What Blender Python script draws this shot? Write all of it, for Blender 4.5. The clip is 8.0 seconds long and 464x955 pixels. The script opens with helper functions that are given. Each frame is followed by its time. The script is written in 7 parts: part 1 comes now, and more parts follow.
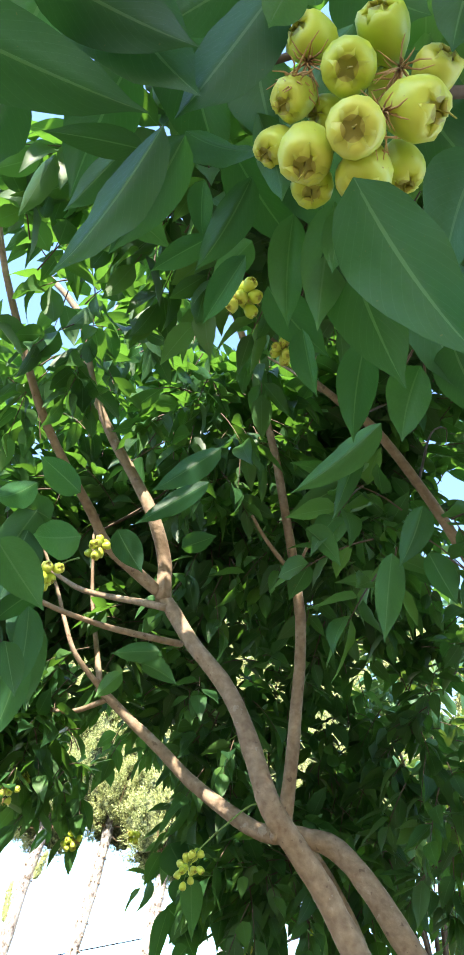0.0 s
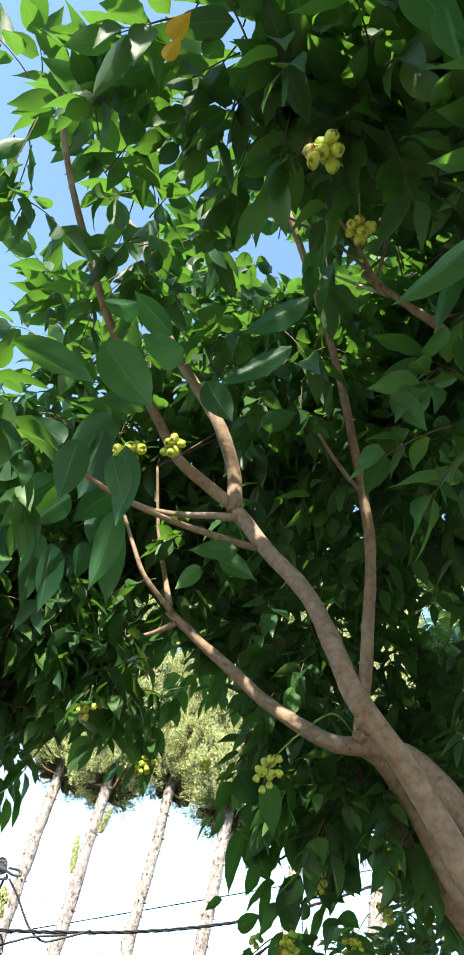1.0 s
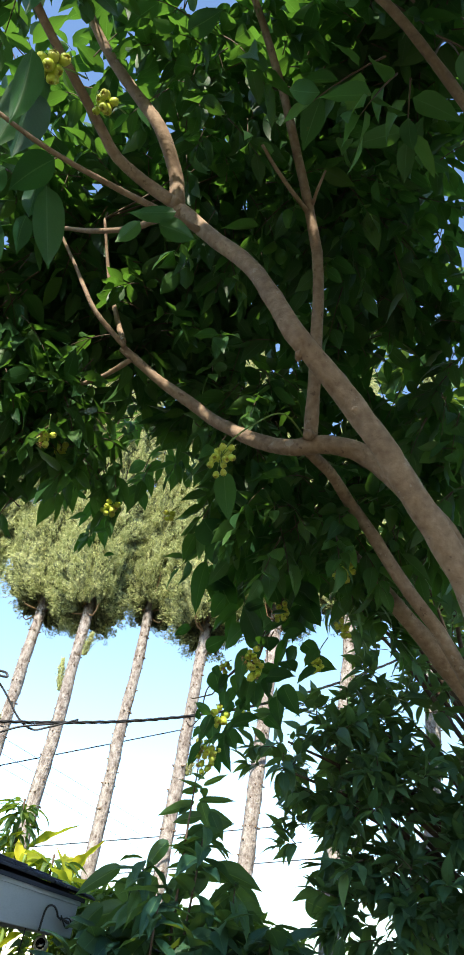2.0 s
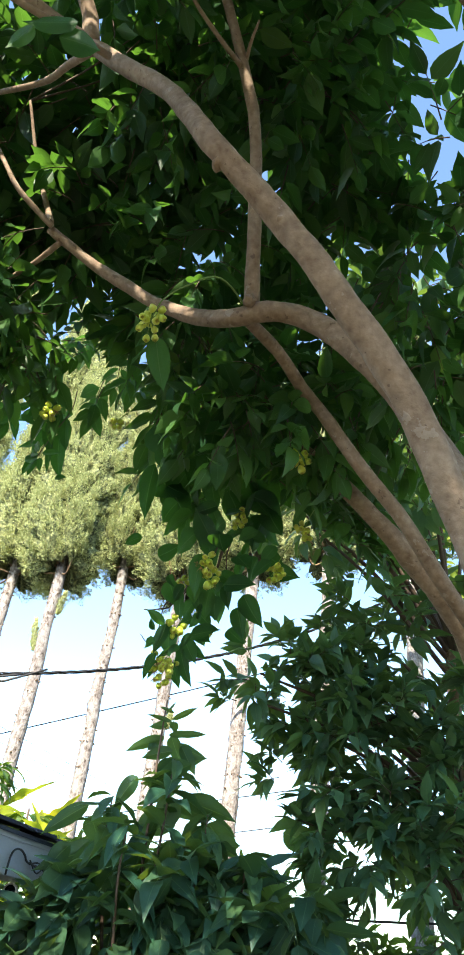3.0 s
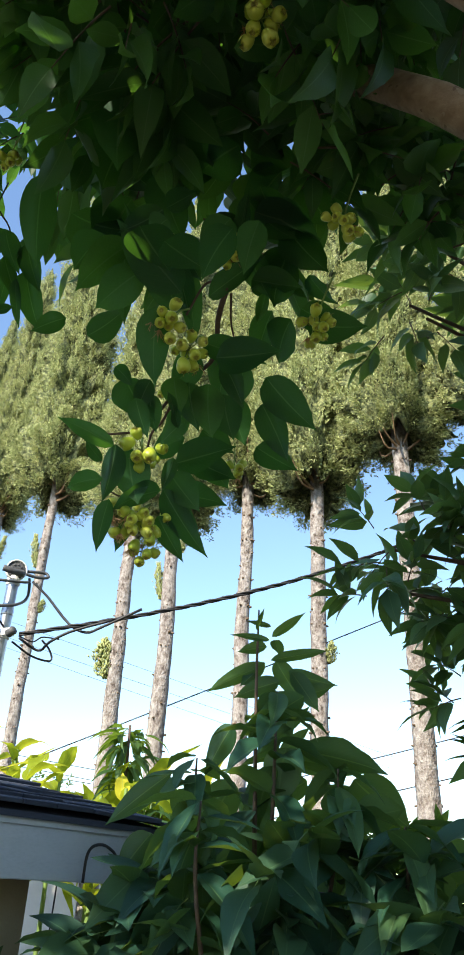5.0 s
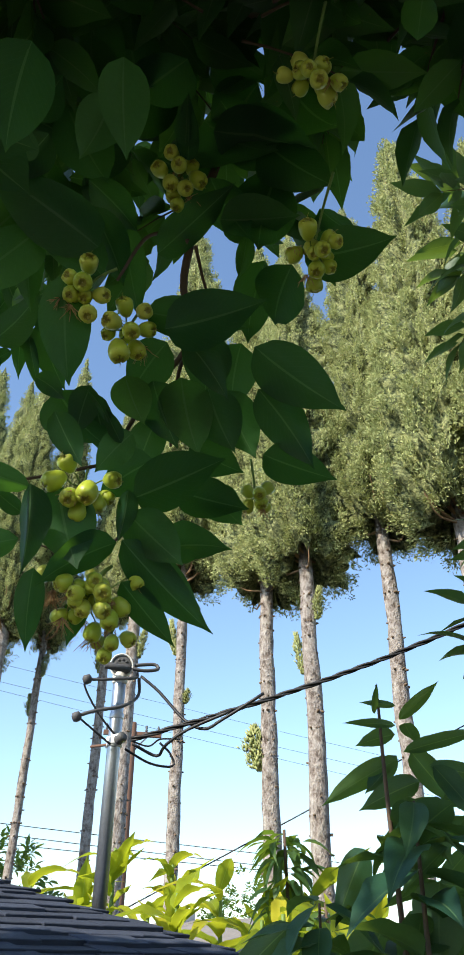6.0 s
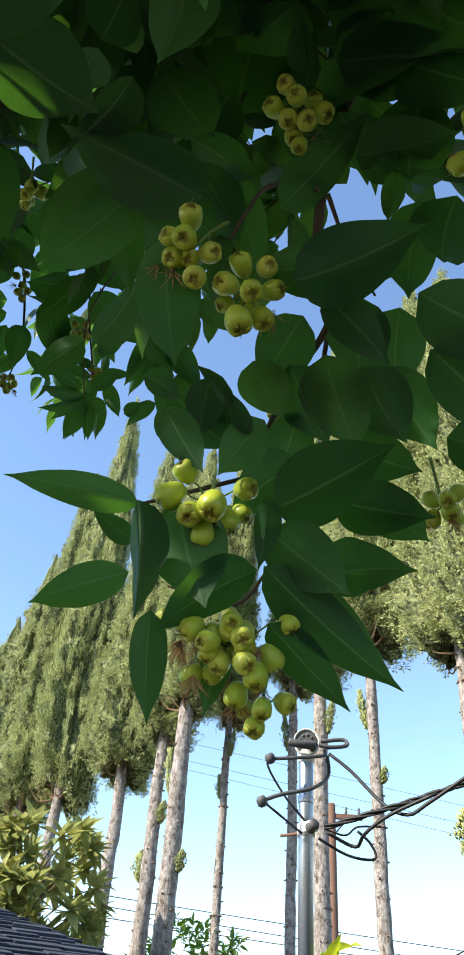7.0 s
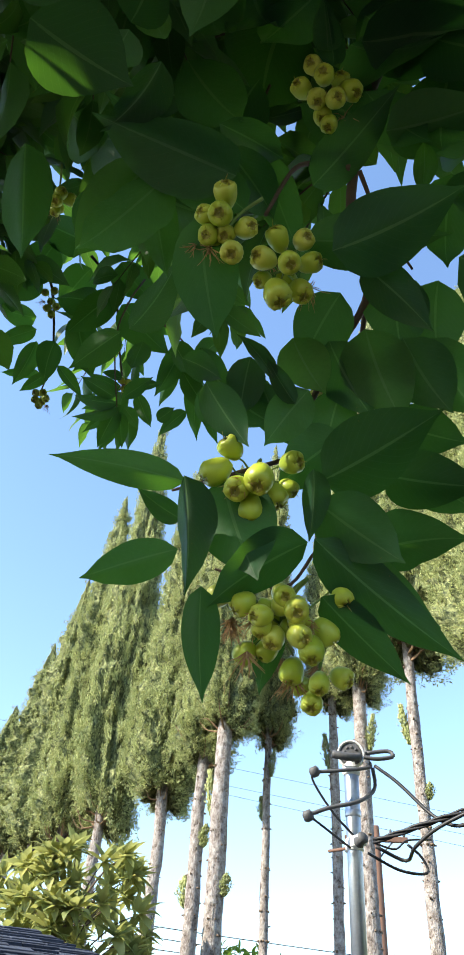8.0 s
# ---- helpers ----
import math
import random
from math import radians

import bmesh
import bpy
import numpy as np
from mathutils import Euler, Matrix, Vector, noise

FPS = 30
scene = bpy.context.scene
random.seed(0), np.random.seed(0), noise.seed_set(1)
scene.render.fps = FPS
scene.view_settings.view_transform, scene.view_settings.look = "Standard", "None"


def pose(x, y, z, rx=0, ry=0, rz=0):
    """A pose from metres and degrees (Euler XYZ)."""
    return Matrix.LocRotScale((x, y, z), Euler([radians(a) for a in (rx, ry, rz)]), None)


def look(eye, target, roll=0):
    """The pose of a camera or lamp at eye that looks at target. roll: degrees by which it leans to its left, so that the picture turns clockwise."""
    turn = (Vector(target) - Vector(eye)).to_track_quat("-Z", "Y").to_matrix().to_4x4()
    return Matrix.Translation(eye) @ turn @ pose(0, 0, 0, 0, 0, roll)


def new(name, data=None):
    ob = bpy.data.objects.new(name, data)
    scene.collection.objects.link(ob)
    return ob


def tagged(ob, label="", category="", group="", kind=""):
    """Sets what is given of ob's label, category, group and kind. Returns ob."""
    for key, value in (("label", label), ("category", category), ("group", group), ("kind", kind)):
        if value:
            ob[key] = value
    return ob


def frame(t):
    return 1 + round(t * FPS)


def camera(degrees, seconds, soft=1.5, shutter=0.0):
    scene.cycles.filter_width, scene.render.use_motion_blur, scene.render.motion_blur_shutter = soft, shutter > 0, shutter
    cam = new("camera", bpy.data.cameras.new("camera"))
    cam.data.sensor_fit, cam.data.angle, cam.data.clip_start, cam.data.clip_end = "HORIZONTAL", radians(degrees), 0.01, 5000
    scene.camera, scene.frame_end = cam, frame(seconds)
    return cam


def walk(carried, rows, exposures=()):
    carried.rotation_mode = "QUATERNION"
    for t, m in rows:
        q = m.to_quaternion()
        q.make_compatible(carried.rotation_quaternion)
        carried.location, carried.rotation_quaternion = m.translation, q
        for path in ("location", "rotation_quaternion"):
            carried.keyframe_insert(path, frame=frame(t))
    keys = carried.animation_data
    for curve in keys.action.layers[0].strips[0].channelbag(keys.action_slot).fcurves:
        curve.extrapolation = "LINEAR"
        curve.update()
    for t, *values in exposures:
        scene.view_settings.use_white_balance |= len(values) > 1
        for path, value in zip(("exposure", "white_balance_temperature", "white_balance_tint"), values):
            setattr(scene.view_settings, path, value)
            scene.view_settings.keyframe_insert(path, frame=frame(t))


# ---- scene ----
cam = camera(34.96, 8.0, soft=1.8)
PATH = [
    (0, (-0.007, -0.042, 2.302), (-0.274, 1.371, 3.692), 14.8),
    (0.5, (0.0, -0.036, 2.299), (-0.312, 1.377, 3.68), 13.0),
    (1, (-0.07, 0.16, 2.082), (-0.449, 1.597, 3.42), 16.2),
    (1.5, (-0.021, 0.357, 1.737), (-0.376, 1.865, 3.002), 15.4),
    (2, (0.106, 0.618, 1.488), (-0.175, 2.24, 2.623), 10.6),
    (2.2, (0.167, 0.715, 1.456), (-0.046, 2.361, 2.572), 7.8),
    (3.3, (0.302, 1.184, 1.258), (0.007, 2.825, 2.363), 7.2),
    (3.5, (0.314, 1.267, 1.259), (-0.09, 2.894, 2.35), 8.8),
    (4, (0.429, 1.735, 1.302), (0.02, 3.386, 2.355), 6.5),
    (4.2, (0.475, 2.028, 1.362), (0.064, 3.685, 2.404), 3.7),
    (5.3, (0.531, 3.244, 1.726), (-0.304, 4.782, 2.694), 1.9),
    (5.5, (0.524, 3.429, 1.788), (-0.357, 4.923, 2.784), 0.5),
    (6, (0.503, 3.69, 1.923), (-0.543, 4.978, 3.04), 0.4),
    (6.5, (0.423, 3.86, 1.996), (-0.812, 4.829, 3.236), 4.2),
    (7, (0.287, 3.946, 2.039), (-1.003, 4.822, 3.292), 4.8),
    (7.5, (0.238, 3.947, 2.057), (-1.057, 4.796, 3.324), 4.4),
    (8, (0.234, 3.957, 1.997), (-1.069, 4.748, 3.292), 4.4),
]
KELVIN, TINT = 7000, 7.0
EXPOSURES = [(t, stops, KELVIN, TINT) for t, stops in ((0.0, 2.45), (0.5, 2.05), (1.0, 1.92), (2.0, 1.32), (3.5, 2.0), (4.2, 1.8), (5.3, 1.02), (6.0, 0.92), (7.0, 1.22), (8.0, 1.47))]
walk(cam, [(t, look(eye, target, roll)) for t, eye, target, roll in PATH], EXPOSURES)

# ---- light ----
SUN_AZ, SUN_EL = 188.0, 36.0          # compass-like: degrees clockwise from +y, and height
sun_dir = Vector((math.sin(radians(SUN_AZ)) * math.cos(radians(SUN_EL)), math.cos(radians(SUN_AZ)) * math.cos(radians(SUN_EL)), math.sin(radians(SUN_EL))))
world = bpy.data.worlds.new("world")
scene.world = world
world.use_nodes = True
wn = world.node_tree.nodes
sky = wn.new("ShaderNodeTexSky")
sky.sky_type = "NISHITA"
sky.sun_disc = False
sky.sun_elevation = radians(SUN_EL)
sky.sun_rotation = radians(SUN_AZ)
sky.air_density, sky.dust_density, sky.ozone_density = 1.15, 0.3, 2.4
wn["Background"].inputs[1].default_value = 0.14
hue = wn.new("ShaderNodeMix")
hue.data_type, hue.blend_type = "RGBA", "MULTIPLY"
hue.inputs[0].default_value = 1.0
hue.inputs[7].default_value = (0.95, 1.02, 1.13, 1)
world.node_tree.links.new(sky.outputs[0], hue.inputs[6])
world.node_tree.links.new(hue.outputs[2], wn["Background"].inputs[0])
sun = new("sun", bpy.data.lights.new("sun", "SUN"))
sun.data.energy, sun.data.angle, sun.data.color = 4.0, radians(0.55), (1.0, 0.94, 0.82)
sun.matrix_world = look(sun_dir * 30, (0, 0, 0))

# ---- materials ----


def nodes_of(name):
    m = bpy.data.materials.new(name)
    m.use_nodes = True
    nt = m.node_tree
    return m, nt, nt.nodes["Principled BSDF"], nt.nodes, nt.links


def ramp(nt, fac, stops):
    r = nt.nodes.new("ShaderNodeValToRGB")
    while len(r.color_ramp.elements) < len(stops):
        r.color_ramp.elements.new(0.5)
    for e, (p, c) in zip(r.color_ramp.elements, stops):
        e.position, e.color = p, (*c, 1)
    nt.links.new(fac, r.inputs[0])
    return r.outputs[0]


def noise_fac(nt, scale, detail=4, coord="Object", rough=0.55, stretch=None):
    tc = nt.nodes.new("ShaderNodeTexCoord")
    n = nt.nodes.new("ShaderNodeTexNoise")
    n.inputs["Scale"].default_value, n.inputs["Detail"].default_value, n.inputs["Roughness"].default_value = scale, detail, rough
    src = tc.outputs[coord]
    if stretch:
        mp = nt.nodes.new("ShaderNodeMapping")
        mp.inputs["Scale"].default_value = stretch
        nt.links.new(src, mp.inputs[0])
        src = mp.outputs[0]
    nt.links.new(src, n.inputs["Vector"])
    return n.outputs["Fac"]


def mixc(nt, fac, a, b, mode="MIX"):
    m = nt.nodes.new("ShaderNodeMix")
    m.data_type, m.blend_type = "RGBA", mode
    for sock, val in ((m.inputs[0], fac), (m.inputs[6], a), (m.inputs[7], b)):
        if isinstance(val, (int, float)):
            sock.default_value = val
        elif isinstance(val, tuple):
            sock.default_value = (*val, 1)
        else:
            nt.links.new(val, sock)
    return m.outputs[2]


def maths(nt, op, a, b=0.0, c=0.0):
    m = nt.nodes.new("ShaderNodeMath")
    m.operation = op
    for sock, val in zip(m.inputs, (a, b, c)):
        if isinstance(val, (int, float)):
            sock.default_value = val
        else:
            nt.links.new(val, sock)
    return m.outputs[0]


def bump(nt, p, height, strength=0.4, dist=0.01):
    b = nt.nodes.new("ShaderNodeBump")
    b.inputs["Strength"].default_value, b.inputs["Distance"].default_value = strength, dist
    nt.links.new(height, b.inputs["Height"])
    nt.links.new(b.outputs[0], p.inputs["Normal"])


def leaf_material(name, dark, mid, light, vein, rand="island", gloss=0.38, translucent=0.4, through_col=None, spots=0.25, spec=0.4):
    """A leaf blade: midrib and side veins along the UV, tone by leaf, brown flecks, light that shines through."""
    m, nt, p, n, l = nodes_of(name)
    if rand == "island":
        g = n.new("ShaderNodeNewGeometry")
        rnd = g.outputs["Random Per Island"]
    else:
        g = n.new("ShaderNodeObjectInfo")
        rnd = g.outputs["Random"]
    base = ramp(nt, rnd, [(0.0, dark), (0.55, mid), (0.93, light), (1.0, tuple(min(1, v * f) for v, f in zip(light, (1.3, 1.2, 0.8))))])
    blotch = noise_fac(nt, 22, 4)
    base = mixc(nt, maths(nt, "MULTIPLY", blotch, 0.5), base, tuple(v * 0.55 for v in mid))
    uv = n.new("ShaderNodeTexCoord")
    sep = n.new("ShaderNodeSeparateXYZ")
    l.new(uv.outputs["UV"], sep.inputs[0])
    across = maths(nt, "ABSOLUTE", maths(nt, "SUBTRACT", sep.outputs[0], 0.5))
    rib = maths(nt, "LESS_THAN", across, 0.02)
    slant = maths(nt, "SUBTRACT", maths(nt, "MULTIPLY", sep.outputs[1], 13.0), maths(nt, "MULTIPLY", across, 9.0))
    side = maths(nt, "LESS_THAN", maths(nt, "ABSOLUTE", maths(nt, "SUBTRACT", maths(nt, "FRACT", slant), 0.5)), 0.035)
    base = mixc(nt, maths(nt, "MULTIPLY", side, 0.16), base, vein)
    base = mixc(nt, maths(nt, "MULTIPLY", rib, 0.75), base, vein)
    fleck = noise_fac(nt, 55, 2)
    f2 = maths(nt, "MULTIPLY", maths(nt, "GREATER_THAN", fleck, 0.735), spots)
    base = mixc(nt, f2, base, (0.16, 0.09, 0.03))
    l.new(base, p.inputs["Base Color"])
    l.new(maths(nt, "ADD", gloss, maths(nt, "MULTIPLY", blotch, 0.18)), p.inputs["Roughness"])
    p.inputs["Specular IOR Level"].default_value = spec
    tb = n.new("ShaderNodeBump")
    tb.inputs["Strength"].default_value, tb.inputs["Distance"].default_value = 0.25, 0.002
    l.new(maths(nt, "ADD", maths(nt, "MULTIPLY", maths(nt, "ADD", rib, side), -1.0), blotch), tb.inputs["Height"])
    l.new(tb.outputs[0], p.inputs["Normal"])
    tr = n.new("ShaderNodeBsdfTranslucent")
    tc = through_col or (0.30, 0.46, 0.035)
    l.new(mixc(nt, 0.72, base, tc), tr.inputs["Color"])
    mx = n.new("ShaderNodeMixShader")
    mx.inputs[0].default_value = translucent
    l.new(p.outputs[0], mx.inputs[1])
    l.new(tr.outputs[0], mx.inputs[2])
    l.new(mx.outputs[0], n["Material Output"].inputs["Surface"])
    return m


def surface(name, stops, scale=8, rough=0.7, bump_s=0.3, bump_d=0.01, fine=60, stretch=None, metal=0.0, coord="Object", spec=0.4):
    """A solid surface: two scales of tone and a fine relief."""
    m, nt, p, n, l = nodes_of(name)
    big = noise_fac(nt, scale, 5, coord, stretch=stretch)
    small = noise_fac(nt, fine, 3, coord, stretch=stretch)
    mixed = maths(nt, "ADD", maths(nt, "MULTIPLY", big, 0.65), maths(nt, "MULTIPLY", small, 0.35))
    l.new(ramp(nt, mixed, stops), p.inputs["Base Color"])
    p.inputs["Roughness"].default_value, p.inputs["Metallic"].default_value = rough, metal
    p.inputs["Specular IOR Level"].default_value = spec
    bump(nt, p, mixed, bump_s, bump_d)
    return m


LEAF_ARGS = dict(dark=(0.011, 0.046, 0.018), mid=(0.028, 0.096, 0.030), light=(0.072, 0.165, 0.044), vein=(0.08, 0.16, 0.07), through_col=(0.16, 0.38, 0.035), gloss=0.38, translucent=0.36, spots=0.4)
M_LEAF_ONE = leaf_material("rose_apple_leaf", rand="object", **{**LEAF_ARGS, "dark": (0.007, 0.036, 0.019), "mid": (0.017, 0.071, 0.034), "light": (0.046, 0.135, 0.040), "through_col": (0.13, 0.36, 0.025), "gloss": 0.36, "translucent": 0.35, "spec": 0.24})
M_LEAF = leaf_material("rose_apple_foliage", rand="island", **LEAF_ARGS)
M_YELLOWLEAF = leaf_material("yellowed_leaf", (0.5, 0.3, 0.02), (0.7, 0.42, 0.03), (0.75, 0.5, 0.05), (0.7, 0.5, 0.15), rand="object", through_col=(0.8, 0.45, 0.03))
M_SHRUB = leaf_material("shrub_leaf", (0.014, 0.06, 0.045), (0.03, 0.105, 0.066), (0.085, 0.17, 0.062), (0.13, 0.22, 0.09), rand="object", gloss=0.4, translucent=0.3)
M_SHRUBF = leaf_material("shrub_foliage", (0.014, 0.055, 0.040), (0.026, 0.085, 0.055), (0.06, 0.13, 0.055), (0.1, 0.18, 0.08), gloss=0.42, translucent=0.25)
M_BAY = leaf_material("bay_foliage", (0.025, 0.085, 0.060), (0.05, 0.140, 0.085), (0.11, 0.22, 0.10), (0.1, 0.18, 0.09), gloss=0.4, translucent=0.3)
M_HEDGE = leaf_material("hedge_foliage", (0.02, 0.065, 0.028), (0.042, 0.11, 0.036), (0.11, 0.19, 0.045), (0.1, 0.18, 0.06), gloss=0.4)
M_CITRUS = leaf_material("citrus_foliage", (0.06, 0.12, 0.025), (0.13, 0.22, 0.035), (0.3, 0.34, 0.05), (0.2, 0.28, 0.08), gloss=0.4, translucent=0.42, through_col=(0.5, 0.6, 0.05))
M_CANNA = leaf_material("canna_leaf", (0.2, 0.29, 0.02), (0.42, 0.47, 0.03), (0.68, 0.6, 0.05), (0.4, 0.5, 0.12), rand="object", gloss=0.45, translucent=0.5, through_col=(0.55, 0.62, 0.04))
M_LOQUAT = leaf_material("loquat_foliage", (0.09, 0.14, 0.06), (0.24, 0.28, 0.1), (0.5, 0.48, 0.18), (0.34, 0.36, 0.18), gloss=0.5, translucent=0.42, through_col=(0.55, 0.56, 0.18))


def bark_material():
    """Smooth tan bark with darker scars, pale lichen patches and fine rings."""
    m, nt, p, n, l = nodes_of("rose_apple_bark")
    big, small = noise_fac(nt, 7, 4), noise_fac(nt, 38, 5)
    mixed = maths(nt, "ADD", maths(nt, "MULTIPLY", big, 0.42), maths(nt, "MULTIPLY", small, 0.58))
    base = ramp(nt, mixed, [(0.28, (0.14, 0.086, 0.056)), (0.46, (0.225, 0.155, 0.108)), (0.56, (0.275, 0.195, 0.14)), (0.72, (0.37, 0.28, 0.205))])
    scar = maths(nt, "GREATER_THAN", noise_fac(nt, 34, 2), 0.69)
    base = mixc(nt, maths(nt, "MULTIPLY", scar, 0.55), base, (0.09, 0.055, 0.04))
    pale = maths(nt, "GREATER_THAN", noise_fac(nt, 16, 5), 0.66)
    base = mixc(nt, maths(nt, "MULTIPLY", pale, 0.25), base, (0.45, 0.40, 0.35))
    l.new(base, p.inputs["Base Color"])
    p.inputs["Roughness"].default_value = 0.82
    p.inputs["Specular IOR Level"].default_value = 0.3
    bump(nt, p, maths(nt, "ADD", mixed, maths(nt, "MULTIPLY", scar, 0.25)), 0.8, 0.012)
    return m


M_BARK = bark_material()
M_TWIG = surface("twig_bark", [(0.2, (0.05, 0.033, 0.025)), (0.8, (0.14, 0.092, 0.066))], 20, 0.8, 0.3, 0.004, 90)
M_GREENSTEM = surface("green_stalk", [(0.2, (0.1, 0.17, 0.04)), (0.8, (0.2, 0.3, 0.08))], 20, 0.6, 0.2, 0.003, 90)
M_CYBARK = surface("cypress_bark", [(0.34, (0.06, 0.045, 0.038)), (0.42, (0.19, 0.155, 0.14)), (0.52, (0.31, 0.275, 0.26)), (0.66, (0.46, 0.425, 0.41))], 14, 0.9, 1.0, 0.04, 46, stretch=(1.4, 1.4, 1.0))
M_STUB = surface("stub_wood", [(0.2, (0.1, 0.07, 0.05)), (0.8, (0.24, 0.17, 0.12))], 30, 0.95)
M_DRY = surface("dry_twig", [(0.2, (0.16, 0.09, 0.05)), (0.8, (0.34, 0.22, 0.13))], 14, 0.9)
M_STAMEN = surface("dry_stamen", [(0.2, (0.32, 0.17, 0.08)), (0.8, (0.5, 0.31, 0.16))], 60, 0.9, 0.3, 0.002, 200)
M_POLEWOOD = surface("weathered_pole_wood", [(0.2, (0.1, 0.055, 0.04)), (0.8, (0.22, 0.12, 0.085))], 3, 0.9, 0.4, 0.01, 40, stretch=(4, 4, 0.4))
M_PIPE = surface("galvanised_pipe", [(0.2, (0.27, 0.30, 0.35)), (0.8, (0.46, 0.49, 0.54))], 9, 0.36, 0.12, 0.003, 60, metal=0.85)
M_CAPWHITE = surface("cast_aluminium_cap", [(0.2, (0.72, 0.72, 0.71)), (0.8, (0.86, 0.86, 0.85))], 14, 0.5, 0.15, 0.003, 90, metal=0.0)
M_CABLE = surface("black_cable", [(0.2, (0.012, 0.012, 0.014)), (0.8, (0.03, 0.03, 0.034))], 30, 0.5, 0.1, 0.001, 120)
M_TAPE = surface("grey_tape", [(0.2, (0.045, 0.045, 0.05)), (0.8, (0.12, 0.12, 0.125))], 30, 0.6, 0.2, 0.002, 120)
M_FASCIA = surface("painted_fascia", [(0.15, (0.30, 0.34, 0.40)), (0.5, (0.44, 0.48, 0.54)), (0.85, (0.52, 0.56, 0.60))], 3, 0.6, 0.15, 0.004, 40, stretch=(1, 1, 3))
M_WALL = surface("tan_stucco", [(0.2, (0.3, 0.26, 0.18)), (0.8, (0.42, 0.37, 0.27))], 4, 0.9, 0.5, 0.006, 90)
M_GROUND = surface("garden_soil", [(0.2, (0.06, 0.05, 0.03)), (0.5, (0.13, 0.11, 0.07)), (0.8, (0.11, 0.14, 0.05))], 0.8, 0.95, 0.6, 0.03, 14)
M_LENS = surface("dark_lens", [(0.2, (0.008, 0.008, 0.01)), (0.8, (0.014, 0.014, 0.016))], 10, 0.12, 0.0, 0.001, 50)
M_FARWALL = surface("far_stucco", [(0.2, (0.5, 0.47, 0.42)), (0.8, (0.62, 0.59, 0.53))], 2, 0.9)
M_FARROOF = surface("far_roof", [(0.2, (0.16, 0.14, 0.13)), (0.8, (0.3, 0.27, 0.24))], 3, 0.9, 0.4, 0.02, 20)


def shingle_material():
    m, nt, p, n, l = nodes_of("asphalt_shingle")
    oi = n.new("ShaderNodeObjectInfo")
    grain = noise_fac(nt, 260, 2)
    base = ramp(nt, oi.outputs["Random"], [(0.0, (0.011, 0.015, 0.030)), (0.6, (0.020, 0.027, 0.050)), (1.0, (0.036, 0.046, 0.078))])
    l.new(mixc(nt, maths(nt, "MULTIPLY", grain, 0.6), base, (0.04, 0.05, 0.08)), p.inputs["Base Color"])
    p.inputs["Roughness"].default_value = 0.9
    bump(nt, p, grain, 0.6, 0.004)
    return m


def fruit_material():
    m, nt, p, n, l = nodes_of("rose_apple_fruit")
    oi = n.new("ShaderNodeObjectInfo")
    base = ramp(nt, oi.outputs["Random"], [(0.0, (0.33, 0.43, 0.03)), (0.5, (0.43, 0.50, 0.055)), (1.0, (0.53, 0.54, 0.10))])
    blot = noise_fac(nt, 45, 4)
    base = mixc(nt, maths(nt, "MULTIPLY", blot, 0.5), base, (0.36, 0.46, 0.06))
    tc = n.new("ShaderNodeTexCoord")
    sep = n.new("ShaderNodeSeparateXYZ")
    l.new(tc.outputs["Object"], sep.inputs[0])
    # the crown end of the fruit is paler and a little russet
    crown = maths(nt, "MULTIPLY", maths(nt, "SUBTRACT", maths(nt, "MULTIPLY", sep.outputs[2], 90.0), 1.1), 0.9)
    cl = n.new("ShaderNodeClamp")
    l.new(crown, cl.inputs[0])
    base = mixc(nt, maths(nt, "MULTIPLY", cl.outputs[0], 0.4), base, (0.5, 0.44, 0.06))
    # a brown dimple inside the calyx lobes
    off = maths(nt, "SQRT", maths(nt, "ADD", maths(nt, "MULTIPLY", sep.outputs[0], sep.outputs[0]), maths(nt, "MULTIPLY", sep.outputs[1], sep.outputs[1])))
    dimple = maths(nt, "MULTIPLY", maths(nt, "LESS_THAN", maths(nt, "ADD", off, maths(nt, "MULTIPLY", blot, 0.003)), 0.0088), maths(nt, "GREATER_THAN", sep.outputs[2], 0.008))
    base = mixc(nt, maths(nt, "MULTIPLY", dimple, 0.5), base, (0.2, 0.11, 0.03))
    spk = maths(nt, "GREATER_THAN", noise_fac(nt, 130, 2), 0.74)
    base = mixc(nt, maths(nt, "MULTIPLY", spk, 0.5), base, (0.25, 0.13, 0.04))
    l.new(base, p.inputs["Base Color"])
    p.inputs["Roughness"].default_value = 0.38
    p.inputs["Subsurface Weight"].default_value = 0.06
    p.inputs["Subsurface Radius"].default_value = (0.01, 0.008, 0.002)
    bump(nt, p, blot, 0.15, 0.003)
    return m


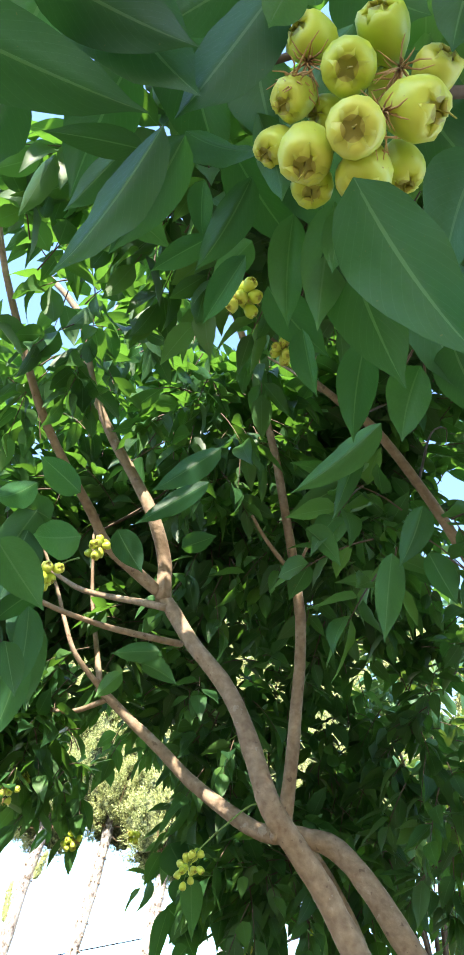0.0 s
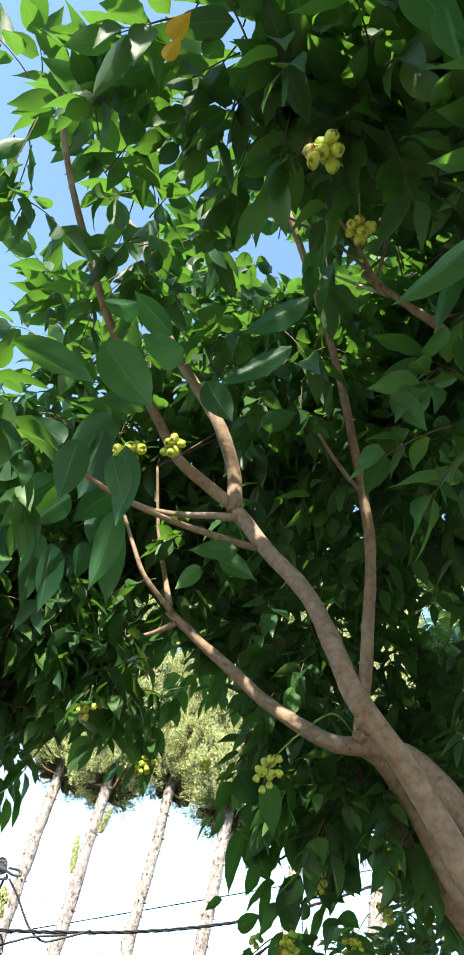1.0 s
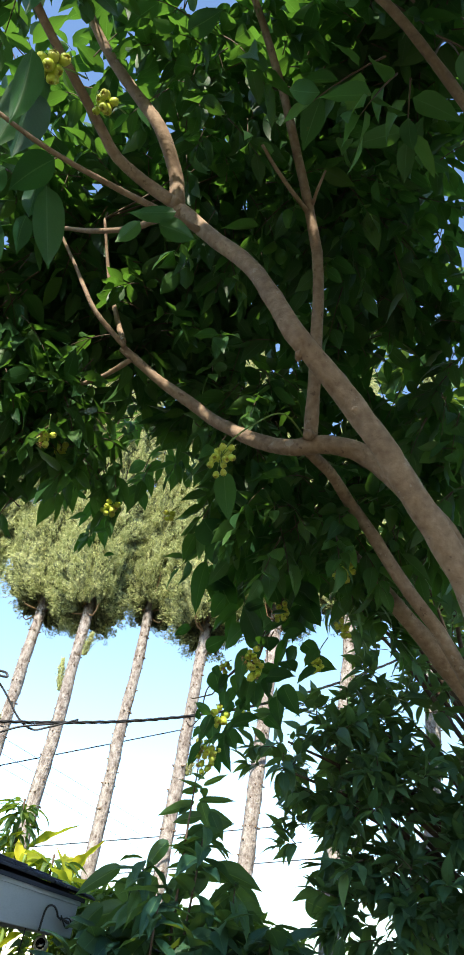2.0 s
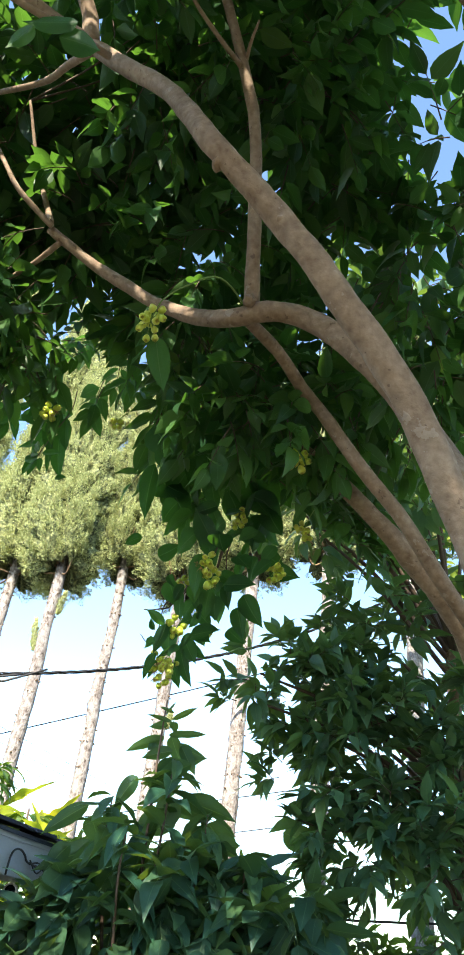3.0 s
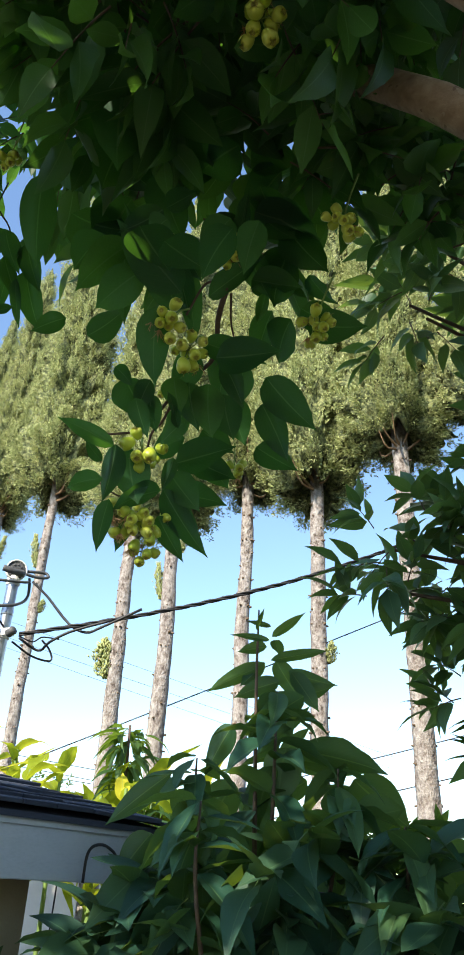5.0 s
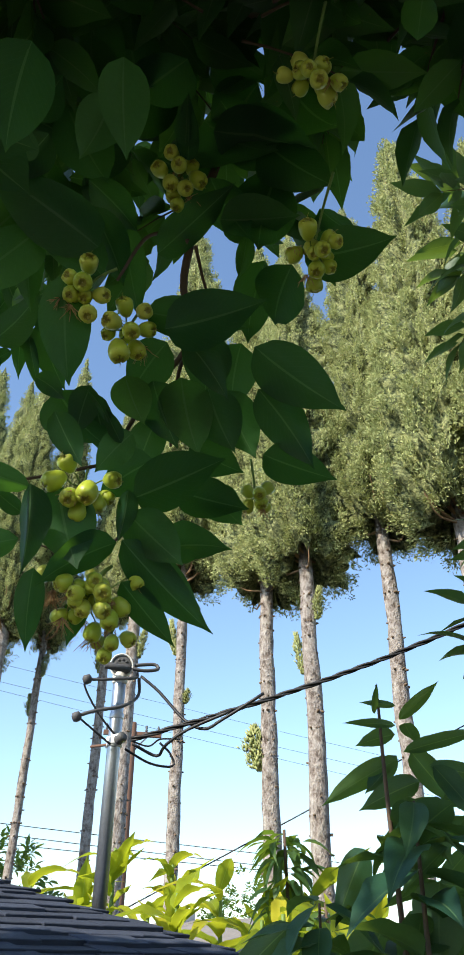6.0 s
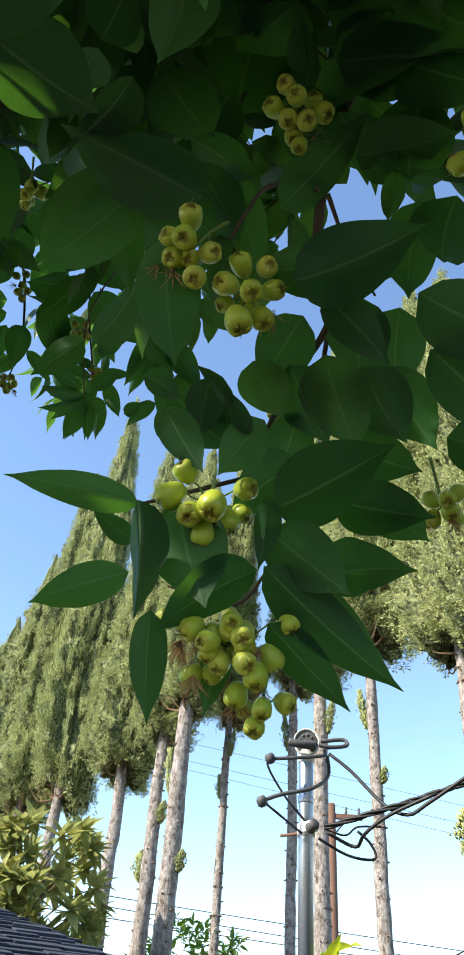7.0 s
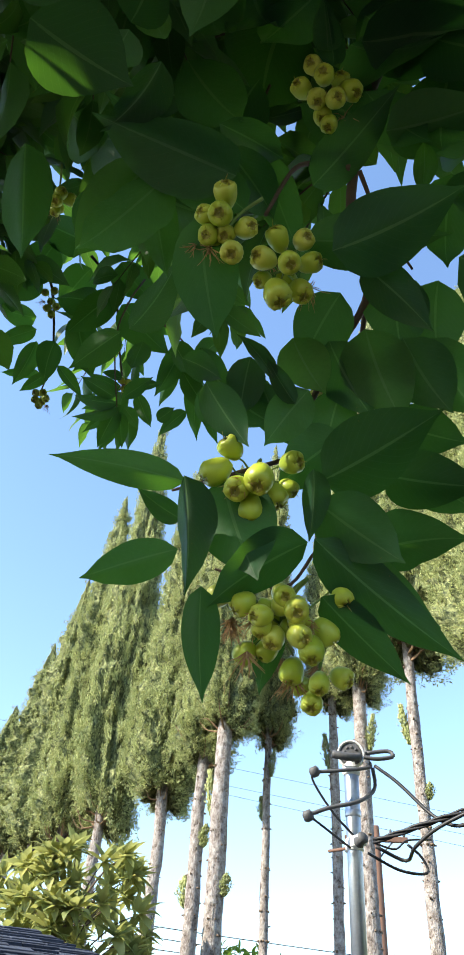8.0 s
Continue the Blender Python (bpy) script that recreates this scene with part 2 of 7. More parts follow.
def cypress_material():
    m, nt, p, n, l = nodes_of("cypress_foliage")
    g = n.new("ShaderNodeNewGeometry")
    tone = ramp(nt, g.outputs["Random Per Island"], [(0.0, (0.18, 0.22, 0.085)), (0.45, (0.37, 0.41, 0.175)), (0.85, (0.54, 0.56, 0.26)), (0.985, (0.58, 0.58, 0.30)), (1.0, (0.42, 0.25, 0.12))])
    big = noise_fac(nt, 2.4, 5)
    mid = noise_fac(nt, 9, 4)
    base = mixc(nt, maths(nt, "MULTIPLY", big, 0.4), tone, (0.18, 0.24, 0.11))
    base = mixc(nt, maths(nt, "MULTIPLY", mid, 0.4), base, (0.46, 0.48, 0.21))
    rust = maths(nt, "GREATER_THAN", noise_fac(nt, 3.1, 3), 0.71)
    base = mixc(nt, maths(nt, "MULTIPLY", rust, 0.15), base, (0.2, 0.12, 0.06))
    l.new(base, p.inputs["Base Color"])
    p.inputs["Roughness"].default_value = 0.8
    p.inputs["Specular IOR Level"].default_value = 0.15
    tr = n.new("ShaderNodeBsdfTranslucent")
    l.new(base, tr.inputs["Color"])
    mx = n.new("ShaderNodeMixShader")
    mx.inputs[0].default_value = 0.22
    l.new(p.outputs[0], mx.inputs[1])
    l.new(tr.outputs[0], mx.inputs[2])
    l.new(mx.outputs[0], n["Material Output"].inputs["Surface"])
    return m


# the dark tones stand in for shade deep between the sprigs
M_CYCORE = surface("cypress_shaded_core", [(0.34, (0.020, 0.030, 0.018)), (0.47, (0.12, 0.14, 0.062)), (0.60, (0.30, 0.315, 0.14))], 26, 0.95, 1.0, 0.03, 90)
M_SHINGLE, M_FRUIT, M_CYPRESS = shingle_material(), fruit_material(), cypress_material()

# ---- building blocks ----


def part(name, bm, material, parent=None, label="", smooth=True):
    """Links a bmesh as one mesh object, under a thing or a part."""
    me = bpy.data.meshes.new(name)
    bm.to_mesh(me)
    bm.free()
    return part_mesh(name, me, material, parent, label, smooth)


def part_mesh(name, me, material, parent=None, label="", smooth=True):
    if material and not me.materials:
        me.materials.append(material)
    if smooth and me.polygons:
        me.polygons.foreach_set("use_smooth", [True] * len(me.polygons))
    ob = new(name, me)
    if parent:
        ob.parent = parent
    if label:
        ob["label"] = label
    return ob


def thing(name, at, label, category, group="", kind=""):
    e = new(name)
    e.location = at
    e.empty_display_size = 0.1
    return tagged(e, label, category, group, kind)


def under(ob, parent):
    """Makes ob a child of parent and keeps its place in the world (parents only shift)."""
    ob.parent = parent
    off = parent.location.copy()
    if parent.parent:
        off += parent.parent.location
    ob.matrix_parent_inverse = Matrix.Translation(-off)
    return ob


def spline(points, n):
    """A smooth line of n+1 points through the given ones."""
    P = [Vector(p) for p in points]
    P = [P[0] * 2 - P[1]] + P + [P[-1] * 2 - P[-2]]
    out = []
    segs = len(P) - 3
    for i in range(n + 1):
        u = i / n * segs
        k = min(int(u), segs - 1)
        t = u - k
        a, b, c, d = P[k:k + 4]
        out.append(0.5 * ((2 * b) + (c - a) * t + (2 * a - 5 * b + 4 * c - d) * t * t + (3 * b - a - 3 * c + d) * t ** 3))
    return out


def tube_into(bm, pts, radii, sides=8, rough=0.0, seed=0, cap=True):
    """A tapered tube along pts, with uneven girth."""
    pts = [Vector(p) for p in pts]
    rings = []
    up = Vector((0.31, 0.17, 0.93))
    for i, p in enumerate(pts):
        t = (pts[min(i + 1, len(pts) - 1)] - pts[max(i - 1, 0)]).normalized()
        a = t.cross(up)
        if a.length < 1e-3:
            a = t.cross(Vector((1, 0, 0)))
        a.normalize()
        b = t.cross(a)
        ring = []
        for k in range(sides):
            an = 2 * math.pi * k / sides
            r = radii[i]
            if rough:
                q = p * 9 + Vector((math.cos(an), math.sin(an), seed * 3.1)) * 1.3
                r *= 1 + rough * noise.noise(q) + 0.5 * rough * noise.noise(q * 2.7)
            ring.append(bm.verts.new(p + (a * math.cos(an) + b * math.sin(an)) * r))
        rings.append(ring)
    for r0, r1 in zip(rings, rings[1:]):
        for k in range(sides):
            bm.faces.new((r0[k], r0[(k + 1) % sides], r1[(k + 1) % sides], r1[k]))
    if cap:
        bm.faces.new(rings[0][::-1])
        bm.faces.new(rings[-1])
    return bm


def tube(points, r0, r1, n=16, sides=8, rough=0.0, seed=0, power=1.0):
    pts = spline(points, n)
    return tube_into(bmesh.new(), pts, [r0 + (r1 - r0) * (i / n) ** power for i in range(n + 1)], sides, rough, seed)


def box_into(bm, lo, hi, bevel=0.0, m=None):
    made = bmesh.ops.create_cube(bm, size=1.0)["verts"]
    lo, hi = Vector(lo), Vector(hi)
    for v in made:
        v.co = Vector((lo[i] + (v.co[i] + 0.5) * (hi[i] - lo[i]) for i in range(3)))
    if bevel:
        es = list({e for v in made for e in v.link_edges})
        made = bmesh.ops.bevel(bm, geom=es, offset=bevel, segments=1, affect="EDGES")["verts"]
    if m:
        bmesh.ops.transform(bm, matrix=m, verts=list({v for v in made}))
    return bm


def lathe_into(bm, profile, sides=16, m=None):
    """A turned body: profile of (radius, height)."""
    rings = []
    for r, z in profile:
        rings.append([bm.verts.new(((m or Matrix()) @ Vector((r * math.cos(2 * math.pi * k / sides), r * math.sin(2 * math.pi * k / sides), z)))) for k in range(sides)])
    for a, b in zip(rings, rings[1:]):
        for k in range(sides):
            bm.faces.new((a[k], a[(k + 1) % sides], b[(k + 1) % sides], b[k]))
    bm.faces.new(rings[0][::-1])
    bm.faces.new(rings[-1])
    return bm


# ---- leaves ----


def leaf_shape(rows, ratio, bend, fold, tip, wave, seed, cols=4):
    """A blade one long: verts, quads and UVs. ratio: width to length; bend: droop along it; fold: rise of the sides; tip: how drawn out the point is."""
    rnd = random.Random(seed)
    verts, uvs, quads = [], [], []
    ph, sickle, twist = rnd.uniform(0, 6), rnd.uniform(-0.14, 0.14), rnd.uniform(-0.6, 0.6)
    full = 0.36 ** 0.6 * 0.64 ** 1.06
    for i in range(rows + 1):
        t = i / rows
        w = t ** 0.6 * (1 - t) ** 1.06 / full if 0 < t < 1 else 0.0
        if t > 1 - tip:
            w *= 0.45 + 0.55 * (1 - t) / tip
        w = max(w, 0.012) * ratio * 0.5
        z0 = -bend * t * t - 0.5 * max(0, bend) * max(0, t - 0.8) * t
        y = t * (1 - 0.25 * abs(bend) * t)
        x0 = sickle * t * t
        tw = twist * (t - 0.3)
        for j in range(cols + 1):
            s = j / cols * 2 - 1
            ripple = wave * (math.sin(t * 11 + ph + (2.3 if s > 0 else 0)) + 0.5 * math.sin(t * 23 + 2 * ph + s)) * s * s * math.sin(math.pi * t)
            verts.append((x0 + s * w * math.cos(tw), y, z0 + fold * abs(s) * w * 2 * (1 - 0.35 * abs(s)) + ripple + s * w * math.sin(tw)))
            uvs.append((0.5 + s * 0.5, t))
    for i in range(rows):
        for j in range(cols):
            a = i * (cols + 1) + j
            quads.append((a, a + 1, a + cols + 2, a + cols + 1))
    return np.array(verts), np.array(quads), np.array(uvs)


def set_mesh(me, verts, quads, uvs):
    nv, nq = len(verts), len(quads)
    me.vertices.add(nv)
    me.vertices.foreach_set("co", np.asarray(verts, np.float32).ravel())
    me.loops.add(nq * quads.shape[1])
    me.loops.foreach_set("vertex_index", np.asarray(quads, np.int32).ravel())
    me.polygons.add(nq)
    me.polygons.foreach_set("loop_start", np.arange(nq, dtype=np.int32) * quads.shape[1])
    if uvs is not None:
        layer = me.uv_layers.new(name="uv")
        layer.data.foreach_set("uv", np.asarray(uvs[quads.ravel()], np.float32).ravel())
    me.update(calc_edges=True)
    me.validate()
    return me


def leaf_matrix(base, way, face, length):
    """A leaf's pose: from its base, along way, its upper side towards face."""
    y = Vector(way).normalized()
    z = Vector(face)
    z = z - y * z.dot(y)
    if z.length < 1e-4:
        z = y.orthogonal()
    z.normalize()
    x = y.cross(z)
    return np.array([[x[i] * length, y[i] * length, z[i] * length, base[i]] for i in range(3)])


class Bulk:
    """Many small blades joined into one mesh."""

    def __init__(self, shapes):
        self.shapes, self.poses = shapes, [[] for _ in shapes]

    def add(self, k, m):
        self.poses[k % len(self.shapes)].append(m)

    def mesh(self, name):
        vs, qs, us, off = [], [], [], 0
        for (v, q, u), ms in zip(self.shapes, self.poses):
            if not ms:
                continue
            m = np.array(ms)
            w = np.einsum("nij,vj->nvi", m[:, :, :3], v) + m[:, None, :, 3]
            n = len(ms)
            vs.append(w.reshape(-1, 3))
            qs.append((q[None] + (np.arange(n) * len(v))[:, None, None]).reshape(-1, q.shape[1]) + off)
            us.append(np.tile(u, (n, 1)))
            off += n * len(v)
        return set_mesh(bpy.data.meshes.new(name), np.concatenate(vs), np.concatenate(qs), np.concatenate(us))


# broad rose-apple blades: fine ones for single leaves, plain ones for the crown
FINE = [leaf_shape(13, 0.40, b, f, 0.2, w, s, 6) for s, (b, f, w) in enumerate([(0.12, 0.22, 0.014), (0.26, 0.3, 0.02), (-0.10, 0.26, 0.016), (0.40, 0.36, 0.024), (0.05, 0.55, 0.014), (0.16, 0.2, 0.022), (-0.04, 0.3, 0.02), (0.2, 0.42, 0.016)])]
PLAIN = [leaf_shape(6, r, b, f, 0.22, 0.018, s + 9, 2) for s, (r, b, f) in enumerate([(0.42, 0.15, 0.2), (0.46, 0.28, 0.28), (0.38, 0.05, 0.35), (0.45, -0.08, 0.18), (0.40, 0.4, 0.3)])]
NARROW = [leaf_shape(5, r, b, f, 0.25, 0.014, s + 30, 2) for s, (r, b, f) in enumerate([(0.36, 0.2, 0.25), (0.41, 0.3, 0.2), (0.33, 0.05, 0.35)])]
STRAP = [leaf_shape(6, r, b, f, 0.3, 0.014, s + 50) for s, (r, b, f) in enumerate([(0.27, 0.5, 0.3), (0.31, 0.3, 0.25), (0.25, 0.75, 0.3)])]
FINE_MESHES = {}


def single_leaf(name, kind, base, tip, width, face, parent, material, label=""):
    """One leaf from its base to its tip, as an object of its own on a shared mesh."""
    key = (kind, material.name)
    if key not in FINE_MESHES:
        v, q, u = FINE[kind]
        me = set_mesh(bpy.data.meshes.new("leaf"), v, q, u)
        me.materials.append(material)
        me.polygons.foreach_set("use_smooth", [True] * len(me.polygons))
        FINE_MESHES[key] = me
    way = Vector(tip) - Vector(base)
    L = way.length * 1.03
    m = leaf_matrix(base, way, face, 1.0)
    ob = new(name, FINE_MESHES[key])
    under(ob, parent)
    wide = width / (0.40 * L)
    ob.matrix_basis = Matrix([list(m[0]), list(m[1]), list(m[2]), [0, 0, 0, 1]]) @ Matrix.Diagonal((L * wide, L, L * min(wide, 1.2), 1))
    if label:
        ob["label"] = label
    return ob


def rand_dir(rnd):
    while True:
        v = Vector((rnd.uniform(-1, 1), rnd.uniform(-1, 1), rnd.uniform(-1, 1)))
        if 0.05 < v.length < 1:
            return v.normalized()


def spray(bulk, twigs, rnd, base, way, length, count, size, droop=0.5, gap=None):
    """A leafy twig: pairs of blades along it and one at its end, hanging a little."""
    way = Vector(way).normalized()
    pts = []
    for i in range(5):
        t = i / 4
        pts.append(Vector(base) + way * length * t + Vector((0, 0, -droop * length * 0.5 * t * t)))
    tube_into(twigs, pts, [0.0036 - 0.0022 * i / 4 for i in range(5)], 4, cap=False)
    side = way.cross(Vector((0, 0, 1)))
    if side.length < 0.1:
        side = way.orthogonal()
    side.normalize()
    for i in range(count):
        t = 0.2 + 0.8 * (i // 2 + 0.5) / (count / 2)
        p = pts[0].lerp(pts[-1], min(t, 1)) + Vector((0, 0, droop * length * 0.12))
        q = (1 if i % 2 else -1)
        turn = rnd.uniform(-0.6, 0.6) + (1.2 if (i // 2) % 2 else 0)
        out = (Matrix.Rotation(turn, 3, way) @ side) * q
        d = (way * rnd.uniform(0.35, 0.9) + out * rnd.uniform(0.6, 1.0) + Vector((0, 0, -droop * rnd.uniform(0.2, 1.0))) + rand_dir(rnd) * 0.2).normalized()
        f = Vector((0, 0, 1)) + rand_dir(rnd) * 0.65 + out * 0.2
        s = size * rnd.uniform(0.72, 1.2)
        bulk.add(rnd.randrange(8), leaf_matrix(p + d * 0.012, d, f, s))
    d = (way + Vector((0, 0, -droop * 0.5)) + rand_dir(rnd) * 0.2).normalized()
    bulk.add(rnd.randrange(8), leaf_matrix(pts[-1], d, Vector((0, 0, 1)) + rand_dir(rnd) * 0.5, size * rnd.uniform(0.7, 1.1)))

# ---- ground ----


def ground():
    bm = bmesh.new()
    n, half = 60, 400.0
    line = [(-1 if i < n / 2 else 1) * half * abs(i / n * 2 - 1) ** 3 for i in range(n + 1)]
    rows = [[bm.verts.new((x, y + 4, 0.04 * noise.noise(Vector((x, y, 0)) * 0.6) if abs(x) + abs(y) < 30 else 0.0)) for x in line] for y in line]
    for a, b in zip(rows, rows[1:]):
        for i in range(n):
            bm.faces.new((a[i], a[i + 1], b[i + 1], b[i]))
    tagged(part("ground", bm, M_GROUND), "bare garden soil with patches of green", "ground", kind="structure")


ground()

# ---- rose apple tree ----
tree = thing("rose_apple_tree", (1.25, 2.8, 0.0), "rose apple tree with forked brown limbs and bunches of pale fruit", "tree")


def limb(name, points, r0, r1, n=26, sides=12, rough=0.16, seed=0, power=1.0, material=None, parent=None):
    return under(part(name, tube(points, r0, r1, n, sides, rough, seed, power), material or M_BARK), parent or tree)


LIMB_A = [(1.100, 2.720, 0.900), (0.980, 2.760, 1.400), (0.800, 2.720, 1.800), (0.620, 2.620, 2.250), (0.500, 2.540, 2.525), (0.400, 2.460, 2.655), (0.280, 2.380, 2.790), (0.210, 2.345, 2.890), (0.134, 2.320, 2.985), (0.040, 2.265, 3.075), (-0.060, 2.215, 3.165), (-0.148, 2.235, 3.345), (-0.265, 2.265, 3.550), (-0.430, 2.280, 3.720), (-0.600, 2.310, 3.930)]
LIMB_B = [(1.100, 2.750, 1.300), (1.000, 2.850, 1.700), (0.750, 3.000, 2.500), (0.580, 3.080, 2.950), (0.450, 3.060, 3.130), (0.330, 3.060, 3.270), (0.200, 3.070, 3.380), (0.060, 3.050, 3.400), (-0.100, 3.090, 3.400), (-0.240, 3.165, 3.475), (-0.440, 3.205, 3.590), (-0.610, 3.200, 3.705), (-0.780, 3.155, 3.800), (-0.950, 3.050, 3.885)]
LIMB_V = [(-0.020, 3.090, 3.400), (-0.020, 3.000, 3.500), (-0.022, 2.920, 3.640), (-0.036, 2.830, 3.890), (-0.060, 2.720, 4.160), (-0.136, 2.580, 4.420), (-0.231, 2.400, 4.670), (-0.312, 2.246, 4.853), (-0.452, 1.983, 5.069), (-0.601, 1.721, 5.268)]
LIMB_C = [(1.600, 4.900, 1.900), (1.100, 4.300, 2.500), (0.800, 3.900, 2.720), (0.620, 3.750, 2.930), (0.420, 3.620, 3.120), (0.300, 3.590, 3.300), (0.190, 3.560, 3.440), (0.080, 3.360, 3.470), (-0.030, 3.140, 3.430)]
LIMB_D = [(1.650, 5.000, 1.600), (1.200, 4.750, 2.400), (0.950, 4.400, 2.780), (0.720, 4.200, 2.970), (0.570, 4.060, 3.070), (0.440, 4.020, 3.190), (0.300, 4.060, 3.380), (0.100, 4.280, 3.720), (-0.150, 4.480, 4.020)]
under(part("trunk", tube([(1.3, 2.85, -0.1), (1.25, 2.8, 0.5), (1.15, 2.76, 1.0), (1.08, 2.72, 1.4)], 0.16, 0.105, 20, 16, 0.14, 3), M_BARK), tree)
under(part("trunk", tube([(1.75, 5.05, -0.1), (1.7, 5.0, 0.9), (1.66, 4.98, 1.7), (1.6, 4.9, 2.35)], 0.12, 0.07, 18, 14, 0.14, 4), M_BARK), tree)
limb("limb", LIMB_A, 0.048, 0.027, 70, 18, 0.16, 1)
limb("limb", LIMB_B, 0.06, 0.02, 66, 16, 0.16, 2)
limb("limb", LIMB_V, 0.032, 0.014, 24, 10, 0.14, 5)
limb("limb", LIMB_C, 0.036, 0.025, 26, 10, 0.14, 6)
limb("limb", LIMB_D, 0.065, 0.026, 26, 12, 0.14, 7)
# forks of the upper limb
UP_1 = [(-0.590, 2.300, 3.900), (-0.620, 2.260, 4.060), (-0.690, 2.140, 4.180), (-0.827, 2.095, 4.362), (-0.946, 2.016, 4.492), (-1.060, 1.900, 4.650), (-1.200, 1.750, 4.950), (-1.450, 1.700, 5.200)]
UP_2 = [(-0.590, 2.300, 3.920), (-0.720, 2.250, 3.980), (-0.830, 2.170, 4.020), (-0.908, 2.066, 4.093), (-1.000, 1.880, 4.150), (-1.110, 1.700, 4.260), (-1.220, 1.490, 4.440), (-1.300, 1.230, 4.610), (-1.400, 0.950, 4.950)]
LEFT_1 = [(-0.560, 2.290, 3.860), (-0.700, 2.380, 3.930), (-0.825, 2.465, 3.989), (-1.012, 2.530, 4.050), (-1.200, 2.620, 4.180), (-1.320, 2.690, 4.260)]
LEFT_2 = [(-0.46, 2.23, 3.68), (-0.6, 2.08, 3.6), (-0.71, 1.97, 3.55), (-0.9, 1.81, 3.52), (-1.2, 1.6, 3.6)]
FL_1 = [(-0.94, 3.02, 3.89), (-1.04, 3.1, 4.12), (-1.13, 3.05, 4.35), (-1.2, 2.9, 4.65)]
FL_2 = [(-0.930, 3.030, 3.870), (-1.061, 2.910, 3.954), (-1.154, 2.870, 4.093), (-1.251, 2.850, 4.257), (-1.420, 2.720, 4.500)]
FL_3 = [(-0.900, 3.090, 3.850), (-1.073, 3.204, 3.820), (-1.241, 3.317, 3.860), (-1.416, 3.407, 3.896), (-1.750, 3.600, 4.000)]
UR = [(0.95, 2.4, 3.6), (0.5, 2.1, 4.2), (0.17, 1.85, 4.47), (-0.02, 1.76, 4.56), (-0.2, 1.7, 4.66)]
for seed, (pts, a, b) in enumerate([(UP_1, 0.032, 0.012), (UP_2, 0.026, 0.01), (LEFT_1, 0.016, 0.008), (LEFT_2, 0.013, 0.006), (FL_1, 0.016, 0.007), (FL_2, 0.014, 0.007), (FL_3, 0.014, 0.006), (UR, 0.024, 0.012)]):
    limb("branch", pts, a, b, 24, 9, 0.14, 20 + seed)
limb("limb", [(1.08, 2.7, 1.3), (1.12, 2.5, 2.5), (0.95, 2.4, 3.6)], 0.07, 0.024, 20, 10, 0.14, 31)
for seed, end in enumerate([(-0.62, 1.45, 4.72), (-0.45, 1.9, 5.05), (-0.5, 1.2, 4.5), (-0.15, 1.3, 4.95)]):
    root = Vector((-0.06 - 0.03 * seed, 1.75, 4.58 + 0.02 * seed))
    limb("branch", [root, root.lerp(Vector(end), 0.5) + Vector((0.03, 0.05 * (seed % 2), 0.05)), end], 0.009, 0.004, 12, 7, 0.12, 40 + seed)
# unseen limb and branches, added to carry the shading leaves behind
limb("limb", [(1.1, 2.6, 2.4), (1.15, 1.7, 3.7), (1.05, 0.7, 4.35), (0.75, -0.7, 4.5), (0.5, -2.3, 4.2)], 0.055, 0.016, 30, 10, 0.14, 45)
for seed, end in enumerate([(0.15, -0.7, 4.6), (1.6, -0.4, 4.4), (0.1, -2.0, 4.1), (1.5, -2.2, 3.9)]):
    limb("branch", [(0.8, -0.4 - 1.2 * (seed // 2), 4.46), (0.6 + 0.5 * (seed % 2), -0.5 - 1.3 * (seed // 2), 4.5), end], 0.016, 0.006, 14, 7, 0.12, 46 + seed)
limb("branch", [(-0.115, 2.62, 4.35), (-0.19, 2.53, 4.37), (-0.27, 2.43, 4.40), (-0.33, 2.35, 4.44)], 0.012, 0.007, 10, 8, 0.1, 32)
limb("branch", [(-0.115, 2.62, 4.36), (-0.09, 2.55, 4.42), (-0.06, 2.50, 4.50)], 0.01, 0.005, 8, 8, 0.1, 33)
# knots and scars on the limbs
for seed, (p, r) in enumerate([((-0.096, 2.212, 3.200), 0.024), ((-0.036, 2.238, 3.100), 0.024), ((-0.023, 3.012, 3.413), 0.030), ((0.141, 2.303, 2.953), 0.012)]):
    bm = bmesh.new()
    bmesh.ops.create_icosphere(bm, subdivisions=3, radius=r)
    for v in bm.verts:
        v.co *= 0.8 + 0.35 * noise.noise(v.co * 60 + Vector((seed, 0, 0)))
        v.co += Vector(p)
    under(part("bark_knot", bm, M_BARK), tree)

# crown: leafy twigs on side branches that spring from the limbs
# its unseen top and left side are stretched to cast more shade
CROWN, CROWN_R = Vector((-0.05, 2.5, 3.2)), Vector((2.5, 2.15, 2.95))
rnd = random.Random(11)
leaves, twigs = Bulk(PLAIN), bmesh.new()
LIMB_POINTS = [p for pts in (LIMB_B[10:], LIMB_D[3:], UP_1, UP_2, LEFT_1, FL_1, FL_2, FL_3, UR) for p in spline(pts, 8)]


OPEN = [((0.21, 3.50, 2.97), 0.27), ((0.17, 3.44, 3.03), 0.27), ((0.18, 3.74, 3.20), 0.16)]


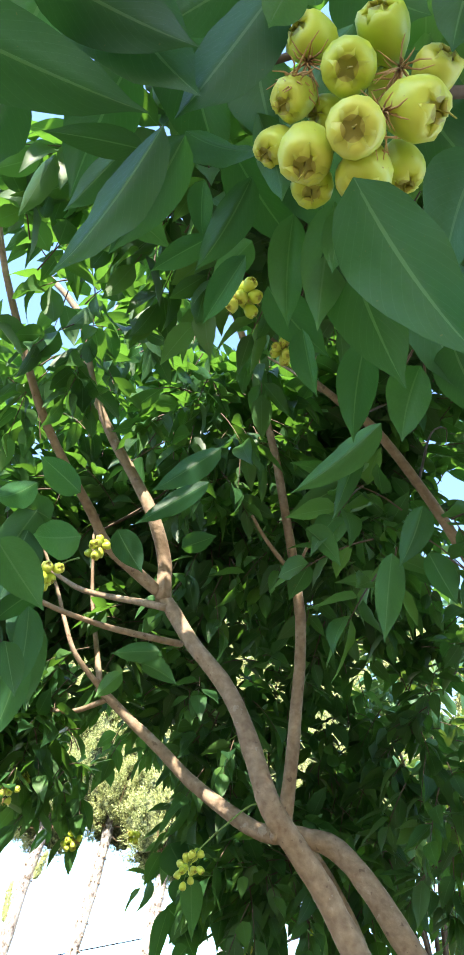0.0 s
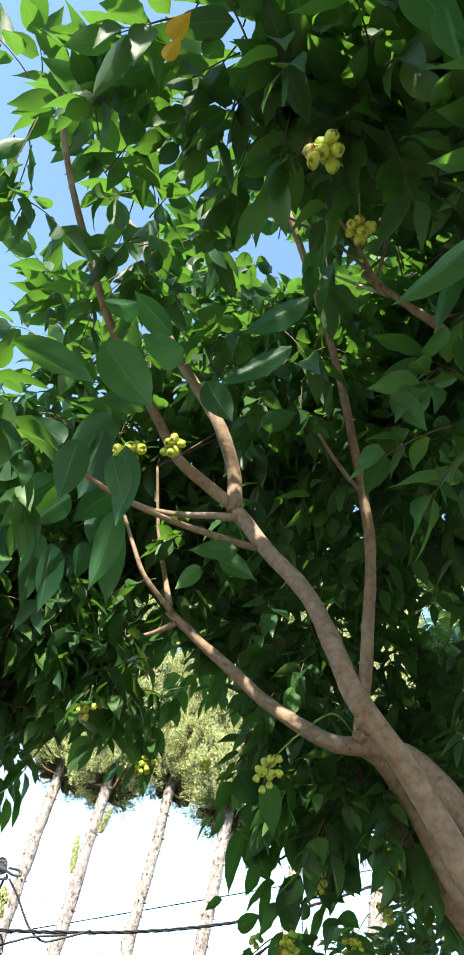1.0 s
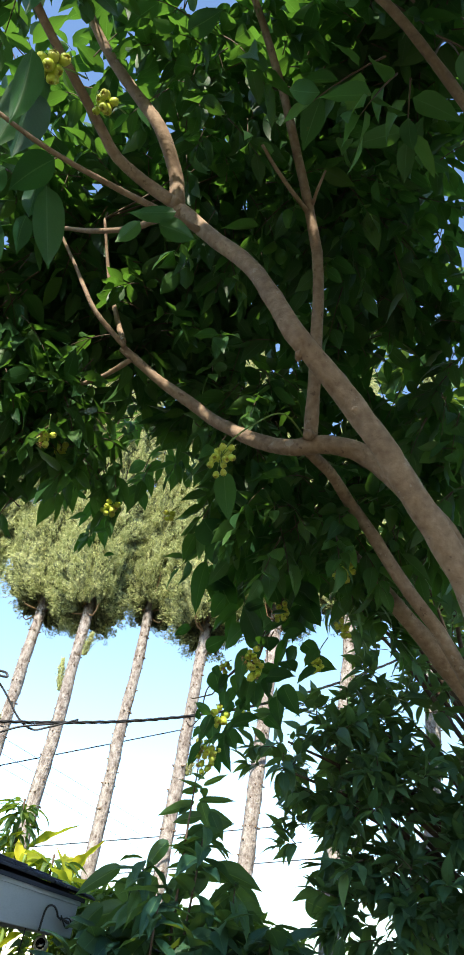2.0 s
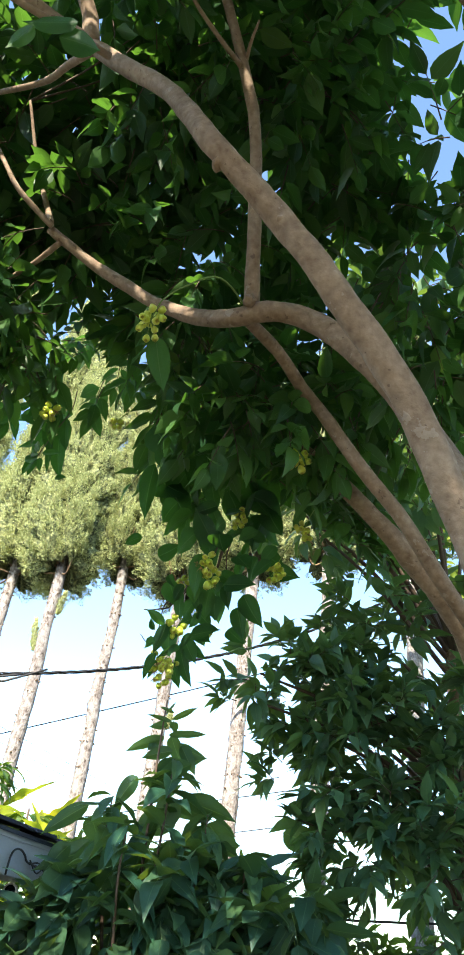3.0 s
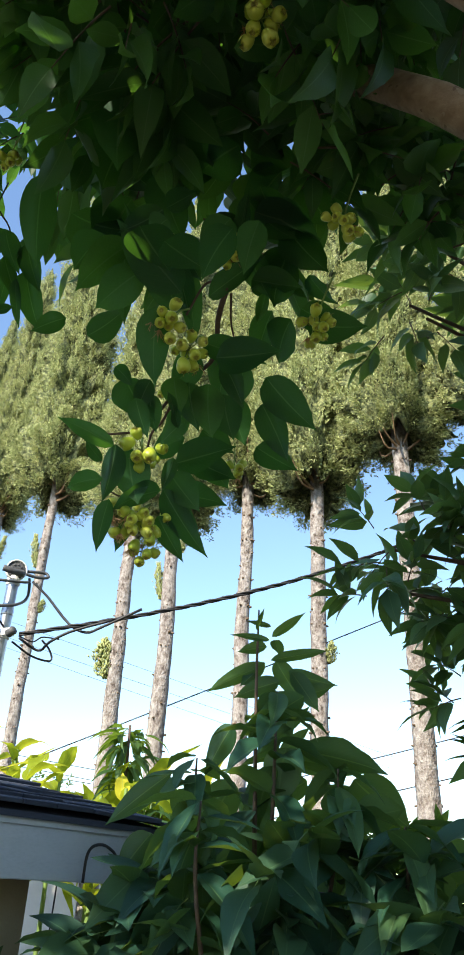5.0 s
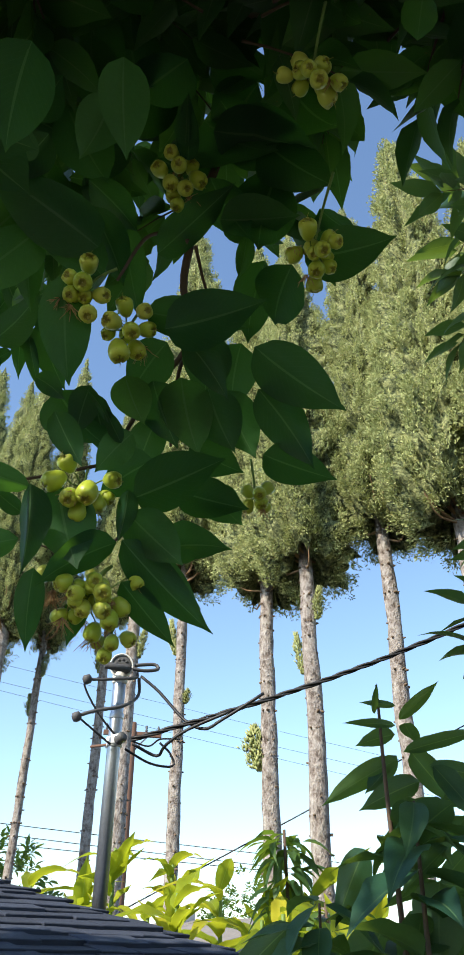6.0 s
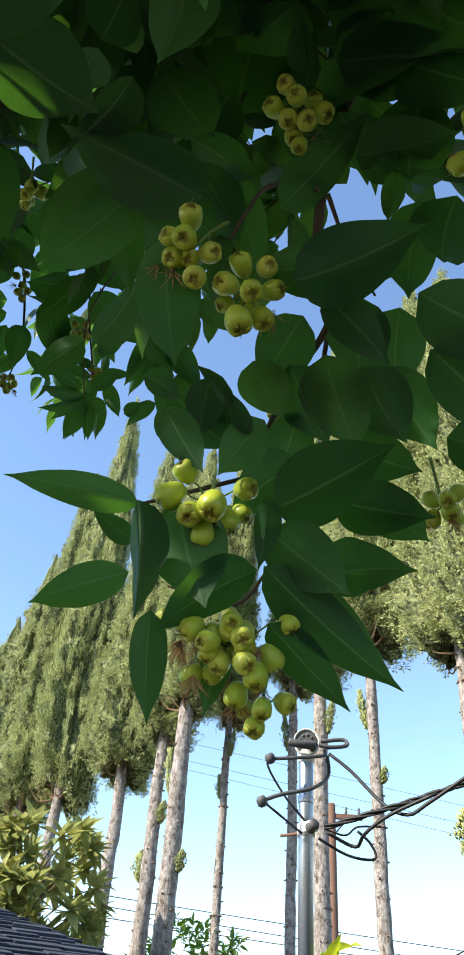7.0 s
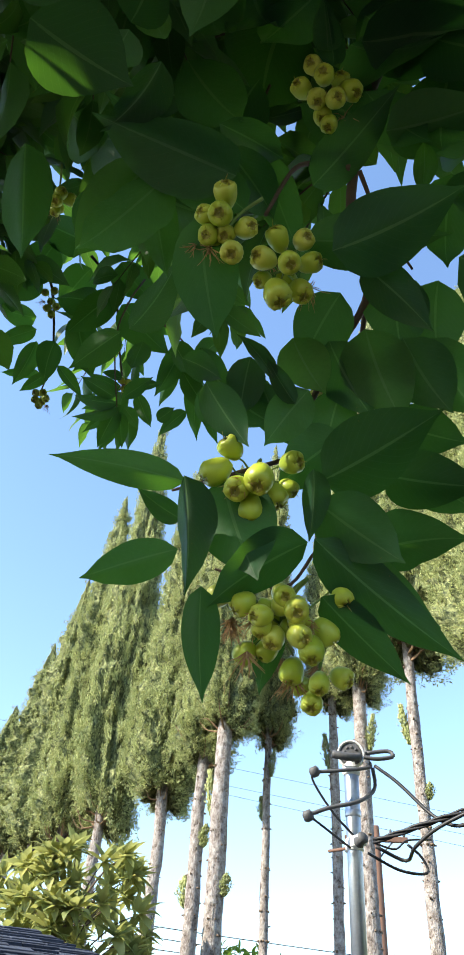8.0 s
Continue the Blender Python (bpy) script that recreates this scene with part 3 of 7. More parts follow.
def gap(p):
    """Open places low in the far side of the crown, where a bunch hangs free or the row of cypresses shows through."""
    if any((p - Vector(c)).length < q for c, q in OPEN):
        return True
    if -0.7 < p.x < 0.14 and 3.8 < p.y < 4.62 and p.z < 3.42:
        return True
    low, high = Vector((0.33, 4.2, 2.72)), Vector((-0.03, 5.25, 4.28))
    k = max(0.0, min(1.0, (p - low).dot(high - low) / (high - low).length_squared))
    if (p - low.lerp(high, k)).length < 0.28:
        return True
    if -2.3 < p.x < -1.25 and 3.95 < p.y < 5.1 and p.z < 4.5:
        return True
    return (-1.08 < p.x < -0.62 and p.y > 3.1 and p.z < 4.3) or (-1.6 < p.x < -0.3 and p.y > 3.5 and p.z < 3.66)


def crown_place(rnd):
    """A place in the outer part of the crown; it thins out where the noise is low."""
    while True:
        d = rand_dir(rnd)
        if d.z < -0.02:
            continue
        r = rnd.uniform(0.74, 1.0)
        p = CROWN + Vector((d.x * CROWN_R.x, d.y * CROWN_R.y, d.z * CROWN_R.z)) * r
        low = 3.35 + 0.3 * noise.noise(Vector((p.x * 0.9, p.y * 0.9, 4)))
        if p.y < 1.35:
            low = 3.75 if p.x > 0 else 4.3
        if p.y > 3.9 and p.x > -0.5:
            low = 3.8
        if p.x < -1.1 and p.y > 4.0:
            low = 4.15
        if p.z < low:
            continue
        thin = noise.noise(p * 1.3 + Vector((3, 1, 0)))
        if thin < (0.14 if p.x < -0.4 and p.z > 3.7 and p.y < 2.3 else -0.45):
            continue
        if p.x < -0.6 and p.y < 3.0 and rnd.random() < 0.62:
            continue
        if p.x < 0.1 and p.y < 2.5 and p.z > 3.8 and rnd.random() < 0.45:
            continue
        if (p.y > 3.7 and -1.4 < p.x < 0.5 and rnd.random() < 0.6) or (p.x > 0.45 and rnd.random() < 0.80):
            continue
        return p, d


for k in range(14):
    p, d = crown_place(rnd)
    q = min(LIMB_POINTS, key=lambda v: (v - p).length + 0.6 * max(0, v.z - p.z))
    one = q.lerp(p, 0.3) + Vector((0, 0, 0.10)) + rand_dir(rnd) * 0.10
    two = q.lerp(p, 0.66) + Vector((0, 0, 0.08)) + rand_dir(rnd) * 0.12
    tube_into(twigs, spline([q, one, two, p], 12), [0.006 - 0.0003 * i for i in range(13)], 6, 0.1, k, cap=False)
for k in range(1850):
    p, d = crown_place(rnd)
    way = (d * 0.8 + rand_dir(rnd) * 0.7 + Vector((0, 0, -0.15))).normalized()
    if gap(p):
        continue
    spray(leaves, twigs, rnd, p - way * 0.12, way, rnd.uniform(0.2, 0.34), rnd.choice((6, 6, 8, 8)), 0.185, 0.55)
# unseen part of the crown, added over the garden behind to block the sun
for k in range(560):
    y = rnd.uniform(-3.2, 0.6)
    x = rnd.uniform(-0.9, 2.1)
    p = Vector((x, y, rnd.uniform(max(2.9, 3.9 + 0.45 * min(0, y)) if x > 0.05 else 4.2 - 0.1 * y, 5.5)))
    spray(leaves, twigs, rnd, p, (rand_dir(rnd) + Vector((0, -0.4, 0))).normalized(), rnd.uniform(0.2, 0.34), 8, 0.185, 0.55)
# more unseen leaves, set between the sun and the nearest bunch to shade it
for k in range(70):
    y = rnd.uniform(-1.7, -0.55)
    p = Vector((-0.1 - 0.14 * (0.2 - y) + rnd.uniform(-0.5, 0.5), y, 2.9 + 0.8 * (0.2 - y) + rnd.uniform(-0.3, 0.35)))
    spray(leaves, twigs, rnd, p, (rand_dir(rnd) + Vector((0, -0.4, 0))).normalized(), rnd.uniform(0.2, 0.34), 8, 0.185, 0.55)
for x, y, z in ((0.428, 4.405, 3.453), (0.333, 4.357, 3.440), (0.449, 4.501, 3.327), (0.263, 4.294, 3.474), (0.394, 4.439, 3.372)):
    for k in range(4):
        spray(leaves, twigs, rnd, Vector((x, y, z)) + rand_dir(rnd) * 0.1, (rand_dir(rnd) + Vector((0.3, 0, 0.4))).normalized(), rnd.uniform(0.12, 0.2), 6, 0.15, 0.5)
# unseen branch added among the shading leaves behind
limb("branch", [(0.72, -0.8, 4.48), (0.3, -1.0, 4.1), (-0.3, -1.05, 3.9), (-0.9, -1.1, 3.85)], 0.014, 0.006, 14, 7, 0.12, 63)
# lower skirts of the crown that hang in front of the row of cypresses
SKIRTS = [((-0.18, 3.76, 3.5), 0.3, 26), ((0.08, 3.8, 3.45), 0.28, 22), ((0.42, 3.9, 3.65), 0.3, 18), ((-1.1, 3.72, 3.72), 0.36, 36), ((-1.5, 3.5, 3.75), 0.42, 34), ((-0.72, 3.55, 4.02), 0.36, 28), ((-1.0, 3.4, 4.3), 0.4, 26), ((-0.4, 3.5, 4.2), 0.45, 30),
          ((-1.7, 3.1, 4.0), 0.4, 26), ((-1.5, 4.4, 4.35), 0.34, 26), ((-1.95, 4.6, 4.5), 0.24, 8), ((-1.1, 4.4, 4.5), 0.4, 26), ((0.8, 3.5, 3.6), 0.45, 9), ((1.2, 4.1, 3.5), 0.5, 8), ((0.9, 4.3, 4.1), 0.4, 22),
          ((-1.05, 1.25, 3.35), 0.22, 10), ((-1.3, 1.6, 3.6), 0.3, 14), ((-0.65, 4.35, 4.35), 0.3, 14), ((0.1, 4.2, 4.35), 0.36, 20), ((0.55, 3.3, 4.1), 0.45, 10), ((1.0, 2.9, 4.0), 0.5, 7), ((0.9, 3.9, 4.5), 0.5, 9), ((1.3, 3.4, 4.3), 0.5, 7)]
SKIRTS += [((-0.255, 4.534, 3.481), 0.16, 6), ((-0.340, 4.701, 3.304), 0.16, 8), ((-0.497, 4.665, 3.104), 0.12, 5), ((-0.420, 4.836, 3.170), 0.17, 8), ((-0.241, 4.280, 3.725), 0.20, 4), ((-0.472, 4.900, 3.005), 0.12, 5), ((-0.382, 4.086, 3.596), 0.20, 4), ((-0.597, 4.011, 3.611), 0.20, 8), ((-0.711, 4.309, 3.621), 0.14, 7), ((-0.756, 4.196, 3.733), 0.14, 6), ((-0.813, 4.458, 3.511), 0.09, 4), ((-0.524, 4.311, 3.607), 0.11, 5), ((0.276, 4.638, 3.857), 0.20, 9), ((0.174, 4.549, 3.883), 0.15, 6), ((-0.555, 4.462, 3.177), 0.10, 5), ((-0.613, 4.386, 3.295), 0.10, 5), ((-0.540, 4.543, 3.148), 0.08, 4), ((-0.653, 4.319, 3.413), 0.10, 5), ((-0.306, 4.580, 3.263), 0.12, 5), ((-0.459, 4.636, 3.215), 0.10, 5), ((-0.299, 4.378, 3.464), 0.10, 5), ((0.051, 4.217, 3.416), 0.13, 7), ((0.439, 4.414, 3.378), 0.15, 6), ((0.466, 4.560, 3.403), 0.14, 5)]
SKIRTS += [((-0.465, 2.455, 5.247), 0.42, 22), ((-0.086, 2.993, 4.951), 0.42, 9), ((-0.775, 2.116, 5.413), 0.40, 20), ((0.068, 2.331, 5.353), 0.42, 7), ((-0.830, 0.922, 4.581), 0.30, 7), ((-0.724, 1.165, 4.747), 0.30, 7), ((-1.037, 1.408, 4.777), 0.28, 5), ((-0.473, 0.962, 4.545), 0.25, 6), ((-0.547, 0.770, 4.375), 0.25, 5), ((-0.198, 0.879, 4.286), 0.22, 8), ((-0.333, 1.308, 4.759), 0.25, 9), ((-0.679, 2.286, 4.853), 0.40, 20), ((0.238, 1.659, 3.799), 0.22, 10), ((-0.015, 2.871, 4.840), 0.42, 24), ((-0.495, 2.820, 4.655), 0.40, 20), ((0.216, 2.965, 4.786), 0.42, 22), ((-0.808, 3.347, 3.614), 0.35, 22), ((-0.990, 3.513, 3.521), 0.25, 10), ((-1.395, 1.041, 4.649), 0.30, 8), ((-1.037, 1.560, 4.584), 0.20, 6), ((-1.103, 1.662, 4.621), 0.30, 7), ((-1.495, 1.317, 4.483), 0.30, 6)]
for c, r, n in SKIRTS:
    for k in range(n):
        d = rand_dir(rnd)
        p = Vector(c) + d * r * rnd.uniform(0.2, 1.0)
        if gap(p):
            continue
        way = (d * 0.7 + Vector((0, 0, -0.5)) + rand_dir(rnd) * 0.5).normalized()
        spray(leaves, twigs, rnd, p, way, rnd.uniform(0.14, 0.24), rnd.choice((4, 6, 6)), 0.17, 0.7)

# fruit


def fruit_mesh(seed):
    """A bell of three and a half centimetres, its crown end up along z, with four calyx lobes round a dimple."""
    r = random.Random(seed)
    prof = [(0.001, -0.021), (0.006, -0.0205), (0.0105, -0.016), (0.0145, -0.009), (0.0172, 0.0), (0.0178, 0.007), (0.0165, 0.0135), (0.0128, 0.0178), (0.0088, 0.0185), (0.0065, 0.0160), (0.001, 0.0140)]
    bm = lathe_into(bmesh.new(), prof, 14)
    for v in bm.verts:
        a = math.atan2(v.co.y, v.co.x)
        if v.co.z > 0.012 and v.co.to_2d().length > 0.008:
            v.co.z += 0.0016 * math.cos(4 * a)
        v.co *= 1 + 0.07 * noise.noise(v.co * 70 + Vector((seed, 0, 0)))
    for k in range(4):
        a = k * math.pi / 2 + r.uniform(-0.2, 0.2)
        e = Vector((math.cos(a), math.sin(a), 0))
        s = Vector((-math.sin(a), math.cos(a), 0))
        lo = [e * 0.0125 - s * 0.006, e * 0.0125 + s * 0.006, e * 0.0060 + s * 0.0045, e * 0.0040, e * 0.0060 - s * 0.0045]
        hi = [0.0172, 0.0172, 0.0212, 0.0205, 0.0212]
        top = [bm.verts.new(p + Vector((0, 0, z))) for p, z in zip(lo, hi)]
        bot = [bm.verts.new(p * 1.02 + Vector((0, 0, z - 0.0035))) for p, z in zip(lo, hi)]
        bm.faces.new(top)
        bm.faces.new(bot[::-1])
        for i in range(5):
            bm.faces.new((top[i], bot[i], bot[(i + 1) % 5], top[(i + 1) % 5]))
    tube_into(bm, [Vector((0, 0, 0.014)), Vector((0.001, 0.0005, 0.026)), Vector((0.004, 0.001, 0.031))], [0.0007, 0.0006, 0.0004], 4)
    me = bpy.data.meshes.new("fruit")
    bmesh.ops.recalc_face_normals(bm, faces=bm.faces)
    bm.to_mesh(me)
    bm.free()
    me.materials.append(M_FRUIT)
    me.polygons.foreach_set("use_smooth", [True] * len(me.polygons))
    return me


FRUITS = [fruit_mesh(s) for s in range(5)]


def hang_bunch(c, h, spots, r, spread, size, label, dry):
    """The fruits of one bunch on short stalks, with withered stamens between them; spots: place, way of the crown end, size."""
    bm = tube([h, h.lerp(c, 0.5) + Vector((0, 0, 0.01)), c], 0.003, 0.0022, 8, 6)
    for p, d, s in spots:
        tube_into(bm, [c, c.lerp(p, 0.5) + Vector((0, 0, 0.004)), p - d * 0.018 * s], [0.0018, 0.0014, 0.0014], 5)
    bunch = under(part("fruiting_stalk", bm, M_GREENSTEM), tree)
    bunch["label"] = label or "bunch of pale green bell-shaped fruits"
    for i, (p, d, s) in enumerate(spots):
        f = new("fruit", FRUITS[i % len(FRUITS)])
        f.parent = bunch
        f.matrix_parent_inverse = Matrix()
        f.matrix_basis = Matrix.LocRotScale(p, d.to_track_quat("Z", "Y"), (s, s, s * r.uniform(0.86, 1.02)))
    for k in range(dry):
        bm = bmesh.new()
        o = c + rand_dir(r) * spread * 0.75
        for j in range(22):
            d = (rand_dir(r) * 0.7 + Vector((0, 0, -0.9))).normalized()
            L = r.uniform(0.014, 0.04) * size
            tube_into(bm, [o, o + d * L * 0.6, o + d * L + rand_dir(r) * 0.004], [0.0008, 0.0007, 0.0003], 4)
        st = part("dried_flower", bm, M_STAMEN)
        st.parent = bunch
        st.matrix_parent_inverse = Matrix()
    return bunch


def fruit_cluster(centre, hang, n, spread, seed, size=1.0, label="", dry=2, squash=1.0):
    """A bunch of fruits strewn round the end of a stalk."""
    r = random.Random(seed)
    c, spots = Vector(centre), []
    for k in range(400):
        d = rand_dir(r)
        d.z = d.z * squash - 0.12
        p = c + d * spread * r.uniform(0.35, 1.0)
        if all((p - q[0]).length > 0.0275 * size for q in spots):
            spots.append((p, (d.normalized() + Vector((0, 0, -0.35)) + rand_dir(r) * 0.45).normalized(), size * r.uniform(0.8, 1.05)))
            if len(spots) == n:
                break
    return hang_bunch(c, Vector(hang), spots, r, spread, size, label, dry)


def fruit_bunch(centre, hang, places, dry=2, seed=0, label=""):
    """A bunch whose fruits each have their own place and size; their crown ends look out and down."""
    r = random.Random(seed)
    c = Vector(centre)
    spots = []
    for x, y, z, s in places:
        p = Vector((x, y, z))
        spots.append((p, ((p - c).normalized() * 0.8 + Vector((0, 0, -0.6)) + rand_dir(r) * 0.55).normalized(), s))
    spread = max((q[0] - c).length for q in spots)
    return hang_bunch(c, Vector(hang), spots, r, spread, 1.0, label, dry)


fruit_bunch((-0.029, 0.162, 2.888), (-0.017, 0.162, 2.928), [(-0.060, 0.113, 2.911, 1.03), (-0.032, 0.121, 2.879, 1.11), (-0.010, 0.110, 2.924, 1.08), (-0.020, 0.142, 2.825, 1.13), (0.015, 0.138, 2.857, 1.23), (0.029, 0.131, 2.910, 1.00), (-0.068, 0.142, 2.880, 0.90), (-0.054, 0.162, 2.833, 1.11), (-0.079, 0.171, 2.863, 0.82), (-0.011, 0.173, 2.830, 1.13), (0.014, 0.180, 2.864, 0.96), (-0.049, 0.187, 2.838, 0.90), (-0.007, 0.143, 2.934, 0.90), (-0.042, 0.159, 2.896, 0.88)], dry=6, seed=1)
fruit_bunch((-0.139, 4.300, 3.218), (-0.109, 4.330, 3.278), [(-0.116, 4.262, 3.242, 0.86), (-0.109, 4.276, 3.210, 0.90), (-0.145, 4.261, 3.213, 0.91), (-0.133, 4.279, 3.184, 0.90), (-0.115, 4.300, 3.173, 0.89), (-0.104, 4.323, 3.217, 0.97), (-0.148, 4.303, 3.185, 0.86), (-0.145, 4.314, 3.165, 0.80), (-0.115, 4.315, 3.257, 0.88)], seed=9)
fruit_bunch((-0.262, 4.213, 2.911), (-0.212, 4.243, 2.961), [(-0.226, 4.192, 2.935, 0.93), (-0.255, 4.182, 2.912, 0.79), (-0.234, 4.192, 2.897, 0.96), (-0.230, 4.229, 2.893, 0.83), (-0.251, 4.224, 2.860, 0.91), (-0.266, 4.196, 2.893, 0.84), (-0.253, 4.214, 2.895, 0.79), (-0.277, 4.212, 2.902, 0.76)], seed=10)
fruit_bunch((-0.243, 4.306, 2.878), (-0.213, 4.326, 2.938), [(-0.236, 4.267, 2.864, 0.92), (-0.217, 4.275, 2.894, 0.88), (-0.199, 4.303, 2.894, 0.84), (-0.211, 4.289, 2.845, 0.90), (-0.210, 4.323, 2.872, 0.84), (-0.245, 4.295, 2.822, 1.09), (-0.236, 4.327, 2.843, 0.93), (-0.266, 4.286, 2.869, 0.71), (-0.252, 4.315, 2.881, 0.86)], seed=11)
fruit_bunch((-0.389, 4.372, 2.632), (-0.409, 4.392, 2.692), [(-0.381, 4.326, 2.657, 0.95), (-0.401, 4.318, 2.627, 1.07), (-0.384, 4.341, 2.599, 0.96), (-0.354, 4.355, 2.604, 1.08), (-0.394, 4.371, 2.585, 1.06), (-0.375, 4.393, 2.607, 0.98), (-0.347, 4.399, 2.647, 0.90), (-0.372, 4.413, 2.628, 0.73)], dry=1, seed=12)
fruit_bunch((-0.437, 4.453, 2.466), (-0.407, 4.473, 2.526), [(-0.461, 4.377, 2.491, 0.87), (-0.437, 4.395, 2.474, 0.90), (-0.417, 4.410, 2.453, 0.79), (-0.412, 4.435, 2.473, 0.77), (-0.390, 4.441, 2.461, 0.88), (-0.430, 4.438, 2.439, 0.84), (-0.398, 4.451, 2.432, 0.83), (-0.398, 4.494, 2.453, 0.90), (-0.397, 4.471, 2.421, 0.91), (-0.483, 4.432, 2.436, 0.87), (-0.446, 4.479, 2.413, 0.90), (-0.377, 4.503, 2.498, 0.83), (-0.464, 4.454, 2.442, 0.83)], dry=5, seed=13)
fruit_bunch((-0.449, 4.520, 2.412), (-0.429, 4.530, 2.472), [(-0.420, 4.501, 2.395, 0.75), (-0.416, 4.533, 2.410, 0.81), (-0.445, 4.509, 2.381, 0.80), (-0.464, 4.508, 2.409, 0.70)], dry=2, seed=14)
fruit_cluster((-0.425, 4.445, 2.475), (-0.407, 4.473, 2.526), 8, 0.046, 40, 0.85, dry=4)
fruit_cluster((-0.268, 0.862, 3.785), (-0.23, 0.95, 3.90), 9, 0.042, 2, 1.0)
fruit_cluster((-0.732, 1.539, 3.410), (-0.702, 1.639, 3.550), 9, 0.037, 3, 0.90)
fruit_cluster((-0.726, 1.802, 3.728), (-0.706, 1.902, 3.848), 9, 0.037, 4, 0.90)
fruit_cluster((-0.346, 2.888, 3.167), (-0.308, 2.845, 3.224), 15, 0.056, 5, 0.88, squash=1.6, dry=0)
fruit_cluster((0.178, 3.745, 3.203), (0.228, 3.765, 3.353), 9, 0.048, 6, 1.00, label="bunch of yellow fruits with reddish crowns")
fruit_cluster((0.204, 4.256, 3.131), (0.259, 4.227, 3.256), 10, 0.046, 7, 0.90)
fruit_cluster((-1.031, 3.741, 3.420), (-1.031, 3.761, 3.560), 9, 0.041, 8, 0.90)
fruit_cluster((0.061, 4.459, 2.997), (0.133, 4.436, 3.150), 11, 0.051, 15, 0.90)
fruit_cluster((-0.291, 4.748, 2.762), (-0.279, 4.716, 2.839), 6, 0.037, 16, 0.90)
fruit_cluster((-0.799, 4.043, 3.604), (-0.736, 4.016, 3.646), 6, 0.032, 21, 0.90)
fruit_cluster((-0.413, 4.528, 2.948), (-0.381, 4.508, 2.983), 5, 0.032, 22, 0.90)
fruit_cluster((-0.187, 1.194, 4.050), (-0.197, 1.109, 4.091), 8, 0.037, 23, 0.90)
fruit_cluster((-1.297, 3.526, 3.607), (-1.290, 3.540, 3.750), 6, 0.037, 24, 0.90)
fruit_cluster((-1.198, 3.150, 3.390), (-1.181, 3.075, 3.466), 6, 0.037, 25, 0.90)

# single leaves near the camera's way: base, tip, width, side that faces


def leaf(base, tip, width, face, kind=0):
    single_leaf("leaf", kind, base, tip, width, face, tree, M_LEAF_ONE)


def yellow_leaf(base, tip, width, face, kind=0):
    single_leaf("leaf", kind, base, tip, width, face, tree, M_YELLOWLEAF, "withered orange-yellow leaf")


limb("twig", [(-0.150, 4.480, 3.900), (-0.086, 4.455, 3.666), (-0.132, 4.392, 3.318), (-0.204, 4.403, 3.083), (-0.246, 4.471, 2.980), (-0.357, 4.480, 2.907), (-0.452, 4.468, 2.765)], 0.0120, 0.0040, 36, 7, 0.12, 50, material=M_TWIG)
limb("twig", [(-0.357, 4.480, 2.907), (-0.442, 4.548, 2.853), (-0.499, 4.578, 2.826), (-0.508, 4.572, 2.668)], 0.0050, 0.0030, 18, 7, 0.12, 51, material=M_TWIG)
limb("twig", [(-0.246, 4.471, 2.980), (-0.338, 4.537, 2.966), (-0.433, 4.626, 2.891)], 0.0050, 0.0030, 12, 7, 0.12, 52, material=M_TWIG)
limb("twig", [(-0.169, 4.375, 3.132), (-0.189, 4.342, 3.137), (-0.200, 4.290, 3.082), (-0.230, 4.261, 2.961)], 0.0050, 0.0030, 18, 7, 0.12, 53, material=M_TWIG)
limb("twig", [(-0.163, 4.389, 3.129), (-0.189, 4.454, 3.078), (-0.185, 4.506, 2.991)], 0.0040, 0.0020, 12, 7, 0.12, 54, material=M_TWIG)
limb("twig", [(-0.250, 4.489, 2.968), (-0.256, 4.551, 2.992), (-0.277, 4.642, 2.985)], 0.0040, 0.0020, 12, 7, 0.12, 55, material=M_TWIG)
limb("twig", [(-0.452, 4.468, 2.765), (-0.515, 4.350, 2.696), (-0.538, 4.323, 2.685)], 0.0040, 0.0020, 12, 7, 0.12, 56, material=M_TWIG)
limb("twig", [(-0.508, 4.572, 2.668), (-0.543, 4.534, 2.603), (-0.555, 4.419, 2.595)], 0.0030, 0.0020, 12, 7, 0.12, 57, material=M_TWIG)
limb("twig", [(-0.118, 0.155, 2.986), (-0.064, 0.140, 2.984), (-0.017, 0.149, 2.969), (0.030, 0.167, 2.989), (0.086, 0.180, 3.043)], 0.0030, 0.0060, 24, 7, 0.12, 58, material=M_TWIG)
limb("twig", [(-0.030, 3.120, 3.460), (-0.135, 2.937, 3.452), (-0.248, 2.860, 3.309), (-0.308, 2.845, 3.224)], 0.0040, 0.0030, 18, 7, 0.12, 59, material=M_GREENSTEM)
limb("twig", [(-1.242, 4.440, 4.143), (-1.222, 4.400, 3.963), (-1.277, 4.404, 3.815), (-1.431, 4.525, 3.631)], 0.0035, 0.0020, 18, 7, 0.12, 60, material=M_TWIG)
leaf((-0.416, 4.283, 2.600), (-0.460, 4.116, 2.607), 0.048, (-0.81, 0.24, 0.53), 2)
leaf((-0.450, 4.301, 2.522), (-0.502, 4.189, 2.463), 0.054, (-0.91, 0.26, 0.32), 1)
leaf((-0.449, 4.339, 2.482), (-0.501, 4.372, 2.361), 0.050, (-0.66, 0.60, 0.45), 6)
leaf((-0.407, 4.275, 2.600), (-0.445, 4.335, 2.470), 0.061, (-0.32, 0.82, 0.47), 4)
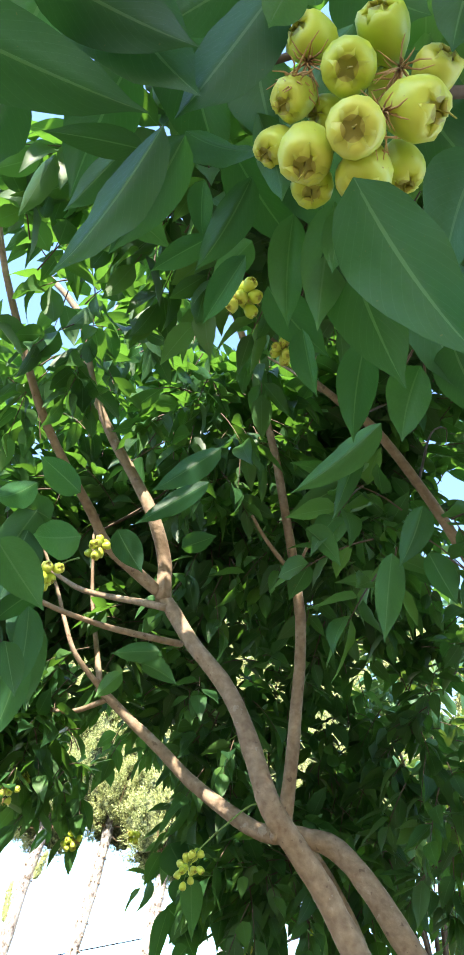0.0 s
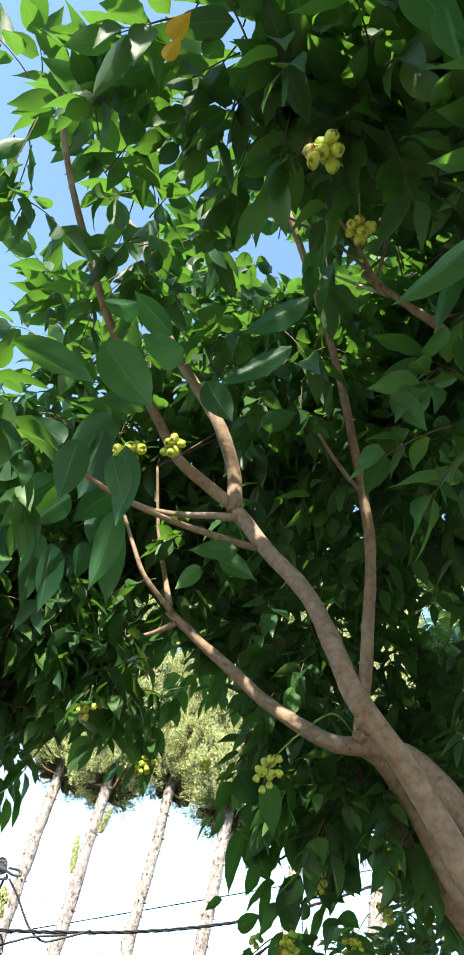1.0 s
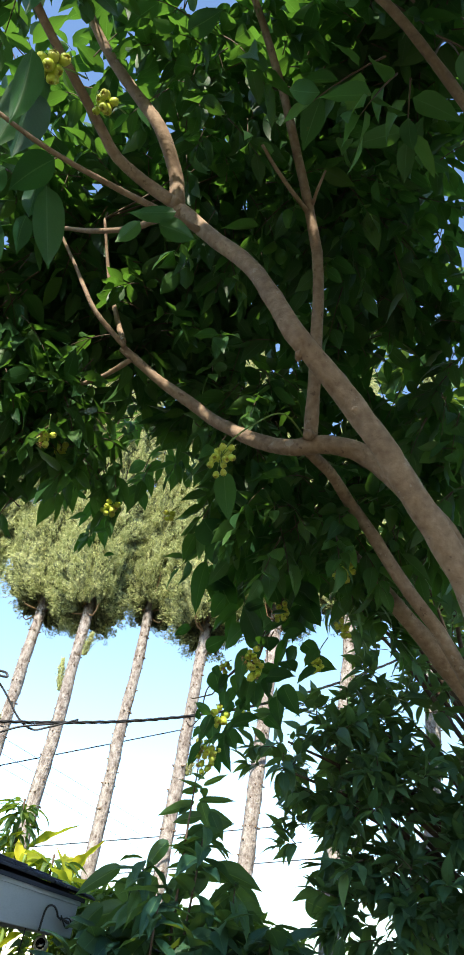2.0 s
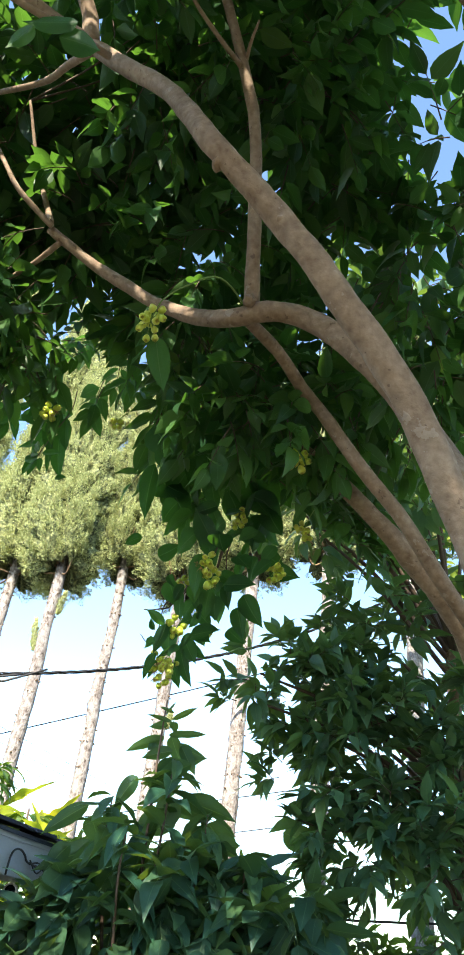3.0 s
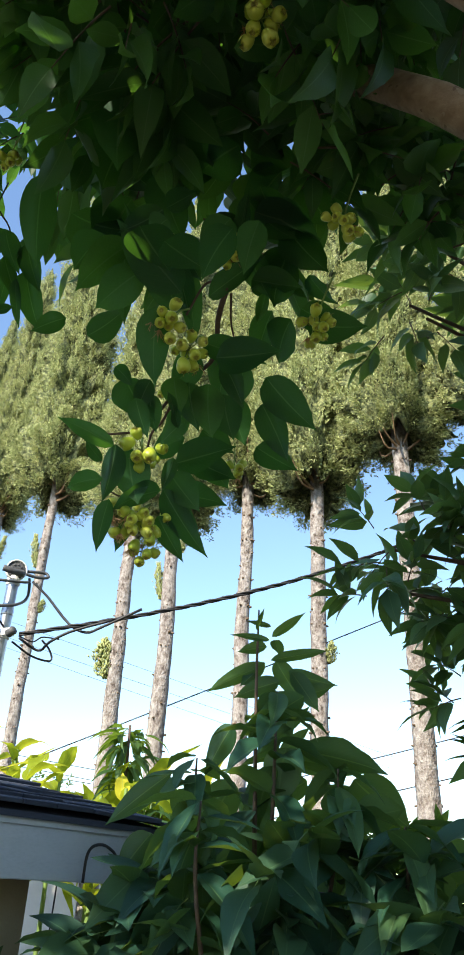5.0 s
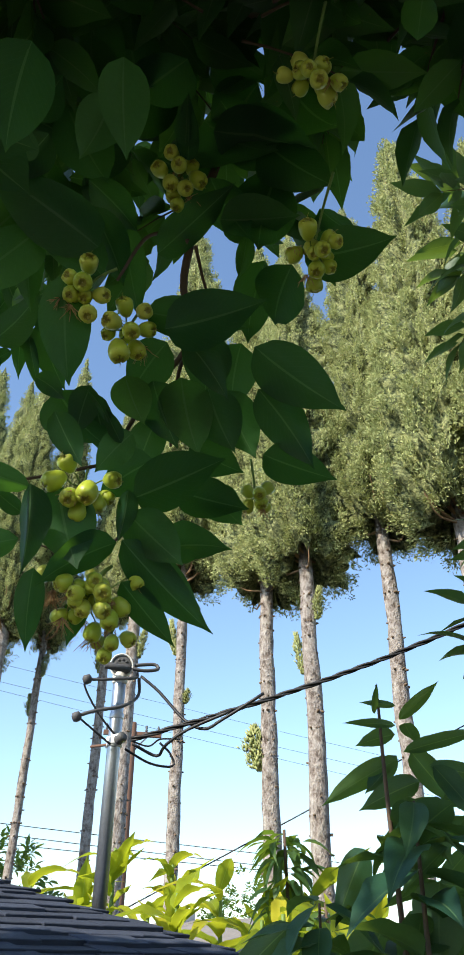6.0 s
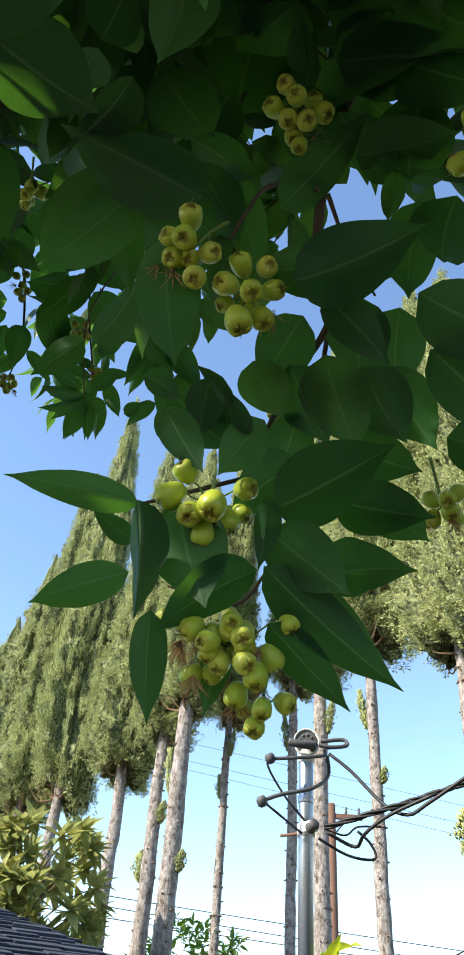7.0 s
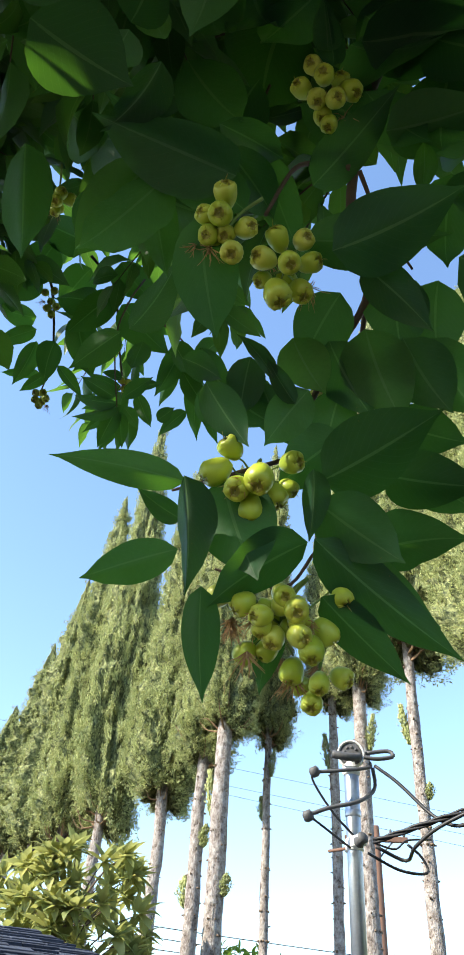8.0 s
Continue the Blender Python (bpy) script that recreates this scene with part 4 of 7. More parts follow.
leaf((-0.401, 4.328, 2.619), (-0.418, 4.386, 2.483), 0.110, (-0.62, 0.69, 0.37), 0)
leaf((-0.356, 4.433, 2.539), (-0.452, 4.337, 2.477), 0.077, (-0.59, 0.08, 0.80), 0)
leaf((-0.464, 4.308, 2.580), (-0.487, 4.246, 2.606), 0.033, (-0.73, 0.48, 0.48), 4)
leaf((-0.317, 4.427, 2.610), (-0.210, 4.538, 2.698), 0.109, (-0.72, 0.16, 0.68), 0)
leaf((-0.312, 4.408, 2.617), (-0.348, 4.443, 2.541), 0.038, (-0.47, 0.70, 0.55), 4)
leaf((-0.337, 4.435, 2.591), (-0.309, 4.543, 2.522), 0.090, (-0.41, 0.56, 0.72), 5)
leaf((-0.356, 4.444, 2.549), (-0.334, 4.641, 2.427), 0.075, (-0.77, 0.40, 0.50), 0)
leaf((-0.369, 4.460, 2.554), (-0.320, 4.631, 2.497), 0.054, (-0.44, 0.39, 0.81), 7)
leaf((-0.383, 4.476, 2.489), (-0.377, 4.600, 2.408), 0.059, (-0.51, 0.49, 0.71), 0)
leaf((-0.356, 4.545, 2.574), (-0.286, 4.633, 2.618), 0.090, (-0.64, 0.12, 0.76), 3)
leaf((-0.324, 4.546, 2.688), (-0.270, 4.677, 2.684), 0.088, (-0.58, 0.26, 0.77), 0)
leaf((-0.320, 4.471, 2.718), (-0.402, 4.399, 2.651), 0.084, (-0.75, 0.32, 0.58), 5)
leaf((-0.260, 4.360, 2.688), (-0.326, 4.331, 2.625), 0.060, (-0.70, 0.51, 0.50), 5)
leaf((-0.272, 4.348, 2.664), (-0.265, 4.290, 2.703), 0.026, (-0.51, 0.44, 0.74), 7)
leaf((-0.267, 4.312, 2.682), (-0.254, 4.255, 2.728), 0.024, (-0.11, 0.61, 0.79), 3)
leaf((-0.359, 4.265, 2.725), (-0.370, 4.340, 2.651), 0.056, (-0.53, 0.56, 0.64), 0)
leaf((-0.270, 4.178, 2.933), (-0.317, 4.240, 2.729), 0.091, (-0.72, 0.60, 0.35), 0)
leaf((-0.233, 4.230, 2.945), (-0.302, 4.026, 3.155), 0.101, (-0.73, 0.59, 0.34), 0)
leaf((-0.295, 4.128, 3.024), (-0.404, 4.059, 2.868), 0.103, (-0.79, 0.53, 0.31), 5)
leaf((-0.197, 4.304, 2.893), (-0.099, 4.472, 2.914), 0.079, (-0.54, 0.21, 0.82), 0)
leaf((-0.167, 4.378, 2.865), (-0.148, 4.497, 2.811), 0.064, (-0.44, 0.43, 0.79), 7)
leaf((-0.087, 4.521, 3.151), (-0.163, 4.517, 2.950), 0.090, (-0.81, 0.50, 0.30), 0)
leaf((-0.105, 4.360, 3.268), (-0.092, 4.456, 3.128), 0.094, (-0.53, 0.72, 0.44), 0)
leaf((-0.203, 4.327, 3.074), (-0.089, 4.404, 3.257), 0.078, (-0.86, 0.06, 0.51), 5)
leaf((-0.089, 4.279, 3.212), (-0.058, 4.244, 3.347), 0.048, (-0.83, 0.45, 0.31), 0)
leaf((-0.271, 3.936, 3.418), (-0.395, 3.828, 3.293), 0.137, (-0.80, 0.36, 0.48), 0)
leaf((-0.284, 3.983, 3.423), (-0.388, 3.970, 3.189), 0.149, (-0.77, 0.56, 0.31), 0)
leaf((-0.169, 4.068, 3.455), (-0.211, 4.134, 3.257), 0.114, (-0.65, 0.67, 0.36), 5)
leaf((-0.272, 4.108, 3.372), (-0.266, 4.224, 3.195), 0.117, (-0.55, 0.71, 0.44), 0)
leaf((-0.519, 3.933, 3.272), (-0.569, 4.013, 3.005), 0.097, (-0.66, 0.67, 0.33), 0)
leaf((-0.077, 4.336, 3.373), (0.033, 4.486, 3.404), 0.120, (-0.59, 0.27, 0.76), 0)
leaf((-0.103, 4.393, 3.164), (-0.008, 4.516, 3.205), 0.100, (-0.53, 0.12, 0.84), 0)
leaf((-0.068, 4.343, 3.490), (-0.029, 4.498, 3.350), 0.119, (-0.48, 0.65, 0.58), 0)
leaf((-0.081, 4.452, 3.166), (-0.104, 4.470, 3.059), 0.038, (-0.58, 0.77, 0.26), 4)
leaf((-0.251, 4.191, 3.118), (-0.221, 4.306, 2.968), 0.073, (-0.42, 0.76, 0.50), 7)
leaf((-0.228, 4.246, 3.131), (-0.244, 4.330, 2.908), 0.064, (-0.48, 0.81, 0.34), 0)
leaf((-0.359, 4.126, 3.110), (-0.392, 4.194, 2.915), 0.063, (-0.64, 0.68, 0.35), 0)
leaf((-0.584, 4.203, 3.013), (-0.663, 4.151, 2.957), 0.060, (-0.70, 0.50, 0.51), 0)
leaf((-0.253, 4.462, 2.880), (-0.299, 4.544, 2.758), 0.107, (-0.56, 0.57, 0.59), 0)
leaf((-0.228, 4.513, 2.872), (-0.253, 4.598, 2.773), 0.104, (-0.54, 0.56, 0.62), 0)
leaf((-0.301, 4.433, 2.878), (-0.328, 4.522, 2.773), 0.088, (-0.54, 0.56, 0.62), 5)
leaf((-0.319, 4.378, 2.862), (-0.339, 4.441, 2.789), 0.077, (-0.54, 0.56, 0.62), 0)
leaf((-0.217, 4.552, 2.890), (-0.240, 4.652, 2.783), 0.097, (-0.53, 0.56, 0.64), 0)
leaf((-0.206, 4.495, 3.000), (-0.276, 4.533, 2.883), 0.105, (-0.61, 0.57, 0.55), 0)
leaf((-0.311, 4.610, 2.725), (-0.299, 4.693, 2.665), 0.081, (-0.50, 0.56, 0.66), 0)
leaf((-0.366, 4.337, 2.836), (-0.421, 4.350, 2.755), 0.060, (-0.63, 0.56, 0.53), 0)
leaf((-0.435, 4.261, 2.843), (-0.408, 4.323, 2.828), 0.043, (-0.51, 0.40, 0.76), 7)
leaf((-0.442, 4.448, 2.487), (-0.509, 4.466, 2.404), 0.045, (-0.59, 0.55, 0.59), 0)
leaf((-0.266, 4.430, 2.958), (-0.359, 4.408, 2.859), 0.095, (-0.67, 0.54, 0.51), 0)
leaf((-0.180, 4.558, 3.000), (-0.253, 4.588, 2.886), 0.097, (-0.62, 0.57, 0.54), 0)
leaf((-0.386, 4.372, 2.818), (-0.410, 4.438, 2.736), 0.064, (-0.55, 0.57, 0.62), 0)
leaf((-0.324, 4.473, 2.817), (-0.393, 4.481, 2.724), 0.073, (-0.64, 0.56, 0.52), 5)
leaf((-0.314, 4.560, 2.797), (-0.273, 4.666, 2.765), 0.084, (-0.51, 0.42, 0.75), 0)
leaf((-0.084, 4.475, 2.869), (-0.009, 4.626, 2.760), 0.106, (-0.41, 0.66, 0.63), 0)
leaf((-0.115, 4.526, 2.819), (-0.077, 4.671, 2.724), 0.089, (-0.46, 0.57, 0.68), 7)
leaf((-0.155, 4.591, 2.725), (-0.095, 4.724, 2.706), 0.081, (-0.55, 0.36, 0.76), 0)
leaf((-0.034, 4.540, 3.117), (-0.097, 4.505, 2.936), 0.110, (-0.83, 0.53, 0.19), 5)
leaf((-0.165, 4.325, 2.846), (-0.045, 4.447, 2.914), 0.106, (-0.67, 0.27, 0.69), 0)
leaf((-0.003, 4.540, 3.147), (0.083, 4.651, 3.126), 0.094, (-0.46, 0.49, 0.74), 0)
leaf((-0.013, 4.470, 3.333), (-0.099, 4.463, 3.115), 0.136, (-0.71, 0.65, 0.26), 0)
leaf((-0.059, 4.351, 3.404), (0.047, 4.508, 3.350), 0.141, (-0.44, 0.55, 0.71), 0)
leaf((-0.215, 4.199, 2.980), (-0.315, 4.030, 3.113), 0.124, (-0.62, 0.68, 0.39), 0)
leaf((-0.169, 4.042, 3.584), (-0.206, 4.160, 3.280), 0.116, (-0.56, 0.75, 0.36), 5)
leaf((-0.227, 3.844, 3.484), (-0.308, 3.919, 3.137), 0.161, (-0.69, 0.66, 0.30), 0)
leaf((-0.085, 4.264, 3.235), (-0.060, 4.244, 3.340), 0.047, (-0.80, 0.52, 0.30), 0)
leaf((-0.282, 4.033, 3.584), (-0.385, 4.023, 3.379), 0.106, (-0.70, 0.64, 0.32), 0)
leaf((-0.256, 4.180, 3.191), (-0.193, 4.293, 3.100), 0.072, (-0.40, 0.70, 0.60), 7)
leaf((-0.412, 4.093, 3.163), (-0.488, 4.056, 3.031), 0.107, (-0.77, 0.57, 0.28), 0)
leaf((-0.113, 4.280, 3.624), (-0.235, 4.214, 3.481), 0.152, (-0.69, 0.66, 0.29), 0)
leaf((0.008, 4.398, 3.781), (-0.110, 4.267, 3.760), 0.168, (-0.66, 0.51, 0.55), 5)
leaf((-0.193, 4.165, 3.764), (-0.261, 4.251, 3.477), 0.150, (-0.72, 0.59, 0.35), 1)
leaf((0.044, 4.458, 3.576), (0.069, 4.565, 3.439), 0.141, (-0.38, 0.76, 0.52), 1)
leaf((-0.402, 4.031, 3.448), (-0.331, 4.169, 3.350), 0.117, (-0.46, 0.66, 0.60), 0)
leaf((-0.156, 4.401, 3.305), (-0.190, 4.307, 3.410), 0.125, (-0.20, 0.76, 0.62), 2)
leaf((0.151, 4.525, 3.857), (0.006, 4.467, 3.663), 0.179, (-0.81, 0.09, 0.58), 1)
leaf((-0.336, 3.960, 3.814), (-0.452, 3.929, 3.633), 0.166, (-0.84, 0.10, 0.53), 2)
leaf((-0.097, 4.476, 3.213), (-0.011, 4.540, 3.299), 0.104, (-0.78, 0.46, 0.43), 6)
leaf((-0.004, 4.623, 3.362), (0.039, 4.715, 3.275), 0.090, (-0.84, 0.52, 0.14), 5)
leaf((-0.505, 3.983, 3.429), (-0.464, 4.083, 3.332), 0.125, (-0.50, 0.70, 0.51), 7)
leaf((-0.261, 4.250, 3.480), (-0.352, 4.213, 3.342), 0.115, (-0.84, 0.25, 0.49), 6)
leaf((-0.030, 4.433, 3.648), (-0.141, 4.398, 3.476), 0.143, (-0.83, 0.30, 0.47), 2)
leaf((-0.477, 3.930, 3.692), (-0.436, 4.060, 3.559), 0.134, (-0.51, 0.69, 0.51), 2)
leaf((-0.032, 4.326, 3.922), (-0.160, 4.219, 3.846), 0.173, (-0.54, 0.05, 0.84), 0)
leaf((0.038, 4.470, 3.017), (0.180, 4.554, 3.012), 0.100, (-0.37, 0.67, 0.64), 0)
leaf((0.148, 4.339, 3.771), (0.228, 4.425, 3.640), 0.148, (-0.28, 0.87, 0.40), 0)
leaf((-0.468, 4.117, 3.629), (-0.556, 4.118, 3.449), 0.208, (-0.17, 0.98, 0.09), 2)
leaf((-0.337, 4.204, 3.594), (-0.439, 4.186, 3.450), 0.171, (-0.45, 0.87, 0.21), 0)
leaf((-0.213, 4.276, 3.757), (-0.340, 4.259, 3.569), 0.215, (-0.79, 0.35, 0.50), 6)
leaf((-0.113, 4.345, 3.460), (-0.018, 4.447, 3.289), 0.180, (-0.52, 0.83, 0.21), 5)
leaf((-0.007, 4.431, 3.646), (-0.116, 4.333, 3.757), 0.205, (-0.68, 0.74, -0.01), 7)
leaf((-0.480, 4.154, 3.302), (-0.398, 4.240, 3.134), 0.156, (-0.40, 0.88, 0.26), 6)
leaf((-0.509, 4.111, 3.883), (-0.407, 4.214, 3.748), 0.182, (-0.45, 0.84, 0.30), 6)
leaf((-0.003, 4.419, 3.357), (0.068, 4.494, 3.221), 0.131, (-0.49, 0.85, 0.21), 2)
leaf((-0.051, 4.378, 3.887), (0.046, 4.473, 3.771), 0.167, (-0.47, 0.84, 0.28), 5)
leaf((-0.335, 4.110, 3.115), (-0.473, 4.054, 2.973), 0.106, (-0.74, 0.22, 0.63), 0)
leaf((-0.059, 3.851, 2.757), (-0.023, 3.947, 2.756), 0.091, (-0.16, 0.07, 0.98), 0)
leaf((-0.155, 3.892, 2.882), (-0.164, 4.016, 2.876), 0.115, (-0.11, 0.04, 0.99), 0)
leaf((-0.003, 4.028, 2.990), (-0.086, 4.074, 2.958), 0.081, (-0.22, 0.26, 0.94), 7)
leaf((-0.206, 4.052, 3.130), (-0.322, 4.055, 3.072), 0.074, (-0.34, 0.58, 0.74), 7)
leaf((-0.156, 3.990, 3.046), (-0.079, 3.995, 3.074), 0.076, (-0.33, -0.13, 0.94), 0)
leaf((-0.331, 0.068, 2.804), (-0.161, 0.146, 2.800), 0.062, (-0.19, 0.46, 0.87), 0)
leaf((-0.245, 0.048, 2.927), (-0.148, 0.154, 2.838), 0.089, (-0.27, 0.75, 0.60), 0)
leaf((-0.257, 0.061, 2.869), (-0.137, 0.121, 2.860), 0.058, (-0.13, 0.40, 0.91), 5)
leaf((-0.092, 0.085, 2.933), (-0.156, 0.162, 2.857), 0.067, (0.20, 0.77, 0.60), 0)
leaf((-0.102, 0.079, 2.980), (-0.193, 0.118, 2.938), 0.053, (-0.16, 0.54, 0.83), 0)
leaf((-0.147, 0.138, 2.797), (-0.202, 0.222, 2.715), 0.042, (0.29, 0.76, 0.59), 1)
leaf((-0.137, 0.150, 2.815), (-0.174, 0.221, 2.764), 0.042, (-0.36, 0.41, 0.84), 4)
leaf((-0.165, 0.160, 2.828), (-0.194, 0.228, 2.769), 0.033, (0.23, 0.70, 0.68), 7)
leaf((-0.178, 0.177, 2.852), (-0.258, 0.167, 2.861), 0.025, (0.05, 0.42, 0.91), 0)
leaf((-0.209, 0.194, 2.886), (-0.255, 0.236, 2.864), 0.031, (0.20, 0.63, 0.75), 0)
leaf((-0.160, 0.182, 2.908), (-0.094, 0.211, 2.891), 0.042, (-0.32, 0.90, 0.30), 1)
leaf((-0.098, 0.157, 2.887), (-0.054, 0.212, 2.825), 0.030, (0.30, 0.60, 0.74), 3)
leaf((-0.102, 0.208, 2.892), (-0.129, 0.270, 2.825), 0.033, (-0.10, 0.72, 0.69), 7)
leaf((-0.142, 0.272, 2.906), (-0.189, 0.282, 2.859), 0.025, (-0.44, 0.68, 0.58), 0)
leaf((-0.149, 0.227, 2.922), (-0.150, 0.264, 2.884), 0.025, (-0.59, 0.57, 0.57), 0)
leaf((-0.107, 0.284, 2.930), (-0.146, 0.322, 2.912), 0.031, (0.12, 0.51, 0.85), 0)
leaf((-0.111, 0.293, 2.919), (-0.141, 0.332, 2.845), 0.029, (-0.64, 0.54, 0.55), 7)
leaf((-0.033, 0.214, 2.871), (-0.038, 0.288, 2.795), 0.042, (0.13, 0.72, 0.69), 0)
leaf((-0.025, 0.199, 2.830), (-0.029, 0.236, 2.791), 0.023, (0.04, 0.72, 0.69), 5)
leaf((-0.065, 0.230, 2.878), (-0.069, 0.305, 2.815), 0.033, (-0.20, 0.62, 0.76), 1)
leaf((-0.024, 0.226, 2.846), (0.029, 0.321, 2.774), 0.063, (-0.01, 0.61, 0.80), 0)
leaf((0.057, 0.233, 2.826), (0.089, 0.281, 2.798), 0.047, (-0.58, 0.66, 0.48), 0)
leaf((-0.018, 0.155, 2.776), (0.064, 0.237, 2.679), 0.066, (0.01, 0.76, 0.65), 5)
leaf((-0.054, 0.364, 2.916), (-0.033, 0.414, 2.869), 0.031, (-0.54, 0.69, 0.49), 7)
leaf((-0.075, 0.075, 2.918), (-0.097, 0.101, 2.887), 0.035, (-0.21, 0.67, 0.71), 0)
leaf((0.047, 0.059, 2.929), (0.029, 0.113, 2.885), 0.047, (0.07, 0.64, 0.76), 0)
leaf((-0.062, 0.095, 2.929), (-0.070, 0.082, 2.940), 0.019, (-0.45, 0.73, 0.51), 0)
leaf((-0.039, 0.132, 3.040), (-0.106, 0.206, 2.951), 0.078, (0.29, 0.83, 0.48), 6)
leaf((-0.005, 0.153, 3.053), (0.082, 0.250, 2.972), 0.083, (-0.02, 0.65, 0.76), 0)
leaf((0.002, 0.181, 2.969), (-0.044, 0.264, 2.875), 0.062, (-0.05, 0.73, 0.68), 2)
leaf((0.079, 0.195, 2.940), (0.042, 0.265, 2.862), 0.074, (-0.57, 0.46, 0.68), 0)
leaf((-0.306, 0.090, 3.060), (-0.335, 0.194, 2.949), 0.087, (-0.59, 0.51, 0.63), 7)
leaf((-0.186, 0.124, 3.020), (-0.151, 0.216, 2.933), 0.075, (-0.50, 0.69, 0.53), 2)
leaf((-0.230, 0.156, 3.008), (-0.283, 0.244, 2.907), 0.065, (-0.48, 0.52, 0.71), 0)
leaf((-0.123, 0.152, 3.031), (-0.099, 0.226, 2.961), 0.066, (-0.06, 0.70, 0.71), 5)
leaf((-0.058, 0.099, 3.099), (0.020, 0.145, 3.066), 0.081, (0.07, 0.48, 0.87), 0)
leaf((0.054, 0.179, 3.067), (0.011, 0.246, 2.990), 0.075, (-0.51, 0.48, 0.71), 5)
leaf((-0.355, 0.180, 3.017), (-0.385, 0.265, 2.924), 0.064, (0.02, 0.74, 0.67), 1)
leaf((-0.083, 0.238, 3.010), (-0.027, 0.296, 2.962), 0.058, (-0.46, 0.79, 0.41), 6)
leaf((0.047, 0.294, 2.949), (0.081, 0.390, 2.858), 0.076, (-0.57, 0.66, 0.49), 0)
leaf((-0.141, 0.230, 3.007), (-0.077, 0.304, 2.944), 0.053, (-0.02, 0.66, 0.75), 2)
leaf((-0.264, 0.258, 2.983), (-0.201, 0.313, 2.940), 0.043, (0.02, 0.61, 0.79), 2)
leaf((-0.095, 0.345, 2.956), (-0.037, 0.401, 2.910), 0.045, (0.11, 0.56, 0.82), 2)
leaf((0.009, 0.396, 2.953), (-0.003, 0.467, 2.879), 0.044, (-0.04, 0.72, 0.69), 2)
leaf((0.062, 0.378, 2.895), (0.042, 0.427, 2.842), 0.047, (-0.28, 0.66, 0.70), 0)
leaf((0.082, 0.338, 2.882), (0.118, 0.393, 2.833), 0.052, (0.16, 0.59, 0.79), 6)
leaf((0.064, 0.788, 3.295), (-0.056, 0.904, 3.188), 0.057, (0.33, 0.80, 0.50), 7)
leaf((0.037, 0.833, 3.284), (0.001, 0.933, 3.189), 0.037, (0.34, 0.71, 0.62), 0)
leaf((-0.250, 1.038, 3.450), (-0.382, 1.070, 3.308), 0.060, (-0.08, 0.95, 0.29), 1)
leaf((-0.402, 0.885, 3.035), (-0.479, 0.853, 2.977), 0.068, (-0.53, 0.82, 0.23), 3)
leaf((-0.444, 1.147, 3.273), (-0.387, 1.214, 3.215), 0.064, (-0.12, 0.71, 0.69), 0)
leaf((-0.505, 0.824, 2.960), (-0.426, 0.910, 2.896), 0.076, (-0.13, 0.65, 0.74), 0)
leaf((-0.552, 1.138, 3.047), (-0.524, 1.228, 2.910), 0.057, (-0.11, 0.84, 0.53), 7)
leaf((-0.503, 1.005, 2.890), (-0.471, 1.056, 2.823), 0.050, (0.10, 0.76, 0.64), 0)
leaf((-0.495, 1.013, 3.244), (-0.561, 0.906, 3.240), 0.062, (-0.78, 0.47, 0.40), 0)
leaf((0.157, 0.916, 3.236), (0.148, 0.996, 3.152), 0.054, (0.28, 0.71, 0.65), 7)
leaf((0.128, 1.095, 3.269), (0.130, 1.202, 3.133), 0.063, (0.42, 0.71, 0.57), 0)
leaf((0.197, 1.083, 3.272), (0.258, 1.135, 3.195), 0.059, (0.42, 0.56, 0.72), 0)
leaf((-0.498, 0.846, 3.106), (-0.519, 0.797, 2.983), 0.050, (-0.66, 0.73, -0.18), 7)
leaf((-0.637, 0.807, 2.919), (-0.484, 0.856, 2.899), 0.052, (0.03, 0.28, 0.96), 1)
leaf((-0.578, 1.034, 3.050), (-0.463, 1.013, 3.051), 0.054, (0.04, 0.31, 0.95), 3)
leaf((-0.606, 1.325, 3.039), (-0.616, 1.430, 2.889), 0.064, (-0.17, 0.80, 0.57), 7)
leaf((-0.614, 1.075, 2.990), (-0.643, 1.145, 2.895), 0.067, (-0.16, 0.77, 0.61), 0)
leaf((-0.297, 1.220, 3.519), (-0.458, 1.263, 3.384), 0.054, (-0.09, 0.91, 0.40), 1)
leaf((-0.056, 1.371, 3.546), (0.057, 1.412, 3.505), 0.065, (0.15, 0.44, 0.88), 7)
leaf((-0.384, 1.502, 3.531), (-0.290, 1.479, 3.568), 0.063, (-0.24, 0.45, 0.86), 0)
leaf((-0.490, 2.062, 3.539), (-0.643, 2.049, 3.503), 0.068, (-0.15, 0.94, 0.30), 0)
leaf((-0.543, 2.082, 3.496), (-0.412, 2.113, 3.493), 0.076, (-0.12, 0.62, 0.77), 7)
leaf((-0.575, 2.010, 3.410), (-0.647, 2.040, 3.337), 0.057, (-0.05, 0.91, 0.41), 0)
leaf((-0.332, 2.941, 3.141), (-0.318, 3.091, 3.008), 0.087, (-0.14, 0.67, 0.73), 0)
leaf((-1.387, 4.492, 3.686), (-1.381, 4.341, 3.591), 0.049, (-0.97, -0.16, 0.20), 7)
leaf((-1.396, 4.499, 3.675), (-1.465, 4.475, 3.535), 0.062, (-0.86, 0.36, 0.36), 0)
leaf((-1.399, 4.513, 3.667), (-1.464, 4.559, 3.582), 0.048, (-0.62, 0.40, 0.68), 0)
leaf((-1.387, 4.516, 3.679), (-1.394, 4.592, 3.643), 0.044, (-0.55, 0.31, 0.77), 7)
